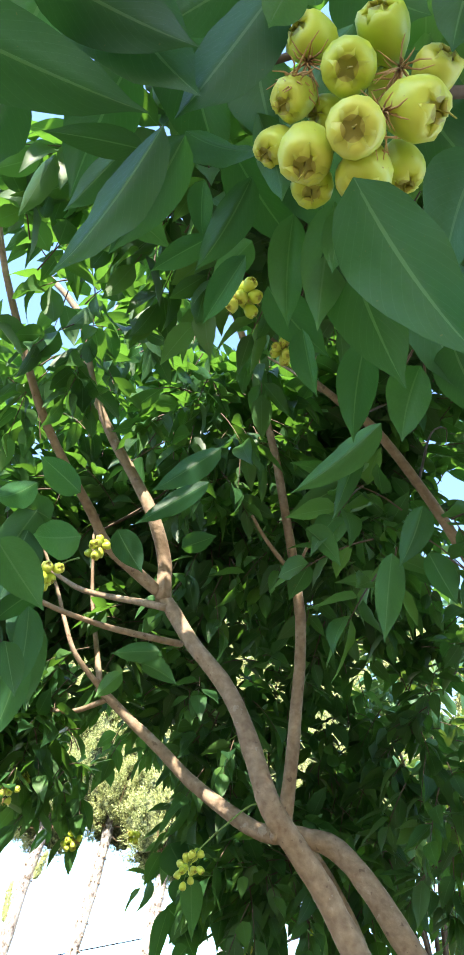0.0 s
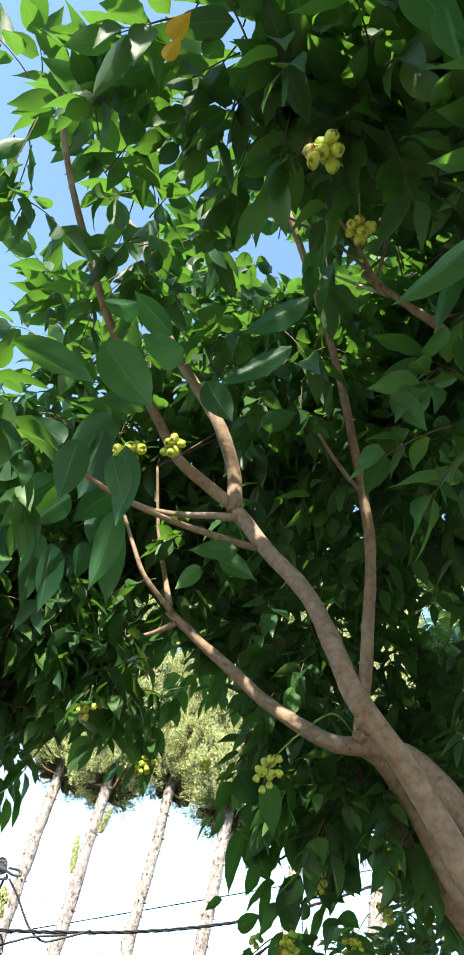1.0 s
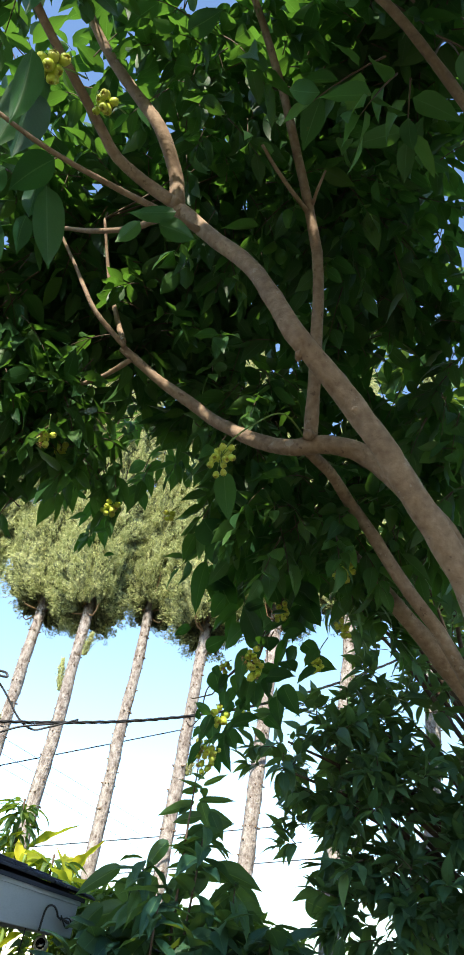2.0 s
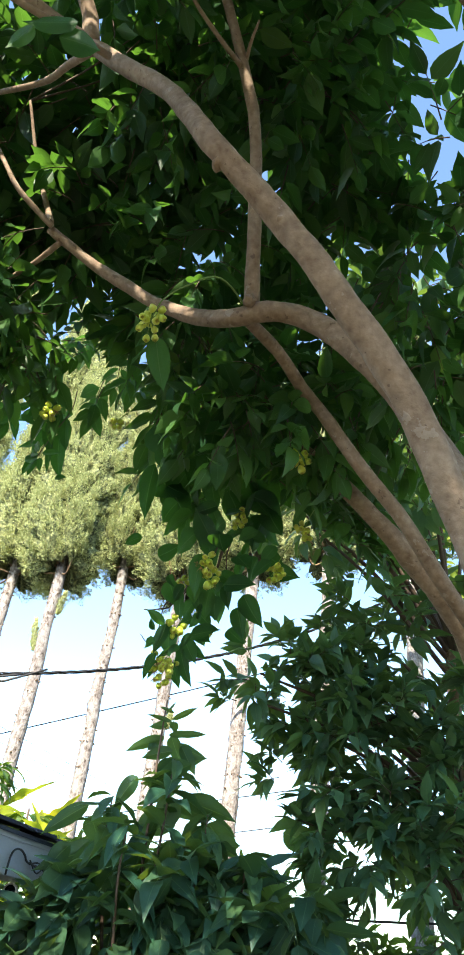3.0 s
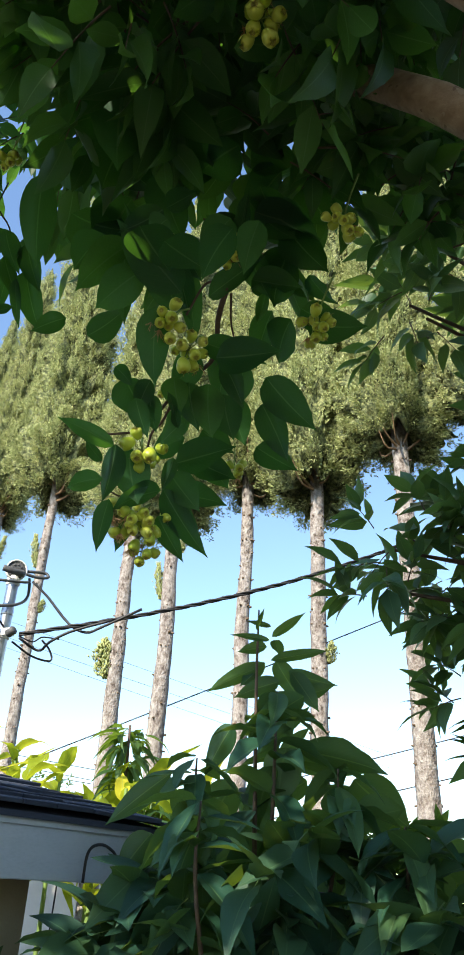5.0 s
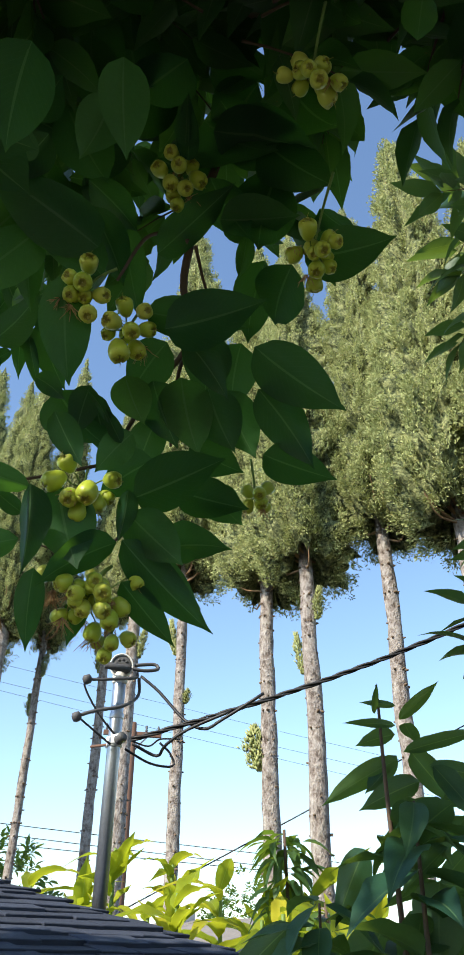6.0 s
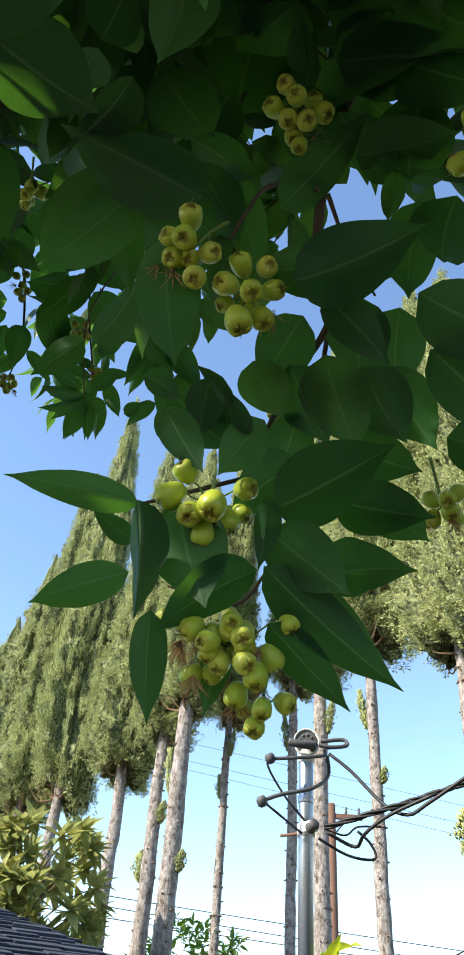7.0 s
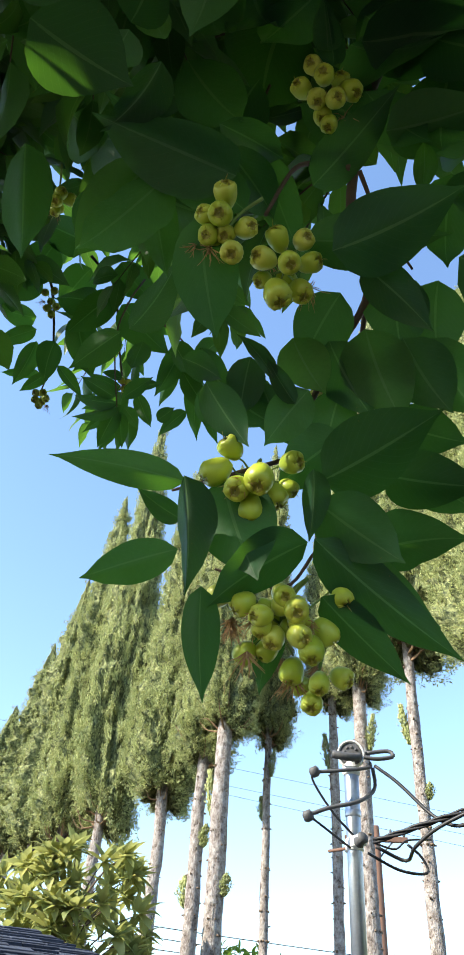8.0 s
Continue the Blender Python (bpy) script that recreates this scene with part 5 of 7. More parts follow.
leaf((-1.381, 4.476, 3.698), (-1.354, 4.340, 3.691), 0.050, (-0.87, -0.20, 0.46), 0)
leaf((-1.367, 4.501, 3.703), (-1.287, 4.558, 3.759), 0.058, (-0.54, -0.05, 0.84), 0)
leaf((-1.390, 4.501, 3.681), (-1.419, 4.376, 3.541), 0.048, (-0.96, 0.29, -0.06), 7)
leaf((-1.292, 4.597, 3.596), (-1.244, 4.630, 3.628), 0.048, (-0.55, -0.00, 0.83), 0)
leaf((0.089, 3.857, 2.743), (-0.006, 3.890, 2.691), 0.079, (-0.42, 0.19, 0.89), 0)
leaf((0.095, 3.970, 2.880), (0.017, 4.044, 2.833), 0.069, (-0.22, 0.34, 0.91), 0)
leaf((-0.149, 3.990, 3.006), (-0.203, 3.987, 2.973), 0.071, (-0.38, 0.72, 0.57), 1)
leaf((-0.484, 4.186, 2.905), (-0.389, 4.227, 2.982), 0.083, (-0.54, 0.81, 0.23), 0)
leaf((-0.437, 4.315, 2.847), (-0.409, 4.404, 2.729), 0.120, (-0.79, 0.56, 0.24), 5)
leaf((-0.554, 4.106, 3.318), (-0.420, 4.205, 3.234), 0.178, (-0.59, 0.81, 0.02), 5)
leaf((-0.411, 4.185, 3.406), (-0.518, 4.175, 3.199), 0.168, (-0.77, 0.52, 0.37), 0)
leaf((-0.602, 4.049, 3.592), (-0.478, 4.163, 3.450), 0.183, (-0.40, 0.85, 0.34), 0)
yellow_leaf((-0.714, 0.727, 4.130), (-0.653, 0.697, 4.180), 0.054, (-0.30, 0.60, 0.74), 0)
yellow_leaf((-0.712, 0.768, 4.086), (-0.688, 0.729, 4.135), 0.041, (-0.35, 0.64, 0.68), 7)
yellow_leaf((-0.558, 0.819, 4.374), (-0.518, 0.864, 4.338), 0.028, (-0.05, 0.66, 0.75), 0)

under(part_mesh("foliage", leaves.mesh("foliage"), M_LEAF), tree)["kind"] = "stuff"
under(part("fine_branching", twigs, M_TWIG), tree)["kind"] = "stuff"

# leaves round the fork of the upper limb
leaf((-0.911, 1.977, 3.532), (-0.886, 2.141, 3.300), 0.113, (-0.00, 0.82, 0.58), 0)
leaf((-0.974, 2.008, 3.603), (-0.988, 2.072, 3.472), 0.086, (-0.11, 0.89, 0.44), 5)
leaf((-0.930, 1.720, 3.806), (-1.079, 1.867, 3.536), 0.128, (-0.30, 0.76, 0.58), 0)
leaf((-0.953, 1.760, 3.720), (-1.011, 1.895, 3.534), 0.175, (0.17, 0.82, 0.54), 0)
leaf((-1.178, 2.065, 3.510), (-1.219, 2.243, 3.303), 0.091, (-0.08, 0.75, 0.66), 0)
leaf((-1.107, 2.050, 3.455), (-1.110, 2.191, 3.272), 0.127, (0.35, 0.74, 0.57), 0)
leaf((-1.063, 1.948, 3.584), (-1.178, 1.972, 3.476), 0.105, (-0.37, 0.74, 0.56), 5)
leaf((-1.217, 1.794, 3.613), (-1.311, 1.825, 3.525), 0.135, (-0.02, 0.94, 0.35), 0)
leaf((-1.075, 1.860, 3.570), (-1.240, 1.917, 3.465), 0.120, (-0.34, 0.49, 0.80), 0)
leaf((-0.904, 1.942, 3.632), (-1.049, 1.961, 3.514), 0.114, (-0.55, 0.40, 0.73), 0)
leaf((-0.983, 2.048, 3.471), (-1.036, 2.118, 3.377), 0.079, (0.11, 0.83, 0.55), 2)
leaf((-1.194, 1.936, 3.568), (-1.296, 1.982, 3.478), 0.097, (-0.34, 0.62, 0.71), 7)
leaf((-0.892, 1.752, 3.770), (-1.031, 1.703, 3.824), 0.116, (0.16, 0.49, 0.85), 1)
leaf((-1.107, 1.826, 3.708), (-1.234, 1.781, 3.773), 0.109, (-0.14, 0.92, 0.36), 1)
leaf((-1.248, 1.990, 3.494), (-1.257, 2.048, 3.369), 0.084, (-0.19, 0.89, 0.42), 0)
# the twig beyond the hanging branch
leaf((-1.698, 4.599, 4.086), (-1.696, 4.453, 4.090), 0.043, (-0.81, 0.01, 0.59), 0)
leaf((-1.771, 4.626, 4.149), (-1.854, 4.499, 4.043), 0.063, (-0.88, 0.23, 0.41), 5)
leaf((-1.713, 4.618, 4.025), (-1.806, 4.513, 3.894), 0.051, (-0.86, 0.15, 0.49), 0)
leaf((-1.718, 4.615, 3.984), (-1.831, 4.604, 3.858), 0.070, (-0.56, 0.69, 0.45), 0)
leaf((-1.830, 4.671, 4.102), (-1.940, 4.713, 3.997), 0.050, (-0.52, 0.44, 0.73), 0)
leaf((-1.755, 4.660, 4.069), (-1.830, 4.729, 3.926), 0.084, (-0.30, 0.79, 0.54), 0)
leaf((-1.702, 4.664, 4.114), (-1.712, 4.749, 3.961), 0.062, (-0.77, 0.53, 0.35), 5)
leaf((-1.641, 4.611, 4.072), (-1.552, 4.705, 4.056), 0.045, (-0.29, 0.42, 0.86), 0)
leaf((-1.644, 4.571, 4.089), (-1.675, 4.503, 4.116), 0.040, (-0.33, 0.48, 0.81), 0)
leaf((-1.693, 4.628, 4.142), (-1.579, 4.609, 4.161), 0.049, (0.02, 0.76, 0.65), 0)
leaf((-1.714, 4.617, 4.111), (-1.822, 4.630, 4.002), 0.060, (-0.50, 0.65, 0.57), 2)
leaf((-1.823, 4.255, 4.250), (-1.957, 4.266, 4.098), 0.084, (-0.73, 0.18, 0.65), 7)
leaf((-1.727, 4.305, 4.192), (-1.873, 4.310, 4.110), 0.101, (-0.49, -0.05, 0.87), 1)
leaf((-1.817, 4.361, 4.173), (-1.870, 4.502, 4.127), 0.055, (-0.36, 0.17, 0.92), 1)
leaf((-1.864, 4.346, 4.161), (-1.920, 4.263, 4.050), 0.053, (-0.93, 0.17, 0.34), 0)
leaf((-1.823, 4.239, 4.314), (-1.902, 4.114, 4.224), 0.073, (-0.84, 0.16, 0.52), 0)
leaf((-1.826, 4.223, 4.384), (-1.868, 4.072, 4.329), 0.103, (-0.86, 0.05, 0.51), 7)
leaf((-1.923, 4.322, 4.199), (-1.988, 4.186, 4.171), 0.045, (-0.84, 0.31, 0.45), 5)
leaf((-1.778, 4.136, 4.342), (-1.841, 4.009, 4.428), 0.109, (-0.16, 0.61, 0.77), 0)
leaf((-1.930, 4.180, 4.300), (-2.039, 4.128, 4.215), 0.075, (-0.66, 0.53, 0.53), 0)
leaf((-1.699, 4.345, 4.365), (-1.794, 4.470, 4.147), 0.141, (-0.64, 0.52, 0.57), 6)
leaf((-1.659, 4.523, 4.325), (-1.805, 4.403, 4.198), 0.123, (-0.74, 0.22, 0.64), 6)
leaf((-1.531, 4.467, 4.341), (-1.596, 4.706, 4.239), 0.151, (-0.72, 0.10, 0.68), 5)
leaf((-1.529, 4.583, 4.202), (-1.574, 4.571, 4.054), 0.096, (-0.73, 0.66, 0.18), 0)
leaf((-1.634, 4.400, 4.399), (-1.668, 4.249, 4.433), 0.163, (-0.92, 0.27, 0.28), 2)
leaf((-1.487, 4.420, 4.332), (-1.670, 4.316, 4.199), 0.130, (-0.68, 0.43, 0.60), 0)
leaf((-1.534, 4.565, 4.424), (-1.576, 4.740, 4.365), 0.112, (-0.78, 0.02, 0.62), 2)
leaf((-1.603, 4.328, 4.551), (-1.782, 4.268, 4.453), 0.151, (-0.54, 0.32, 0.78), 0)
leaf((-1.619, 4.133, 4.396), (-1.708, 4.081, 4.259), 0.146, (-0.85, 0.04, 0.53), 0)
leaf((-1.407, 4.390, 4.410), (-1.482, 4.552, 4.317), 0.150, (-0.79, -0.02, 0.61), 1)
leaf((-1.513, 4.152, 4.446), (-1.658, 4.111, 4.305), 0.149, (-0.71, 0.25, 0.66), 5)
leaf((-1.473, 4.273, 4.509), (-1.506, 4.057, 4.515), 0.178, (-0.93, 0.15, 0.34), 5)
leaf((-1.514, 4.741, 4.286), (-1.698, 4.769, 4.143), 0.103, (-0.55, 0.34, 0.77), 7)
leaf((-1.586, 4.762, 4.239), (-1.758, 4.758, 4.161), 0.078, (-0.31, 0.70, 0.65), 2)
leaf((-1.511, 4.810, 4.167), (-1.647, 4.896, 3.952), 0.081, (-0.70, 0.40, 0.60), 2)
leaf((-1.493, 4.837, 4.065), (-1.533, 4.943, 3.854), 0.058, (-0.90, 0.29, 0.32), 0)
leaf((-1.573, 4.825, 4.007), (-1.691, 4.766, 3.949), 0.062, (-0.46, 0.06, 0.88), 5)
leaf((-1.460, 4.853, 4.116), (-1.497, 5.027, 3.875), 0.131, (-0.79, 0.43, 0.43), 0)
leaf((-1.411, 4.772, 4.190), (-1.426, 4.908, 4.020), 0.107, (-0.78, 0.46, 0.43), 6)
leaf((-1.520, 4.762, 4.143), (-1.542, 4.917, 3.988), 0.081, (-0.77, 0.39, 0.50), 0)
leaf((-1.463, 4.679, 4.209), (-1.512, 4.821, 4.070), 0.108, (-0.20, 0.65, 0.73), 2)
leaf((-1.407, 4.846, 4.277), (-1.496, 4.747, 4.145), 0.089, (-0.76, -0.15, 0.63), 1)
limb("branch", [(-1.531, 4.299, 4.522), (-1.541, 4.423, 4.436), (-1.643, 4.524, 4.272), (-1.731, 4.618, 4.126)], 0.006, 0.003, 12, 6, 0.1, 80, material=M_TWIG)
limb("branch", [(-1.628, 4.100, 4.546), (-1.681, 4.218, 4.421), (-1.788, 4.311, 4.257), (-1.860, 4.343, 4.164), (-1.913, 4.348, 4.107)], 0.006, 0.003, 12, 6, 0.1, 81, material=M_TWIG)
limb("branch", [(-1.398, 4.439, 4.570), (-1.503, 4.619, 4.355), (-1.501, 4.734, 4.287), (-1.536, 4.822, 4.198)], 0.006, 0.003, 12, 6, 0.1, 82, material=M_TWIG)
limb("branch", [(-1.541, 4.423, 4.436), (-1.497, 4.517, 4.423), (-1.503, 4.619, 4.355)], 0.006, 0.003, 12, 6, 0.1, 83, material=M_TWIG)
fruit_bunch((-1.904, 4.357, 4.055), (-1.904, 4.357, 4.095), [(-1.893, 4.331, 4.060, 0.87), (-1.872, 4.349, 4.054, 0.86), (-1.907, 4.336, 4.041, 0.87), (-1.892, 4.358, 4.032, 0.86), (-1.867, 4.365, 4.033, 0.86), (-1.917, 4.358, 4.033, 0.87)], dry=1, seed=30)
fruit_bunch((-1.690, 4.243, 4.341), (-1.690, 4.243, 4.381), [(-1.663, 4.202, 4.347, 0.86), (-1.649, 4.230, 4.364, 0.87), (-1.683, 4.238, 4.340, 0.87), (-1.700, 4.233, 4.316, 0.87), (-1.666, 4.256, 4.307, 0.86), (-1.701, 4.254, 4.295, 0.86)], dry=1, seed=31)
fruit_bunch((-1.645, 4.497, 4.224), (-1.645, 4.497, 4.264), [(-1.618, 4.460, 4.218, 0.86), (-1.616, 4.497, 4.244, 0.87), (-1.637, 4.487, 4.209, 0.86), (-1.636, 4.517, 4.215, 0.87), (-1.644, 4.507, 4.179, 0.86), (-1.640, 4.469, 4.199, 0.86)], dry=1, seed=32)
fruit_bunch((-1.691, 4.607, 4.115), (-1.691, 4.607, 4.155), [(-1.677, 4.584, 4.110, 0.86), (-1.667, 4.606, 4.105, 0.86), (-1.689, 4.607, 4.090, 0.86)], dry=1, seed=33)

# ---- row of cypresses ----


def crown_mesh(seed, height, radius, dense=1.0):
    """A cypress crown: a ridged core split by deep clefts, clothed in small upright tufts of fine sprigs."""
    r = random.Random(seed)
    prof = [(0.0, 0.55), (0.025, 0.84), (0.07, 0.98), (0.18, 1.0), (0.35, 0.90), (0.55, 0.72), (0.75, 0.47), (0.9, 0.23), (0.97, 0.10), (1.0, 0.015)]

    def rad(s, a):
        for (s0, r0), (s1, r1) in zip(prof, prof[1:]):
            if s <= s1:
                base = r0 + (r1 - r0) * (s - s0) / (s1 - s0)
                break
        c, d = math.cos(a), math.sin(a)
        lobes = noise.noise(Vector((c * 1.7, d * 1.7, s * 3.0 + seed * 7)))
        ridge = abs(noise.noise(Vector((c * 2.7, d * 2.7, s * 1.9 + seed * 11))))
        fine = noise.noise(Vector((c * 6.5, d * 6.5, s * 9 + seed * 3)))
        return radius * base * (0.62 + 0.26 * lobes + 0.20 * fine + 1.2 * min(ridge, 0.34))

    verts, tris = [], []

    def point(s, a, k=1.0):
        q = rad(s, a) * k
        # the crown hangs lower on its shaded side
        slant = -0.55 * math.sin(a) * q * max(0.0, 1 - s * 5)
        return Vector((math.cos(a) * q, math.sin(a) * q, s * height + slant + 0.12 * noise.noise(Vector((math.cos(a) * 3, math.sin(a) * 3, seed))) * (1 - s)))

    # solid core in place of inner foliage, with cleft shade in its colour
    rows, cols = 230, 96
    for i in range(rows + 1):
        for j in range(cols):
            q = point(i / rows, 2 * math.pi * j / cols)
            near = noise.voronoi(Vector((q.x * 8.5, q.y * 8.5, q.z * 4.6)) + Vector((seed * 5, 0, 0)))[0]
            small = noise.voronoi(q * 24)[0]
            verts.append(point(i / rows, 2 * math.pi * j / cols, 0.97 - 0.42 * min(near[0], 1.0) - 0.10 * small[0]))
    for i in range(rows):
        for j in range(cols):
            a, b = i * cols + j, i * cols + (j + 1) % cols
            tris += [(a, b, b + cols), (a, b + cols, a + cols)]
    low = len(verts)
    verts.append(Vector((0, 0, 0.42)))
    for j in range(cols):
        tris.append((j, low, (j + 1) % cols))
    core = len(tris)
    tufts = []
    while len(tufts) < int(3000 * dense):
        s, a = r.random() * 0.99, r.uniform(0, 2 * math.pi)
        q = rad(s, a)
        if r.random() > q / radius:
            continue
        ray = Vector((math.cos(a), math.sin(a), 0))
        axis = (ray * r.uniform(0.1, 0.55) + Vector((0, 0, 1)) + rand_dir(r) * 0.25).normalized()
        if s < 0.05:
            axis = (ray * r.uniform(0.3, 1.0) + Vector((0, 0, r.uniform(-0.5, 0.7))) + rand_dir(r) * 0.3).normalized()
        p = point(s, a)
        clump = noise.voronoi(Vector((p.x * 8.5, p.y * 8.5, p.z * 4.6)) + Vector((seed * 5, 0, 0)))[0][0]
        if clump > 0.56:
            continue
        tufts.append((point(s, a, 1.0 - 0.38 * clump + r.uniform(-0.05, 0.03)), axis, r.uniform(0.07, 0.15), r.uniform(0.02, 0.036)))
    for k in range(int(90 * dense)):
        a, s = r.uniform(0, 2 * math.pi), r.uniform(0.0, 0.03)
        ray = Vector((math.cos(a), math.sin(a), 0))
        tufts.append((point(s, a, r.uniform(0.6, 1.0)), (ray * r.uniform(0.3, 1.0) + Vector((0, 0, r.uniform(-0.7, 0.4)))).normalized(), r.uniform(0.12, 0.24), r.uniform(0.03, 0.05)))
    for p, axis, tall, thick in tufts:
        side = axis.orthogonal().normalized()
        fore = axis.cross(side)
        for n in range(int(18 + 110 * tall)):
            u, b = r.random(), r.uniform(0, 6.283)
            ray = side * math.cos(b) + fore * math.sin(b)
            q = p + axis * tall * (u - 0.3) + ray * thick * math.sin(math.pi * (0.12 + 0.8 * u)) * r.uniform(0.6, 1.1)
            d = (axis + ray * r.uniform(0.2, 1.0) + rand_dir(r) * 0.4).normalized()
            L, w = r.uniform(0.018, 0.034), r.uniform(0.0045, 0.0075)
            x = d.orthogonal().normalized()
            x.rotate(Matrix.Rotation(r.uniform(0, 6.28), 3, d))
            y = d.cross(x)
            o = len(verts)
            verts += [q, q + d * L * 0.5 + x * w, q + d * L, q + d * L * 0.5 - x * w + y * w * 0.5]
            tris += [(o, o + 1, o + 2), (o, o + 2, o + 3)]
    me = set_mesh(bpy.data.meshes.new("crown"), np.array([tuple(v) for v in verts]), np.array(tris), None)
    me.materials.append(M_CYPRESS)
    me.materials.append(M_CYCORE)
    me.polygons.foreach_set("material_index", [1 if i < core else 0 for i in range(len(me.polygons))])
    return me


CROWNS = [crown_mesh(s, 1.0 * h, q) for s, (h, q) in enumerate([(5.6, 0.60), (6.2, 0.56), (5.2, 0.62)])]
CROWNS.append(crown_mesh(3, 5.6, 0.60, 0.3))
CROWN_H = (5.6, 6.2, 5.2, 5.6)


def sprout_mesh(seed, tall, wide):
    r = random.Random(seed)
    verts, tris = [], []
    for k in range(700):
        a, s = r.uniform(0, 6.28), r.random()
        q = wide * math.sin(math.pi * min(0.95, s * 0.9 + 0.08)) * r.uniform(0.2, 1.0) * (0.75 + 0.9 * noise.noise(Vector((math.cos(a) * 1.6, math.sin(a) * 1.6, s * 5 + seed * 4))))
        p = Vector((math.cos(a) * q, math.sin(a) * q, s * tall))
        d = (Vector((math.cos(a) * 0.5, math.sin(a) * 0.5, 1)) + rand_dir(r) * 0.4).normalized()
        x = d.orthogonal().normalized() * r.uniform(0.004, 0.007)
        y = d.cross(x)
        L, o = r.uniform(0.03, 0.055), len(verts)
        m = p + d * L * 0.4
        verts += [p, m + x, m - x * 0.5 + y, m - x * 0.5 - y, p + d * L]
        tris += [(o, o + 2, o + 1), (o, o + 3, o + 2), (o, o + 1, o + 3), (o + 4, o + 1, o + 2), (o + 4, o + 2, o + 3), (o + 4, o + 3, o + 1)]
    me = set_mesh(bpy.data.meshes.new("sprout"), np.array([tuple(v) for v in verts]), np.array(tris), None)
    me.materials.append(M_CYPRESS)
    return me


SPROUTS = [sprout_mesh(1, 0.36, 0.075), sprout_mesh(2, 0.26, 0.085), sprout_mesh(3, 0.42, 0.06)]


def cypress(x, y, base, top, girth, seed, sprouts=(), variant=0, wide=1.0, twigs=False, lean=(0, 0)):
    """A tall cypress with its lower trunk limbed up, branch stubs on the bark, sprouts, and a dense crown."""
    r = random.Random(seed)
    t = thing("cypress", (x, y, 0.0), "tall Italian cypress with a bare pale trunk and dense crown", "tree", "row of cypresses")
    n = 46
    pts = [Vector((lean[0] * i / n + 0.018 * noise.noise(Vector((seed, i * 0.16, 0))), lean[1] * i / n + 0.018 * noise.noise(Vector((seed, 5, i * 0.16))), -0.05 + (base + 0.9) * i / n)) for i in range(n + 1)]
    bm = tube_into(bmesh.new(), pts, [girth * (1.25 - 0.45 * i / n) * (1 + 0.10 * noise.noise(Vector((seed * 2.0, i * 0.35, 9)))) for i in range(n + 1)], 14, 0.16, seed)
    stubs = bmesh.new()
    for k in range(int(base * 24)):
        z = r.uniform(0.8, base)
        i = min(n, int((z + 0.05) / (base + 0.9) * n))
        a = r.uniform(0, 6.28)
        o = Vector((math.cos(a), math.sin(a), r.uniform(-0.2, 0.3)))
        q = girth * (1.22 - 0.45 * i / n)
        c = pts[i] + Vector((o.x * q * 0.9, o.y * q * 0.9, 0))
        tube_into(stubs, [c, c + o * r.uniform(0.012, 0.034)], [r.uniform(0.008, 0.017), 0.006], 5)
    trunk = part("trunk", bm, M_CYBARK, t)
    part("stubbly_bark", stubs, M_STUB, trunk, "dark cut stubs on the bark")["kind"] = "stuff"
    crown = new("crown", CROWNS[variant])
    crown.parent = t
    s = (top - base) / CROWN_H[variant]
    crown.matrix_basis = Matrix.Translation((lean[0], lean[1], base - 0.06)) @ Matrix.Rotation(seed * 1.7 % 1.2 - 0.6, 4, "Z") @ Matrix.Diagonal((wide, wide * 0.95, s, 1))
    for z, a, k, sc in sprouts:
        sp = new("sprout", SPROUTS[k])
        sp.parent = t
        sp.matrix_basis = Matrix.Translation((math.cos(a) * girth * 1.15, math.sin(a) * girth * 1.15, z)) @ Matrix.Rotation(a, 4, "Z") @ Matrix.Rotation(0.15, 4, "Y") @ Matrix.Diagonal((sc, sc, sc, 1))
    bm = bmesh.new()
    for k in range(26 if twigs else 12):
        a = r.uniform(0, 6.28)
        o = Vector((math.cos(a), math.sin(a), 0))
        z = base + r.uniform(-0.12, 0.25)
        L = r.uniform(0.15, 0.45)
        p0 = Vector((lean[0], lean[1], z)) + o * girth * 0.7
        tube_into(bm, spline([p0, p0 + o * L * 0.5 + Vector((0, 0, r.uniform(-0.05, 0.15))), p0 + o * L * 0.8 + Vector((0, 0, L * r.uniform(0.2, 0.7)))], 5), [0.012, 0.011, 0.009, 0.007, 0.005, 0.003], 5, cap=False)
    part("dead_branching", bm, M_DRY, t, "bare dry branches under the crown")["kind"] = "stuff"
    return t


PI = math.pi
cypress(-0.45, 8.63, 5.2, 9.2, 0.078, 1, (), 2, 1.0)
cypress(-1.29, 8.82, 4.95, 10.4, 0.070, 2, ((3.3, 0.3, 1, 0.7),), 0, 1.12)
cypress(-2.06, 8.98, 5.2, 9.9, 0.066, 3, (), 1, 0.95)
cypress(-2.75, 8.77, 5.0, 9.7, 0.072, 4, ((4.45, 0.0, 0, 0.8), (4.0, 3.2, 2, 0.9)), 2, 0.98, True)
cypress(-3.54, 9.23, 5.2, 10.6, 0.076, 5, ((3.4, 3.5, 1, 1.5),), 0, 1.12)
cypress(-4.90, 9.47, 5.85, 12.4, 0.062, 6, ((4.85, 3.6, 2, 1.0), (4.3, 0.3, 1, 0.6)), 1, 1.18)
cypress(-6.14, 9.88, 6.0, 10.6, 0.088, 7, ((5.2, 0.4, 2, 1.0), (4.9, 3.4, 0, 0.7)), 0, 0.85)
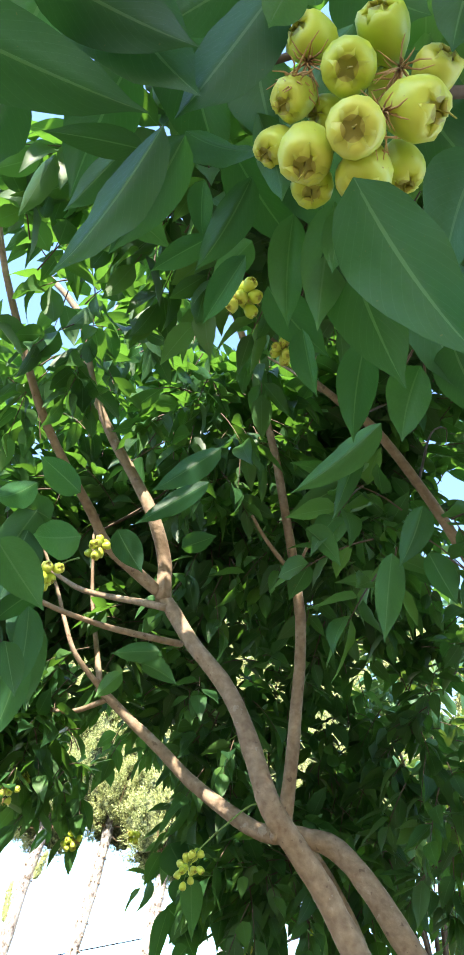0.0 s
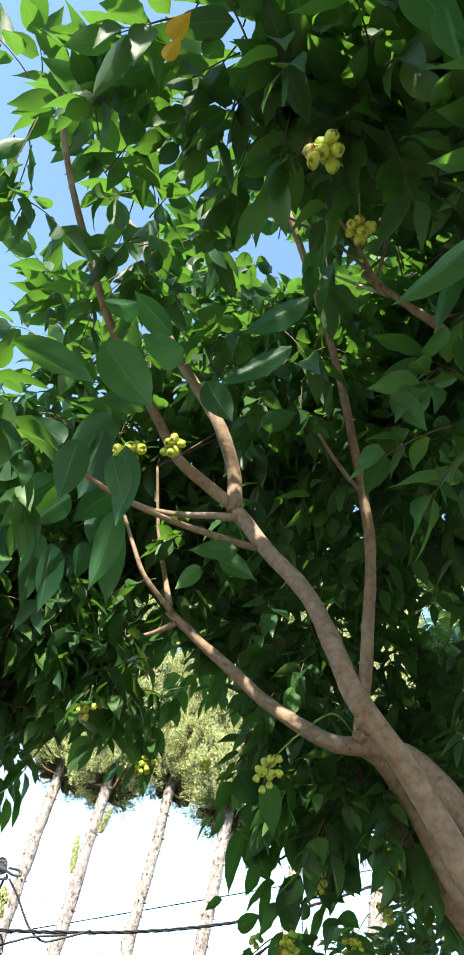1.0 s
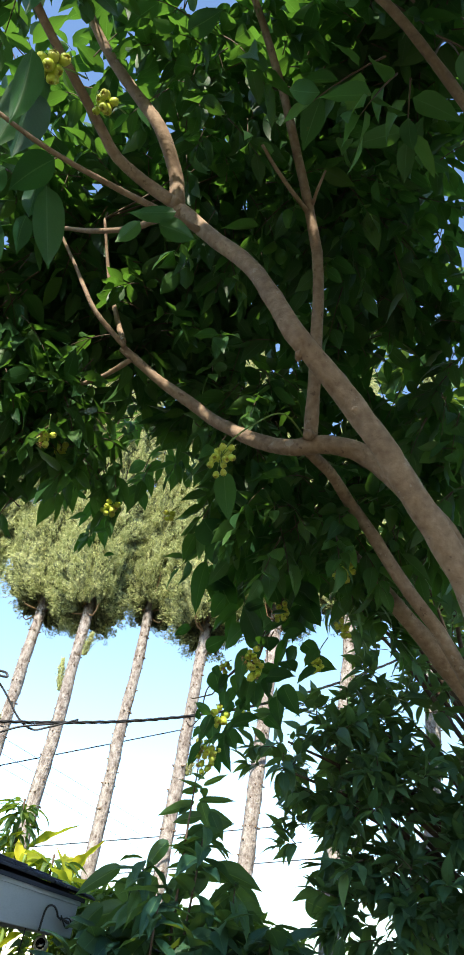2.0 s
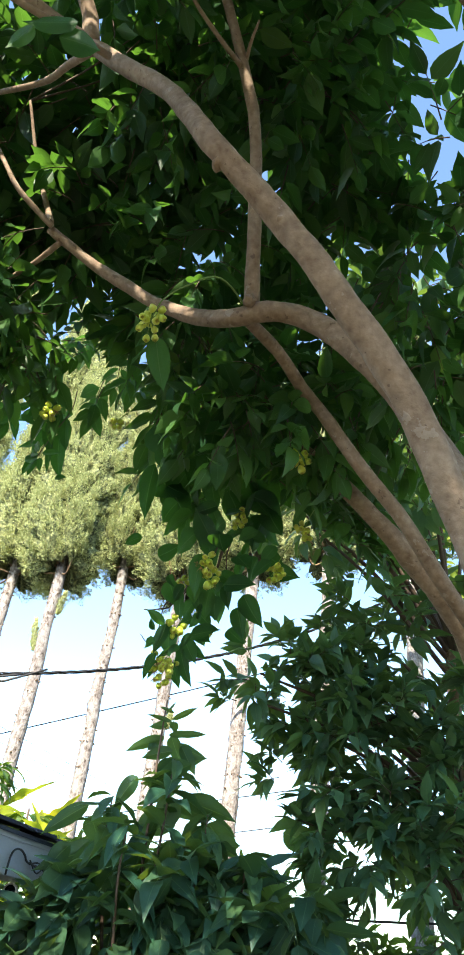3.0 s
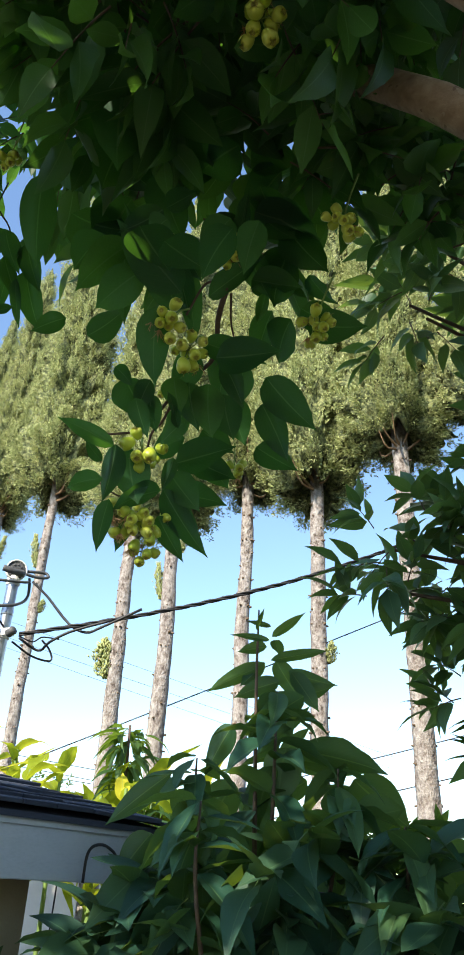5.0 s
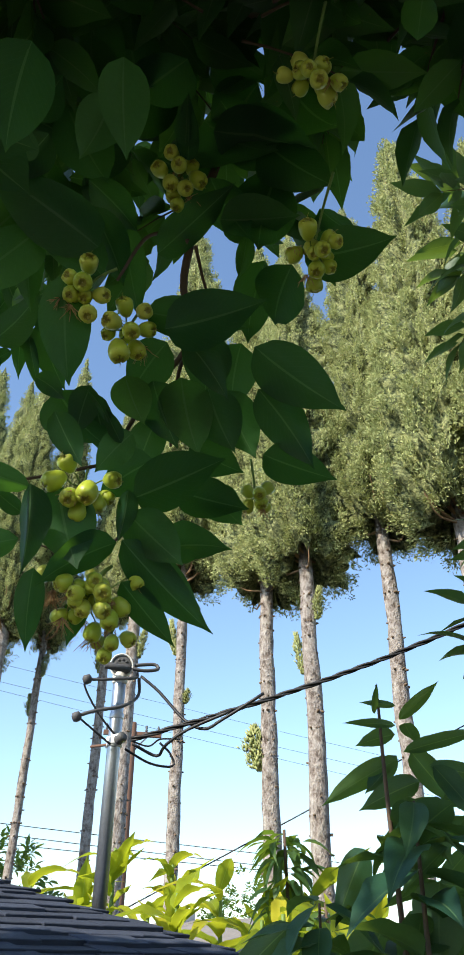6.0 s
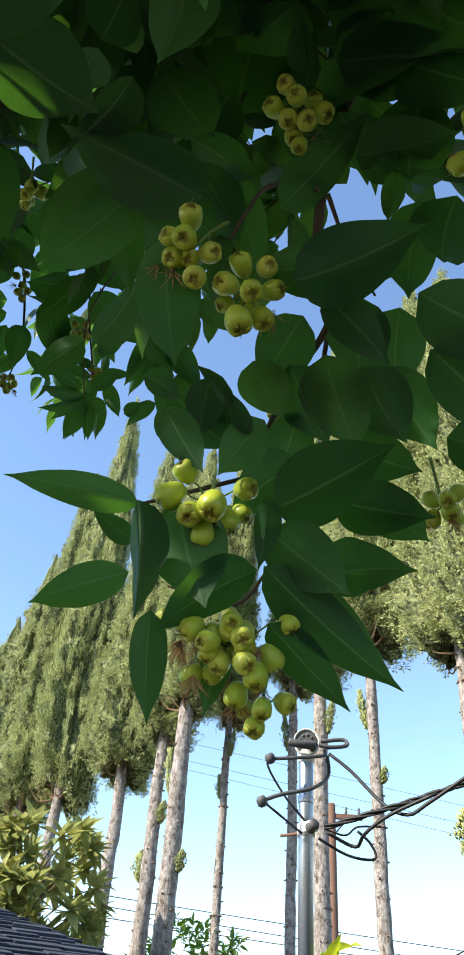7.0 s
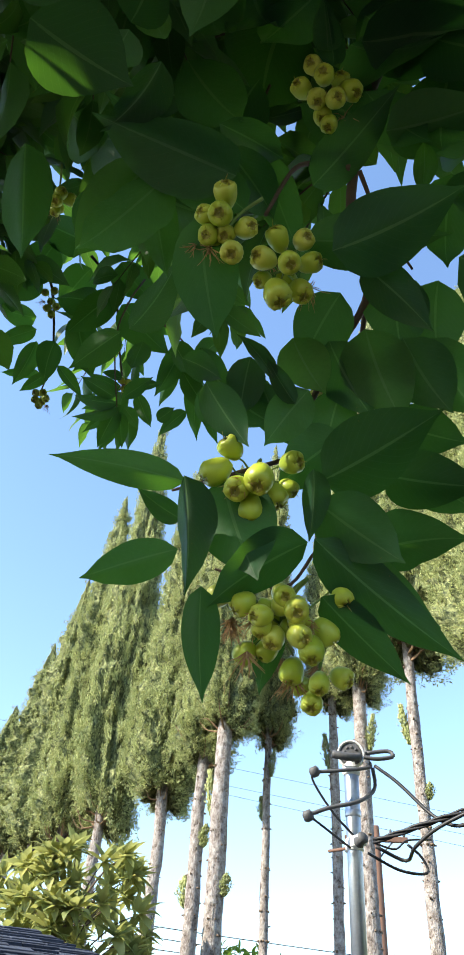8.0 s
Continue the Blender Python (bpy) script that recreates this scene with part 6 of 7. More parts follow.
cypress(-6.80, 10.02, 6.1, 9.9, 0.06, 8, ((5.2, 3.4, 2, 1.1),), 2, 0.7)
cypress(-7.37, 9.42, 5.65, 10.8, 0.05, 9, ((5.1, 0.2, 2, 0.8), (4.6, 3.3, 0, 0.8)), 1, 0.7)
cypress(-7.00, 8.52, 5.45, 9.6, 0.098, 10, ((4.4, 3.4, 2, 1.2), (3.6, 0.4, 1, 0.8)), 0, 0.8)
cypress(-7.66, 8.65, 5.2, 9.9, 0.082, 11, ((4.2, 0.3, 1, 0.9), (3.6, 3.4, 1, 1.2)), 1, 0.85)
cypress(-8.90, 8.80, 5.1, 11.0, 0.085, 12, (), 0, 1.05)
cypress(-10.15, 8.50, 5.0, 13.0, 0.085, 13, (), 2, 1.0, True)
cypress(-11.1, 8.35, 4.9, 11.5, 0.09, 14, (), 1, 1.1, True)
cypress(-12.0, 8.25, 4.9, 9.9, 0.09, 15, (), 3, 1.1)
cypress(-12.9, 8.15, 4.9, 8.8, 0.09, 16, (), 3, 1.1)
cypress(-13.9, 8.0, 4.9, 7.8, 0.09, 17, (), 3, 1.1)
cypress(0.4, 8.5, 5.3, 9.6, 0.08, 18, (), 3, 1.0)
cypress(1.3, 8.4, 5.3, 9.8, 0.08, 19, (), 3, 1.0)
cypress(2.2, 8.3, 5.3, 9.8, 0.08, 20, (), 3, 1.0)

# ---- shed ----
SHED = Matrix(((0.2, -0.98, 0, -1.45), (0.98, 0.2, 0, 6.58), (0, 0, 1, 0.03), (0, 0, 0, 1)))
EAVE, RIDGE_Y, RIDGE_Z = 1.87, 4.40, 2.87


def shed():
    t = thing("shed", (0, 0, 0), "low garden shed with dark shingle roof and grey painted fascia", "shed")
    t.matrix_basis = SHED
    bm = bmesh.new()
    box_into(bm, (-7.0, 0.42, -0.05), (-0.42, 0.54, 1.84))
    box_into(bm, (-0.54, 0.545, -0.05), (-0.42, 4.4, 1.84))
    box_into(bm, (-6.99, 0.545, -0.05), (-6.87, 4.4, 1.84))
    box_into(bm, (-6.865, 4.28, -0.05), (-0.545, 4.4, 1.84))
    part("wall", bm, M_WALL, t, "tan stucco wall", smooth=False)
    bm = box_into(bmesh.new(), (-7.0, 0.0, 1.60), (-0.002, 0.035, 1.845), 0.004)
    part("fascia", bm, M_FASCIA, t, "grey painted fascia board", smooth=False)
    bm = box_into(bmesh.new(), (-0.035, 0.037, 1.60), (0.0, 4.58, 1.845), 0.004)
    part("fascia", bm, M_FASCIA, t, "grey painted fascia board", smooth=False)
    bm = box_into(bmesh.new(), (-7.0, -0.012, 1.80), (0.01, -0.001, 1.85), 0.002)
    part("trim_board", bm, M_FASCIA, t, "narrow painted trim under the shingles", smooth=False)
    for k in range(12):
        bm = box_into(bmesh.new(), (-0.75 - 0.55 * k, 0.037, 1.72), (-0.71 - 0.55 * k, 0.415, 1.82), 0.003)
        part("rafter_tail", bm, M_FASCIA, t, smooth=False)
    # deck under the shingles, with its hip end and back slope
    bm = bmesh.new()
    a, b, c, d = (-7.0, -0.03, EAVE - 0.02), (0.03, -0.03, EAVE - 0.02), (-1.20, RIDGE_Y, RIDGE_Z - 0.02), (-7.0, RIDGE_Y, RIDGE_Z - 0.02)
    e, f = (0.03, 4.62, EAVE - 0.02), (-7.0, 4.62, EAVE - 0.02)
    top = [bm.verts.new(p) for p in (a, b, c, d, e, f)]
    low = [bm.verts.new((p[0], p[1], p[2] - 0.025)) for p in (a, b, c, d, e, f)]
    for q in ((0, 1, 2, 3), (1, 4, 2), (3, 2, 4, 5)):
        bm.faces.new([top[i] for i in q])
        bm.faces.new([low[i] for i in reversed(q)])
    bm.faces.new([top[i] for i in (0, 3, 5)])
    for i, j in ((0, 1), (1, 4), (4, 5), (5, 3), (3, 0)):
        bm.faces.new((top[i], low[i], low[j], top[j]))
    deck = part("roof", bm, M_SHINGLE, t, "dark blue-grey asphalt shingle roof", smooth=False)
    # shingles, laid in courses
    r = random.Random(5)
    rise = math.atan2(RIDGE_Z - EAVE, RIDGE_Y)
    slope = math.hypot(RIDGE_Z - EAVE, RIDGE_Y + 0.04)
    tabs = []
    for k in range(8):
        w = 0.17 + 0.022 * k
        bm = box_into(bmesh.new(), (0.002, -0.012 * (k % 3), 0), (w - 0.002, 0.20, 0.018 + 0.004 * (k % 2)), 0.003)
        for v in bm.verts:
            v.co.z += 0.006 * noise.noise(v.co * 9 + Vector((k, 0, 0)))
            v.co.y += 0.010 * noise.noise(Vector((v.co.x * 14, k, 0))) if v.co.y < 0.1 else 0
        me = bpy.data.meshes.new("shingle")
        bm.to_mesh(me)
        bm.free()
        me.materials.append(M_SHINGLE)
        tabs.append((w, me))
    course, row = 0.15, 0
    while row * course < slope - 0.12:
        yy = row * course
        x = -1.21 * yy / slope - r.uniform(0.0, 0.1)
        while x > -1.9 - 1.21 * yy / slope:
            w, me = r.choice(tabs)
            x -= w
            ob = new("shingle", me)
            ob.parent = deck
            ob.matrix_basis = Matrix.Translation((x, -0.05 + yy * math.cos(rise), EAVE + yy * math.sin(rise) + 0.004)) @ Matrix.Rotation(rise, 4, "X") @ Matrix.Rotation(-0.075 + r.uniform(-0.03, 0.025), 4, "X") @ Matrix.Rotation(r.uniform(-0.025, 0.025), 4, "Z")
        row += 1
    for k in range(8):
        bm = bmesh.new()
        box_into(bm, (-1.2 - 0.3 * k - 0.3, RIDGE_Y - 0.1, RIDGE_Z - 0.012), (-1.2 - 0.3 * k - 0.012, RIDGE_Y + 0.1, RIDGE_Z + 0.012), 0.003)
        for v in bm.verts:
            v.co.z -= abs(v.co.y - RIDGE_Y) * 0.22
        part("ridge_cap", bm, M_SHINGLE, deck, smooth=False)
    # folded caps lapped up the hip
    foot, head = Vector(b), Vector(c)
    along = (head - foot).normalized()
    across = along.cross(Vector((0, 0, 1))).normalized()
    up = across.cross(along)
    step = (head - foot).length / 18
    for k in range(18):
        bm = box_into(bmesh.new(), (-0.10, -0.05, 0.0), (0.10, step, 0.016), 0.003)
        m = Matrix((across, along, up)).transposed().to_4x4()
        for v in bm.verts:
            v.co.z += 0.030 - 0.16 * abs(v.co.x) - 0.07 * v.co.y + 0.004 * noise.noise(v.co * 15 + Vector((0, 0, k)))
            v.co = m @ v.co + foot + along * step * k
        part("hip_cap", bm, M_SHINGLE, deck, smooth=False)
    return t


shed()


def shed_at(x, y, z):
    return SHED @ Vector((x, y, z))


def cable(name, points, r, label, n=24, group="", sides=6, parent=None, material=None):
    bm = tube(points, r, r, n, sides)
    if parent:
        return part(name, bm, material or M_CABLE, parent, label)
    return tagged(part(name, bm, material or M_CABLE), label, "cable", group)


cable("fascia_cable", [shed_at(-0.5, -0.012, 1.60), shed_at(-0.5, -0.018, 1.70), shed_at(-0.47, -0.02, 1.745), shed_at(-0.4, -0.02, 1.755), shed_at(-0.33, -0.018, 1.73), shed_at(-0.28, -0.015, 1.70), shed_at(-0.12, -0.015, 1.69)], 0.007, "black cable looped over the shed's fascia")
for k in range(3):
    cable("cable_loop", [shed_at(-0.26, -0.02, 1.69 + 0.012 * k), shed_at(-0.16, -0.03, 1.71 - 0.03 * k), shed_at(-0.06, -0.03, 1.67 + 0.02 * k), shed_at(0.02, -0.02, 1.70)], 0.005, "coiled black cable on the fascia's end", 14)
cable("hedge_cable", [shed_at(-0.1, -0.02, 1.695), shed_at(0.4, -0.35, 1.66), (-0.6, 6.9, 1.63), (0.6, 6.9, 1.66), (2.5, 6.8, 1.8)], 0.008, "black cable strung from the shed along the hedge", 30)
cable("wall_cable", [shed_at(-0.62, 0.02, 1.6), shed_at(-0.62, 0.03, 1.3), shed_at(-0.63, 0.03, 0.9)], 0.004, "thin dark cable hanging from the eave", 10)
cable("wall_cable", [shed_at(-1.12, 0.02, 1.6), shed_at(-1.13, 0.03, 1.3), shed_at(-1.12, 0.03, 0.9)], 0.006, "thin dark cable hanging from the eave", 10)


def security_camera():
    c = thing("security_camera", shed_at(-0.10, 0.16, 1.60), "small white security camera under the eave", "camera")
    m = Matrix.Rotation(radians(84), 4, "X") @ Matrix.Rotation(radians(10), 4, "Y")
    part("body", lathe_into(bmesh.new(), [(0.034, -0.06), (0.045, -0.05), (0.05, 0.0), (0.047, 0.045), (0.036, 0.05)], 18, Matrix.Translation((0, 0, -0.065)) @ m), M_CAPWHITE, c)
    part("lens", lathe_into(bmesh.new(), [(0.033, 0.045), (0.033, 0.053), (0.02, 0.056)], 18, Matrix.Translation((0, 0, -0.065)) @ m), M_LENS, c, "round black lens")
    part("bracket", tube([(0, 0, 0.0), (0, 0.01, -0.03), (0, 0.02, -0.05)], 0.012, 0.014, 6, 8), M_CAPWHITE, c)


security_camera()

# ---- service mast ----
MX, MY = -2.79, 6.68


def service_mast():
    t = thing("service_mast", (MX, MY, 2.0), "galvanised electric service mast rising through the shed roof", "mast")
    z = lambda h: h - 2.0
    part("pipe", lathe_into(bmesh.new(), [(0.038, z(1.75)), (0.038, z(3.40)), (0.035, z(3.41))], 20), M_PIPE, t, "galvanised steel pipe")
    part("coupling", lathe_into(bmesh.new(), [(0.039, z(3.16)), (0.0415, z(3.165)), (0.0415, z(3.19)), (0.039, z(3.195))], 20), M_PIPE, t)
    part("roof_flashing", lathe_into(bmesh.new(), [(0.13, z(1.98)), (0.06, z(2.05)), (0.045, z(2.16)), (0.036, z(2.17))], 20), M_PIPE, t)
    # weatherhead: a hood over a round plate with cable holes, turned to the side
    side = Vector((0.72, -0.69, -0.1)).normalized()
    rot = side.to_track_quat("Z", "Y").to_matrix().to_4x4()
    hood = lathe_into(bmesh.new(), [(0.02, -0.075), (0.05, -0.062), (0.068, -0.03), (0.072, 0.0), (0.072, 0.03), (0.066, 0.034), (0.064, 0.02)], 22, Matrix.Translation((0.015, -0.01, z(3.475))) @ rot)
    lathe_into(hood, [(0.039, z(3.37)), (0.046, z(3.38)), (0.046, z(3.43)), (0.039, z(3.46))], 18)
    cap = part("weatherhead", hood, M_CAPWHITE, t, "pale rounded weatherhead hood")
    plate = lathe_into(bmesh.new(), [(0.06, 0.018), (0.06, 0.024), (0.05, 0.026), (0.02, 0.028)], 22, Matrix.Translation((0.015, -0.01, z(3.475))) @ rot)
    for k in range(9):
        a = 2 * PI * k / 9
        o = Vector((math.cos(a) * 0.036, math.sin(a) * 0.036, 0.024))
        m = Matrix.Translation((0.015, -0.01, z(3.475))) @ rot
        tube_into(plate, [m @ o, m @ (o + Vector((0, 0, 0.008)))], [0.009, 0.007], 6)
    part("cable_plate", plate, M_TAPE, cap, "grey ribbed plate with cable holes")
    # clamp with its wire holder
    cl = lathe_into(bmesh.new(), [(0.039, z(3.0)), (0.046, z(3.003)), (0.046, z(3.055)), (0.039, z(3.058))], 20)
    box_into(cl, (0.03, -0.06, z(3.005)), (0.11, -0.012, z(3.055)), 0.006)
    box_into(cl, (-0.1, 0.02, z(3.015)), (-0.03, 0.045, z(3.04)), 0.004)
    clamp = part("clamp", cl, M_CAPWHITE, t, "pale metal clamp round the pipe")
    part("insulator", lathe_into(bmesh.new(), [(0.022, -0.03), (0.03, -0.02), (0.022, 0.0), (0.03, 0.02), (0.022, 0.03)], 14, Matrix.Translation((0.12, -0.065, z(3.02))) @ Matrix.Rotation(1.1, 4, "Y")), M_TAPE, clamp, "grey insulator spool")
    part("bolt", tube([(-0.2, 0.0, z(3.035)), (-0.1, 0.01, z(3.03)), (-0.02, 0.02, z(3.028))], 0.008, 0.008, 6, 6), M_POLEWOOD, clamp, "rusty bolt end")
    # drip loops and splices
    rt = Vector((0.53, 0.85, 0))          # to the viewer's right
    fw = Vector((-0.85, 0.53, 0))

    def at(r, h, d=0.0):
        return tuple(rt * r + fw * d + Vector((0, 0, h)))

    def wire(pts, r, label="black service cable", material=None, n=20):
        return part("service_cable", tube(pts, r, r, n, 7), material or M_CABLE, t, label)

    wire([at(0.05, z(3.46), -0.05), at(0.13, z(3.45), -0.06), at(0.22, z(3.475), -0.04), at(0.2, z(3.51), -0.02), at(0.08, z(3.49), -0.02)], 0.011, "grey looped cable at the hood", M_TAPE)
    wire([at(0.04, z(3.45), -0.06), at(-0.04, z(3.44), -0.09), at(-0.11, z(3.45), -0.08)], 0.022, "taped cable end", M_TAPE, 10)
    wire([at(0.1, z(3.44), -0.02), at(0.08, z(3.40), -0.06), at(-0.08, z(3.36), -0.1), at(-0.2, z(3.345), -0.1)], 0.0095, "grey drip loop", M_TAPE)
    wire([at(-0.19, z(3.345), -0.1), at(-0.22, z(3.31), -0.09), at(-0.12, z(3.17), -0.06), at(0.0, z(3.05), -0.05)], 0.006)
    wire([at(0.12, z(3.43), 0.02), at(0.13, z(3.33), 0.05), at(0.02, z(3.22), -0.08), at(-0.14, z(3.17), -0.1), at(-0.24, z(3.13), -0.1)], 0.0105, "grey drip loop", M_TAPE)
    wire([at(-0.23, z(3.12), -0.1), at(-0.16, z(3.08), -0.08), at(-0.03, z(3.0), -0.06)], 0.006)
    wire([at(0.12, z(3.42), -0.04), (0.20, 0.14, z(3.32)), (0.36, 0.2, z(3.14)), (0.50, 0.22, z(3.07)), (0.62, 0.24, z(3.11)), (0.84, 0.33, z(3.235))], 0.009)
    wire([at(0.1, z(3.02), -0.04), at(0.25, z(2.97), -0.02), (0.28, 0.14, z(3.0)), (0.42, 0.17, z(3.07)), (0.66, 0.26, z(3.152))], 0.009)
    wire([at(0.06, z(2.99), -0.03), at(0.22, z(2.93), 0.0), at(0.36, z(2.93), 0.02), at(0.34, z(3.0), 0.02), at(0.27, z(3.05), 0.0)], 0.007)
    wire([at(0.1, z(3.04), -0.02), at(0.2, z(3.02), -0.02), at(0.27, z(3.07), 0.0), at(0.4, z(3.09), 0.03)], 0.005)
    for r0, h0 in ((-0.21, 3.345), (-0.245, 3.125)):
        part("splice", lathe_into(bmesh.new(), [(0.012, -0.028), (0.026, -0.018), (0.028, 0.01), (0.018, 0.026)], 12, Matrix.Translation(at(r0, z(h0), -0.1)) @ Matrix.Rotation(0.5, 4, "X")), M_TAPE, t, "dark taped splice")


service_mast()


def service_drop():
    """A twisted bundle that sags from the mast to a pole out of sight."""
    a, b = Vector((MX + 0.12, MY + 0.02, 3.03)), Vector((2.8, 10.0, 6.5))
    bm = bmesh.new()
    n = 160
    line = [a.lerp(b, i / n) + Vector((0, 0, -0.62 * math.sin(math.pi * i / n) * (1 - 0.3 * i / n))) for i in range(n + 1)]
    for k in range(3):
        tube_into(bm, [p + Vector((0, math.cos(i * 0.75 + k * 2.1), math.sin(i * 0.75 + k * 2.1))) * 0.009 for i, p in enumerate(line)], [0.0075 if k else 0.006] * (n + 1), 5)
    tagged(part("service_drop_cable", bm, M_CABLE), "twisted black service cable sagging from the mast", "cable", "overhead cables")


service_drop()


def far_cable(a, b, sag, r):
    a, b = Vector(a), Vector(b)
    pts = [a.lerp(b, i / 24) + Vector((0, 0, -sag * math.sin(PI * i / 24))) for i in range(25)]
    tagged(part("overhead_cable", tube_into(bmesh.new(), pts, [r] * 25, 5), M_CABLE), "thin black overhead cable against the sky", "cable", "overhead cables")


far_cable((-13.146, 9.124, 0.018), (4.953, 15.907, 8.372), 0.10, 0.009)
far_cable((-9.435, 17.160, 2.492), (9.146, 21.325, 7.481), 0.10, 0.012)
far_cable((-8.98, 17.295, 2.050), (7.120, 21.090, 6.068), 0.10, 0.012)
far_cable((-27.924, 7.208, 6.671), (-14.604, 28.354, 5.139), 0.10, 0.012)
far_cable((-27.914, 7.325, 6.447), (-14.662, 28.325, 4.778), 0.10, 0.012)
far_cable((-27.918, 7.462, 6.026), (-14.695, 28.267, 4.678), 0.10, 0.012)
far_cable((-30.582, 6.475, 13.353), (-6.458, 35.840, 6.849), 0.10, 0.006)
far_cable((-30.678, 6.746, 12.725), (-6.640, 35.763, 6.413), 0.10, 0.006)
far_cable((-30.673, 6.860, 12.582), (-6.799, 35.747, 5.944), 0.10, 0.006)


def utility_pole():
    t = thing("utility_pole", (-17.6, 20.9, 0.0), "brown wooden utility pole with a crossarm, far off", "pole")
    part("pole", lathe_into(bmesh.new(), [(0.17, -0.1), (0.15, 4.0), (0.12, 8.75), (0.10, 8.8)], 12), M_POLEWOOD, t)
    d = Vector((0.62, 0.78, 0))
    bm = bmesh.new()
    box_into(bm, (-0.95, -0.06, 8.35), (0.95, 0.06, 8.5), 0.01, Matrix.Rotation(math.atan2(d.y, d.x), 4, "Z"))
    arm = part("crossarm", bm, M_POLEWOOD, t, smooth=False)
    for k in (-0.85, -0.4, 0.45, 0.85):
        part("insulator", lathe_into(bmesh.new(), [(0.03, 8.5), (0.05, 8.56), (0.03, 8.6), (0.045, 8.66), (0.02, 8.72)], 10, Matrix.Translation(d * k)), M_TAPE, arm)
    part("brace", tube([d * 0.5 + Vector((0, 0, 8.36)), d * 0.25 + Vector((0, 0, 8.1)), Vector((0, 0, 7.8))], 0.025, 0.025, 6, 5), M_TAPE, t)


utility_pole()

# ---- shrub in front of the shed ----


def shrub():
    t = thing("young_rose_apple_shrub", (-0.65, 5.95, 0.0), "leafy shrub with large drooping green leaves and upright shoots", "shrub")
    r = random.Random(21)
    bulk, tw = Bulk(PLAIN), bmesh.new()
    shoots = [((-0.67, 5.92), 2.74, 0.02), ((-0.55, 5.85), 2.35, 0.1), ((-0.9, 5.85), 2.1, -0.1), ((-0.3, 5.85), 2.05, 0.2), ((-1.1, 5.9), 1.7, -0.15), ((-0.05, 5.8), 1.85, 0.25), ((-0.7, 5.5), 1.9, 0.0), ((-1.3, 5.7), 1.45, -0.2)]
    for k, ((x, y), top, lean) in enumerate(shoots):
        pts = spline([(-0.65 + 0.25 * lean, 5.95, -0.05), ((x - 0.65) / 2, (y + 5.95) / 2, top * 0.5), (x - lean * 0.1, y, top * 0.85), (x, y, top)], 14)
        st = part("stem", tube_into(bmesh.new(), pts, [0.015 - 0.0008 * i for i in range(15)], 7, 0.08, k), M_TWIG)
        under(st, t)
        for i in range(5, 8 if k == 0 else 15):
            p = pts[i]
            s = 0.32 - 0.009 * (i - 5)
            for q in ((0, 1, 2) if i > 8 else (0, 1)):
                a = i * 1.57 + q * (PI if i <= 8 else 2.1) + r.uniform(-0.9, 0.9)
                out = Vector((math.cos(a), math.sin(a), r.uniform(-0.5, 0.8)))
                f = Vector((0, 0, 1)) + out * 0.2 + rand_dir(r) * 0.3
                L = s * r.uniform(0.85, 1.2)
                ob_tip = p + out.normalized() * L + Vector((0, 0, -r.uniform(0.1, 0.45) * L))
                if i >= 8:
                    ob = single_leaf("leaf", r.choice((0, 1, 1, 3)), p + out * 0.015, ob_tip, L * r.uniform(0.31, 0.4), f, t, M_SHRUB)
                else:
                    bulk.add(r.randrange(8), leaf_matrix(p, ob_tip - p, f, L))
    for k in range(120):
        d = rand_dir(r)
        p = Vector((-0.6 + d.x * 0.8, 5.98 + d.y * 0.4, 1.05 + d.z * 0.62))
        way = (Vector((d.x, d.y - 0.3, 0.1)) + rand_dir(r) * 0.5).normalized()
        spray(bulk, tw, r, p, way, r.uniform(0.14, 0.26), 5, 0.29, 0.9)
    for k in range(60):
        p = Vector((r.uniform(-1.75, -1.0), r.uniform(5.4, 5.9), r.uniform(0.5, 1.2)))
        spray(bulk, tw, r, p, (Vector((r.uniform(-0.6, 0.5), -0.6, 0.2)) + rand_dir(r) * 0.5).normalized(), r.uniform(0.14, 0.24), 5, 0.27, 0.8)
    for k in range(70):
        p = Vector((r.uniform(-0.5, 0.35), r.uniform(5.7, 6.2), r.uniform(0.9, 1.75)))
        spray(bulk, tw, r, p, (Vector((r.uniform(-0.5, 0.6), -0.5, 0.2)) + rand_dir(r) * 0.5).normalized(), r.uniform(0.14, 0.24), 5, 0.27, 0.8)
    under(part_mesh("foliage", bulk.mesh("foliage"), M_SHRUBF), t)["kind"] = "stuff"
    under(part("fine_branching", tw, M_GREENSTEM), t)["kind"] = "stuff"
    def big(base, tip, width, face, kind=0):
        single_leaf("leaf", kind, base, tip, width, face, t, M_SHRUB)
    big((-0.666, 6.003, 2.512), (-0.897, 5.871, 2.393), 0.078, (-0.60, 0.67, 0.44), 0)
    big((-0.674, 6.020, 2.528), (-0.772, 5.960, 2.397), 0.070, (-0.68, 0.71, 0.18), 7)
    big((-0.646, 6.018, 2.536), (-0.395, 6.093, 2.586), 0.057, (-0.33, 0.64, 0.69), 5)
    big((-0.569, 6.036, 2.485), (-0.412, 6.220, 2.444), 0.068, (-0.75, 0.66, 0.10), 0)
    big((-0.630, 6.037, 2.538), (-0.563, 6.179, 2.376), 0.095, (-0.27, 0.78, 0.57), 0)
    big((-0.618, 5.954, 2.622), (-0.456, 5.952, 2.707), 0.046, (-0.33, 0.70, 0.64), 6)
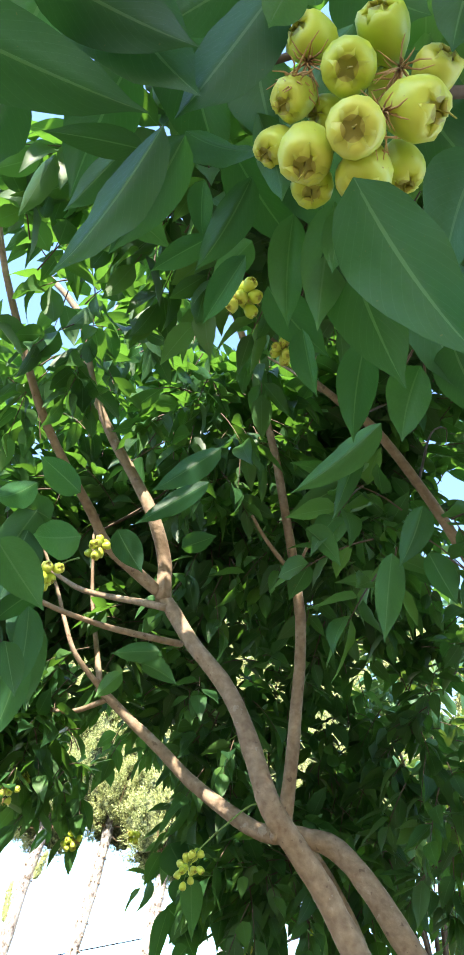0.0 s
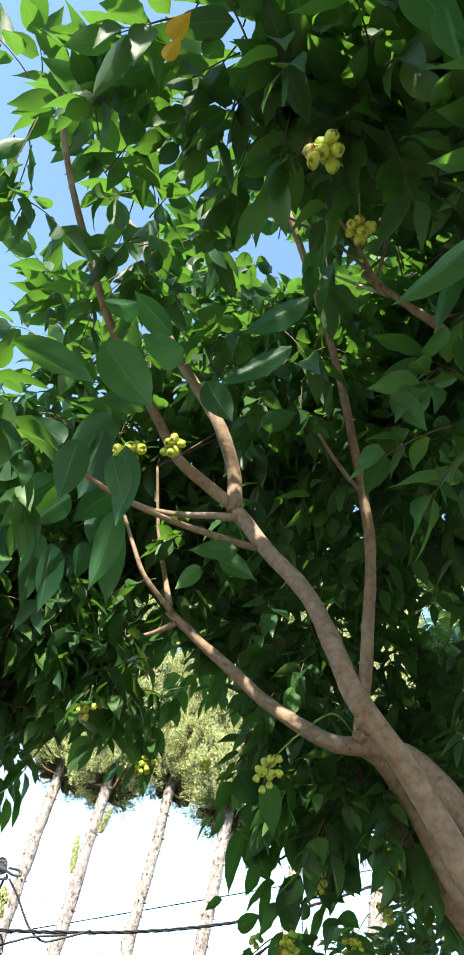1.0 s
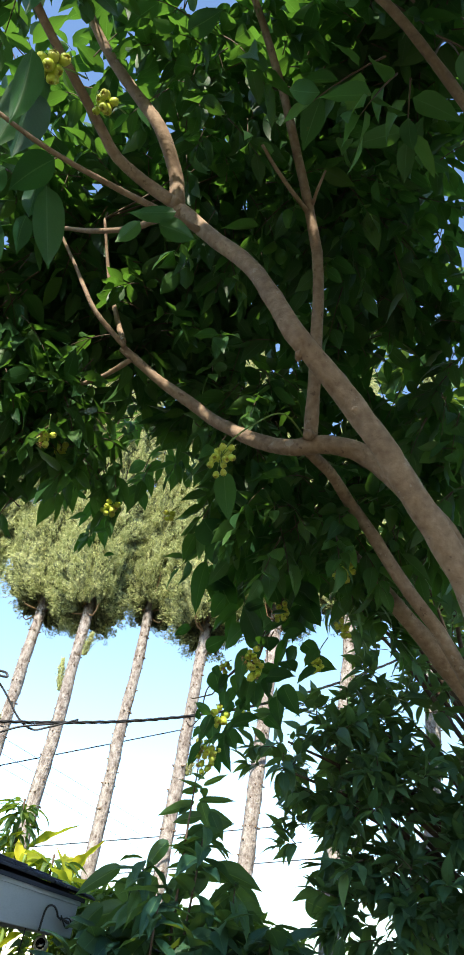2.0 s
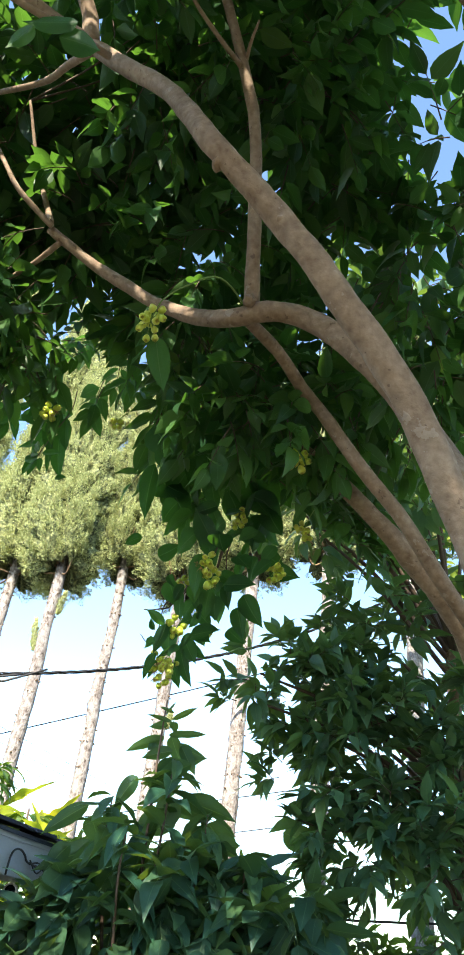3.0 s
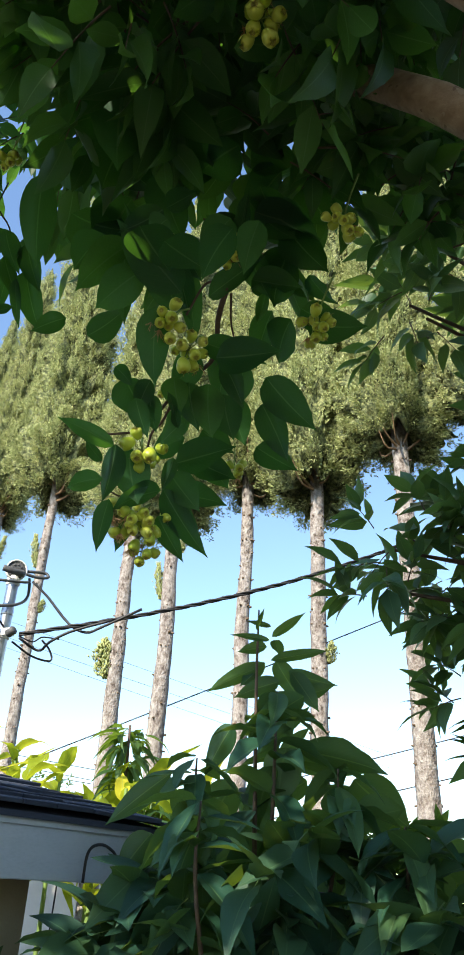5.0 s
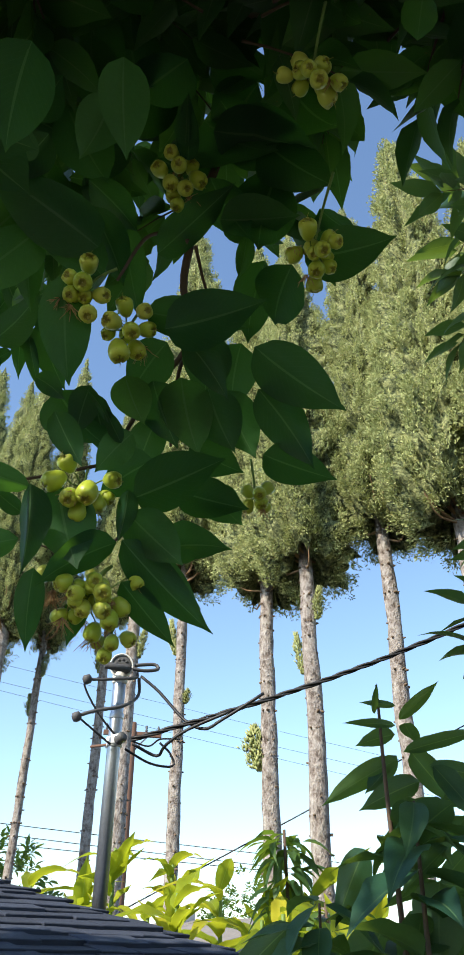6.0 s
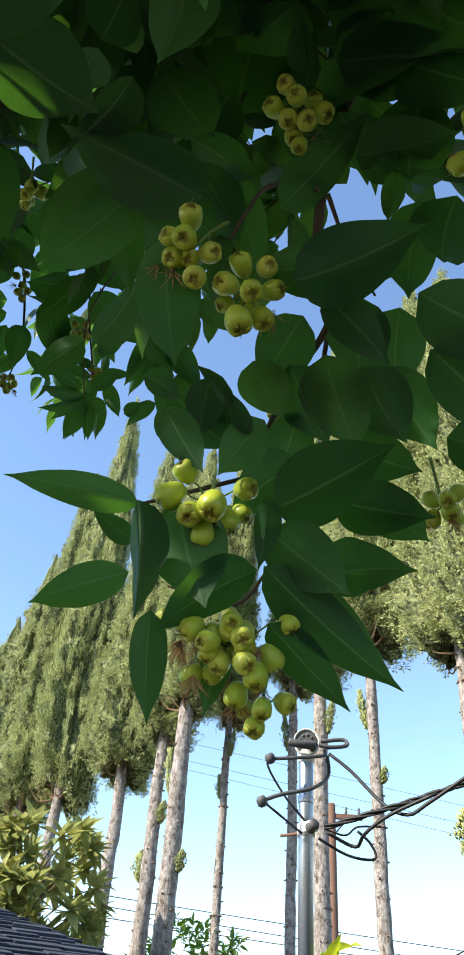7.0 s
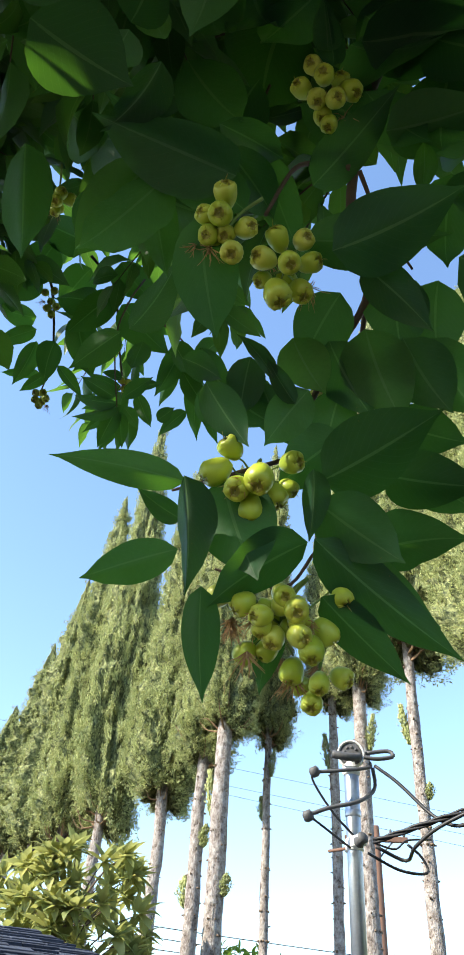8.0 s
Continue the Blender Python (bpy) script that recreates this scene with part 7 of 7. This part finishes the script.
    big((-0.649, 5.975, 2.584), (-0.749, 5.889, 2.556), 0.061, (-0.63, 0.54, 0.56), 6)
    big((-0.613, 5.914, 2.594), (-0.787, 5.879, 2.634), 0.033, (-0.03, 0.81, 0.58), 5)
    big((-0.646, 5.840, 2.619), (-0.572, 5.744, 2.687), 0.023, (-0.43, 0.28, 0.86), 0)
    big((-0.613, 5.931, 2.662), (-0.699, 5.848, 2.678), 0.026, (-0.68, 0.72, 0.09), 2)
    big((-0.607, 6.021, 2.374), (-0.598, 6.123, 2.213), 0.090, (-0.39, 0.79, 0.48), 0)
    big((-0.686, 6.228, 2.171), (-0.336, 6.563, 2.096), 0.107, (-0.63, 0.72, 0.30), 2)
    big((-0.685, 6.254, 2.174), (-0.549, 6.295, 2.292), 0.062, (-0.51, 0.80, 0.31), 0)
    big((-0.642, 6.154, 2.161), (-0.794, 6.028, 2.110), 0.056, (-0.59, 0.44, 0.68), 0)
    big((-0.639, 6.122, 2.178), (-0.738, 6.077, 2.264), 0.073, (0.06, 0.85, 0.52), 1)
    big((-0.636, 6.071, 2.255), (-0.779, 5.980, 2.238), 0.082, (-0.47, 0.63, 0.61), 5)
    big((-0.551, 6.022, 2.479), (-0.450, 6.108, 2.320), 0.088, (0.03, 0.87, 0.49), 5)
    big((-0.615, 6.145, 2.319), (-0.536, 6.215, 2.362), 0.037, (-0.72, 0.60, 0.35), 7)
    big((-0.609, 5.973, 2.613), (-0.635, 6.078, 2.553), 0.060, (-0.07, 0.48, 0.87), 2)
    big((-0.642, 6.138, 2.244), (-0.489, 6.141, 2.340), 0.055, (-0.35, 0.77, 0.54), 2)
    big((-0.607, 6.044, 2.335), (-0.709, 5.920, 2.291), 0.056, (-0.66, 0.31, 0.68), 0)
    big((-0.704, 6.078, 1.843), (-0.586, 6.223, 1.470), 0.245, (0.03, 0.93, 0.37), 1)
    big((-0.751, 6.134, 1.831), (-1.085, 6.120, 1.628), 0.181, (-0.16, 0.97, 0.19), 0)
    big((-0.539, 5.926, 2.144), (-0.609, 5.977, 1.943), 0.164, (-0.12, 0.95, 0.28), 0)
    big((-0.489, 5.944, 2.135), (-0.143, 6.058, 2.092), 0.147, (-0.13, 0.67, 0.73), 1)
    big((-0.082, 6.244, 1.823), (-0.088, 6.396, 1.488), 0.219, (-0.04, 0.91, 0.41), 5)
    big((0.028, 6.147, 1.829), (0.195, 6.338, 1.594), 0.178, (0.02, 0.77, 0.64), 0)
    big((-0.969, 6.130, 1.847), (-1.387, 6.058, 1.703), 0.150, (-0.25, 0.93, 0.27), 2)
    big((-1.213, 6.147, 1.536), (-1.131, 6.317, 1.301), 0.179, (-0.04, 0.82, 0.58), 0)
    big((-0.446, 5.886, 2.338), (-0.717, 5.900, 2.211), 0.126, (-0.27, 0.70, 0.66), 0)
    big((-0.312, 6.132, 1.909), (-0.113, 6.169, 1.929), 0.157, (-0.21, 0.88, 0.42), 0)
    big((-0.979, 6.250, 1.656), (-0.933, 6.408, 1.426), 0.235, (-0.63, 0.70, 0.35), 5)
    big((-1.154, 6.367, 1.405), (-1.461, 6.347, 1.316), 0.232, (-0.27, 0.50, 0.83), 5)
    big((-1.610, 6.437, 1.306), (-1.299, 6.553, 1.247), 0.242, (-0.33, 0.94, 0.07), 5)
    big((-0.471, 6.381, 1.647), (-0.340, 6.574, 1.396), 0.219, (-0.48, 0.80, 0.36), 0)
    big((-0.885, 6.318, 1.396), (-0.622, 6.457, 1.279), 0.204, (-0.24, 0.85, 0.47), 0)
    big((0.141, 6.380, 2.077), (0.417, 6.489, 2.014), 0.171, (-0.30, 0.92, 0.27), 5)
    big((-0.651, 6.041, 2.092), (-0.786, 6.086, 1.765), 0.135, (-0.39, 0.88, 0.28), 1)
    big((-1.059, 5.932, 2.056), (-1.314, 5.845, 1.859), 0.104, (-0.42, 0.89, 0.15), 0)
    big((-0.543, 6.057, 2.124), (-0.249, 6.268, 2.067), 0.111, (-0.32, 0.64, 0.70), 2)
    big((-1.120, 5.918, 1.821), (-1.263, 5.875, 1.659), 0.121, (-0.51, 0.83, 0.23), 0)
    big((-0.792, 5.959, 2.251), (-0.939, 5.992, 2.072), 0.104, (-0.19, 0.92, 0.33), 1)
    big((-0.339, 6.219, 2.061), (-0.183, 6.422, 1.895), 0.196, (-0.31, 0.73, 0.61), 0)
    big((-1.043, 5.980, 1.998), (-0.993, 6.118, 1.834), 0.150, (-0.28, 0.77, 0.57), 0)
    big((-0.849, 6.131, 2.043), (-0.994, 6.111, 1.844), 0.160, (-0.46, 0.85, 0.25), 5)
    big((-0.549, 6.230, 2.060), (-0.736, 6.198, 1.943), 0.157, (-0.47, 0.69, 0.55), 7)
    big((-0.464, 6.241, 2.018), (-0.356, 6.406, 1.867), 0.154, (-0.38, 0.75, 0.54), 0)
    big((-0.625, 6.157, 1.900), (-0.508, 6.300, 1.790), 0.174, (-0.33, 0.73, 0.59), 5)
    big((-0.888, 6.054, 1.824), (-1.105, 6.001, 1.710), 0.196, (-0.27, 0.96, 0.08), 5)
    big((-0.707, 6.117, 1.788), (-0.894, 6.105, 1.640), 0.169, (-0.40, 0.81, 0.44), 0)
    big((-0.465, 6.246, 1.808), (-0.384, 6.403, 1.645), 0.220, (0.04, 0.71, 0.70), 0)
    big((-0.922, 5.984, 1.696), (-1.131, 5.934, 1.587), 0.186, (-0.43, 0.79, 0.45), 0)
    big((-0.572, 6.221, 1.752), (-0.696, 6.269, 1.569), 0.195, (-0.59, 0.58, 0.56), 0)
    big((-0.389, 6.401, 1.946), (-0.466, 6.265, 2.080), 0.134, (-0.48, 0.74, 0.47), 5)
    big((-0.571, 6.088, 2.253), (-0.739, 6.068, 2.136), 0.091, (-0.51, 0.59, 0.63), 7)
    big((-0.600, 6.014, 2.438), (-0.793, 5.941, 2.378), 0.084, (-0.42, 0.85, 0.32), 0)
    big((-0.558, 6.078, 2.380), (-0.390, 6.150, 2.421), 0.082, (-0.44, 0.69, 0.57), 6)


shrub()

# ---- dark-leaved tree beside the shrub ----


def bay_tree():
    t = thing("bay_tree", (1.5, 6.6, 0.0), "dense tree with narrow dark glossy leaves", "tree")
    r = random.Random(33)
    under(part("trunk", tube([(1.55, 6.65, -0.1), (1.5, 6.6, 1.2), (1.35, 6.55, 2.4), (1.3, 6.5, 3.6)], 0.09, 0.04, 18, 10, 0.1, 2), M_BARK), t)
    bulk, tw = Bulk(NARROW), bmesh.new()
    blobs = [((0.22, 6.28, 3.05), 0.32, 52), ((0.55, 6.3, 2.75), 0.36, 44), ((0.45, 6.35, 3.35), 0.35, 36), ((0.8, 6.35, 3.4), 0.5, 56), ((0.85, 6.3, 2.5), 0.42, 48), ((1.3, 6.4, 2.6), 0.55, 60), ((1.1, 6.4, 3.9), 0.5, 46),
             ((1.5, 6.5, 4.6), 0.6, 46), ((1.9, 6.5, 3.5), 0.7, 60), ((0.75, 6.5, 4.5), 0.42, 26), ((0.62, 6.5, 5.1), 0.38, 20), ((1.15, 6.4, 5.3), 0.5, 30), ((1.0, 6.3, 2.0), 0.4, 36), ((1.6, 6.3, 1.7), 0.6, 50), ((2.3, 6.5, 2.4), 0.7, 50), ((0.7, 6.25, 2.2), 0.35, 36), ((1.2, 6.1, 2.1), 0.45, 44), ((1.5, 6.0, 2.9), 0.5, 50), ((0.55, 6.3, 3.0), 0.3, 30), ((0.141, 5.777, 4.176), 0.20, 6), ((0.294, 5.702, 4.268), 0.20, 6), ((0.700, 4.579, 5.457), 0.55, 34), ((0.587, 4.885, 4.985), 0.45, 28), ((0.794, 4.700, 5.323), 0.50, 30), ((0.909, 5.044, 4.553), 0.45, 28), ((0.743, 5.477, 4.286), 0.35, 20), ((0.540, 6.367, 2.655), 0.42, 44), ((0.303, 6.625, 2.464), 0.30, 26), ((-0.08, 6.12, 3.04), 0.15, 9), ((-0.10, 6.21, 2.87), 0.15, 9), ((0.26, 5.53, 4.35), 0.20, 9), ((0.36, 5.55, 4.42), 0.20, 10), ((0.28, 5.62, 4.24), 0.16, 7), ((0.22, 5.72, 4.02), 0.14, 6), ((0.710, 6.358, 2.183), 0.40, 40), ((0.179, 6.370, 3.007), 0.30, 26)]
    for j, (c, q, n) in enumerate(blobs):
        b = Vector(c)
        tube_into(tw, spline([Vector((1.35, 6.55, min(3.4, b.z * 0.8))), Vector((1.35, 6.55, b.z * 0.8)).lerp(b, 0.55) + Vector((0, 0, 0.1)), b], 8), [0.022 - 0.0018 * i for i in range(9)], 6, 0.1, j, cap=False)
        for k in range(int(n * 0.65)):
            d = rand_dir(r)
            p = b + d * q * r.uniform(0.3, 1.15)
            if q > 0.16 and noise.noise(p * 2.6 + Vector((0, 0, 9))) < -0.26:
                continue
            way = (d + Vector((0, 0, 0.25)) + rand_dir(r) * 0.5).normalized()
            spray(bulk, tw, r, p, way, r.uniform(0.12, 0.20), r.choice((7, 8)), 0.19, 0.35)
    under(part_mesh("foliage", bulk.mesh("foliage"), M_BAY), t)["kind"] = "stuff"
    under(part("fine_branching", tw, M_TWIG), t)["kind"] = "stuff"


bay_tree()


def hedge():
    r = random.Random(44)
    bulk, tw = Bulk(PLAIN), bmesh.new()
    for k in range(1900):
        x = r.uniform(-1.9, 4.2)
        top = 1.92 + 0.22 * noise.noise(Vector((x * 1.3, 2, 0)))
        z = top * r.random() ** 0.6
        p = Vector((x, 7.35 + r.uniform(-0.3, 0.3) * (1.1 - z / 3), z))
        if x > 0.2 and noise.noise(Vector((x * 2.1, z * 2.1, 3))) < (-0.1 if z > 1.5 else -0.4):
            continue
        way = (Vector((r.uniform(-0.6, 0.6), -0.8, 0.2)) + rand_dir(r) * 0.6).normalized()
        spray(bulk, tw, r, p, way, r.uniform(0.12, 0.22), 6, 0.13, 0.5)
    t = tagged(part_mesh("hedge", bulk.mesh("hedge"), M_HEDGE), "tangled green hedge of broad leaves", "hedge", kind="stuff")
    tw.free()


hedge()

# ---- bright plants behind the shed ----


def big_leaf_mesh(seed, bend):
    v, q, u = leaf_shape(14, 0.30, bend, 0.3, 0.25, 0.035, seed)
    return set_mesh(bpy.data.meshes.new("blade"), v, q, u)


CANNA = [big_leaf_mesh(s, b) for s, b in enumerate((0.25, 0.55, 0.9, 0.05))]
for me in CANNA:
    me.materials.append(M_CANNA)
    me.polygons.foreach_set("use_smooth", [True] * len(me.polygons))


def canna(x, y, top, seed, n=9, size=0.5):
    t = thing("canna_plant", (x, y, 0.0), "canna with broad arching yellow-green leaves in the sun", "plant", "plants behind the shed")
    r = random.Random(seed)
    part("stem", tube([(0, 0, -0.05), (0.03, 0, top * 0.4), (0.0, 0.02, top * 0.8), (0.02, 0.0, top - 0.2)], 0.025, 0.012, 12, 7), M_GREENSTEM, t)
    for k in range(n):
        z = top - 0.25 - 0.75 * (k / n) ** 1.2 + r.uniform(-0.08, 0.08)
        a = k * 2.4 + r.uniform(-0.5, 0.5)
        d = Vector((math.cos(a), math.sin(a), r.uniform(0.2, 1.5))).normalized()
        L = size * r.uniform(0.75, 1.25)
        m = leaf_matrix((0, 0, z), d, Vector((0, 0, 1)) - d * 0.2 + rand_dir(r) * 0.3, 1.0)
        ob = new("blade", CANNA[r.randrange(4)])
        ob.parent = t
        ob.matrix_basis = Matrix([list(m[0]), list(m[1]), list(m[2]), [0, 0, 0, 1]]) @ Matrix.Diagonal((L * 0.95, L, L, 1))


for k, (x, y, top) in enumerate([(-4.35, 8.2, 2.95), (-4.0, 8.5, 2.85), (-3.5, 8.5, 2.6), (-3.1, 8.5, 2.45), (-2.5, 8.2, 2.55), (-2.0, 8.0, 2.35), (-1.5, 8.1, 2.2), (-4.9, 8.4, 2.7), (-5.5, 8.3, 2.75), (-3.75, 8.0, 2.45), (-2.75, 8.0, 2.4), (-6.2, 8.3, 2.6), (-4.2, 7.7, 2.5), (-3.2, 7.7, 2.55), (-2.3, 7.6, 2.4), (-1.8, 7.5, 2.3)]):
    canna(x, y, top, 60 + k, 13 + k % 3, 0.40 + 0.05 * (k % 3))


def drooping_plant(x, y, top, seed):
    """A tall stem with a tuft of hanging strap leaves."""
    t = thing("mango_sapling", (x, y, 0.0), "slim sapling with a tuft of long drooping leaves", "plant", "plants behind the shed")
    r = random.Random(seed)
    part("stem", tube([(0, 0, -0.05), (0.02, 0.01, top * 0.5), (-0.01, 0, top)], 0.024, 0.01, 14, 7), M_TWIG, t)
    bulk = Bulk(STRAP)
    for k in range(90):
        z = top - 0.03 - 0.75 * r.random() ** 1.4
        a = r.uniform(0, 6.28)
        d = Vector((math.cos(a), math.sin(a), r.uniform(-0.7, 0.5)))
        o = Vector((0, 0, z)) + Vector((math.cos(a), math.sin(a), 0)) * r.uniform(0.0, 0.14)
        bulk.add(r.randrange(6), leaf_matrix(o, d, Vector((0, 0, 1)) + rand_dir(r) * 0.4, r.uniform(0.16, 0.28)))
    part_mesh("foliage", bulk.mesh("foliage"), M_HEDGE, t)["kind"] = "stuff"


drooping_plant(-2.6, 8.1, 2.72, 5)
drooping_plant(-2.05, 7.7, 2.25, 6)
drooping_plant(-1.6, 7.7, 2.05, 7)
drooping_plant(-5.6, 7.6, 2.6, 8)


def loquat(x, y, top, seed):
    t = thing("loquat_tree", (x, y, 0.0), "small loquat tree with rosettes of long ribbed leaves", "tree")
    r = random.Random(seed)
    part("trunk", tube([(0, 0, -0.1), (0.05, 0.02, 1.0), (0, 0, top - 0.4)], 0.08, 0.02, 12, 9, 0.1, seed), M_BARK, t)
    bulk, tw = Bulk(NARROW), bmesh.new()
    for k in range(190):
        d = rand_dir(r)
        d.z = abs(d.z)
        u = r.random() ** 0.9
        q = 0.28 + 0.46 * math.sin(PI * min(1, 0.25 + 0.75 * u))
        c = Vector((d.x * q, d.y * q, top - 0.2 - 1.9 * u))
        tube_into(tw, spline([Vector((0, 0, c.z - 0.5)), c.lerp(Vector((0, 0, c.z - 0.3)), 0.4), c], 6), [0.007 - 0.0005 * i for i in range(7)], 5, cap=False)
        for j in range(15):
            a = j * 2.4
            w = Vector((math.cos(a), math.sin(a), 1.6 - 0.19 * j)) + d * 0.4
            bulk.add(r.randrange(6), leaf_matrix(c, w, Vector((0, 0, 1)) + rand_dir(r) * 0.3, r.uniform(0.17, 0.27)))
    part_mesh("foliage", bulk.mesh("foliage"), M_LOQUAT, t)["kind"] = "stuff"
    part("fine_branching", tw, M_TWIG, t)["kind"] = "stuff"


loquat(-7.15, 7.03, 3.92, 3)


def far_house(x, y, w, d, wall, ridge, label):
    t = thing("house", (x, y, 0.0), label, "house")
    bm = box_into(bmesh.new(), (-w / 2, -d / 2, -0.1), (w / 2, d / 2, wall), 0.02)
    part("wall", bm, M_FARWALL, t, smooth=False)
    bm = bmesh.new()
    a = [bm.verts.new(p) for p in ((-w / 2 - 0.4, -d / 2 - 0.4, wall - 0.05), (w / 2 + 0.4, -d / 2 - 0.4, wall - 0.05), (w / 2 + 0.4, d / 2 + 0.4, wall - 0.05), (-w / 2 - 0.4, d / 2 + 0.4, wall - 0.05), (-w / 2 + 1.2, 0, ridge), (w / 2 - 1.2, 0, ridge))]
    for q in ((0, 1, 5, 4), (1, 2, 5), (2, 3, 4, 5), (3, 0, 4), (3, 2, 1, 0)):
        bm.faces.new([a[i] for i in q])
    roof = part("roof", bm, M_FARROOF, t, smooth=False)
    part("chimney", box_into(bmesh.new(), (-w / 4, -0.3, ridge - 0.6), (-w / 4 + 0.5, 0.2, ridge + 0.25), 0.02), M_FARWALL, roof, smooth=False)


far_house(-12.4, 19.6, 7.0, 5.0, 2.3, 3.0, "low stucco house with a grey roof beyond the plants")
far_house(-17.0, 11.5, 6.0, 5.0, 2.5, 3.5, "low house with a dark roof beyond the trees")


def far_tree(x, y, top, seed):
    t = thing("far_tree", (x, y, 0.0), "small round leafy tree in the distance", "tree", "far trees")
    r = random.Random(seed)
    part("trunk", tube([(0, 0, -0.1), (0.05, 0, top * 0.3), (0, 0, top * 0.6)], 0.1, 0.05, 8, 7), M_BARK, t)
    bulk, tw = Bulk(NARROW), bmesh.new()
    for k in range(260):
        d = rand_dir(r)
        p = Vector((d.x * top * 0.32, d.y * top * 0.32, top * 0.7 + d.z * top * 0.28)) * r.uniform(0.85, 1.05)
        spray(bulk, tw, r, p, d, 0.25, 6, 0.2, 0.3)
    part_mesh("foliage", bulk.mesh("foliage"), M_HEDGE, t)["kind"] = "stuff"
    part("fine_branching", tw, M_TWIG, t)["kind"] = "stuff"


far_tree(-12.5, 12.6, 3.9, 1)
far_tree(-15.0, 24.0, 4.4, 2)


def citrus_tree(x, y, top, wide, seed):
    """A broad sunlit tree beyond the dark one: limbs that fork from a low trunk, and a loose crown."""
    t = thing("citrus_tree", (x, y, 0.0), "broad sunlit tree with loose yellow-green leaves", "tree")
    r = random.Random(seed)
    part("trunk", tube([(0, 0, -0.1), (0.06, 0.03, 1.2), (0, 0, 2.2)], 0.13, 0.09, 12, 10, 0.12, seed), M_BARK, t)
    bulk, tw = Bulk(NARROW), bmesh.new()
    for k in range(7):
        a = k * 0.9
        end = Vector((math.cos(a) * wide * 0.6, math.sin(a) * wide * 0.6, top * r.uniform(0.6, 0.88)))
        part("limb", tube([(0, 0, 2.1), end * 0.45 + Vector((0, 0, 1.3)), end], 0.06, 0.018, 14, 8, 0.12, k), M_BARK, t)
    for k in range(620):
        d = rand_dir(r)
        p = Vector((d.x * wide, d.y * wide, top * 0.66 + d.z * top * 0.32)) * 1.0
        p = Vector((p.x * r.uniform(0.6, 1.0), p.y * r.uniform(0.6, 1.0), p.z))
        if noise.noise(p * 1.2) < -0.2:
            continue
        spray(bulk, tw, r, p, (d + rand_dir(r) * 0.6).normalized(), r.uniform(0.18, 0.3), 8, 0.16, 0.35)
    part_mesh("foliage", bulk.mesh("foliage"), M_CITRUS, t)["kind"] = "stuff"
    part("fine_branching", tw, M_TWIG, t)["kind"] = "stuff"


citrus_tree(3.3, 7.3, 7.2, 1.9, 71)
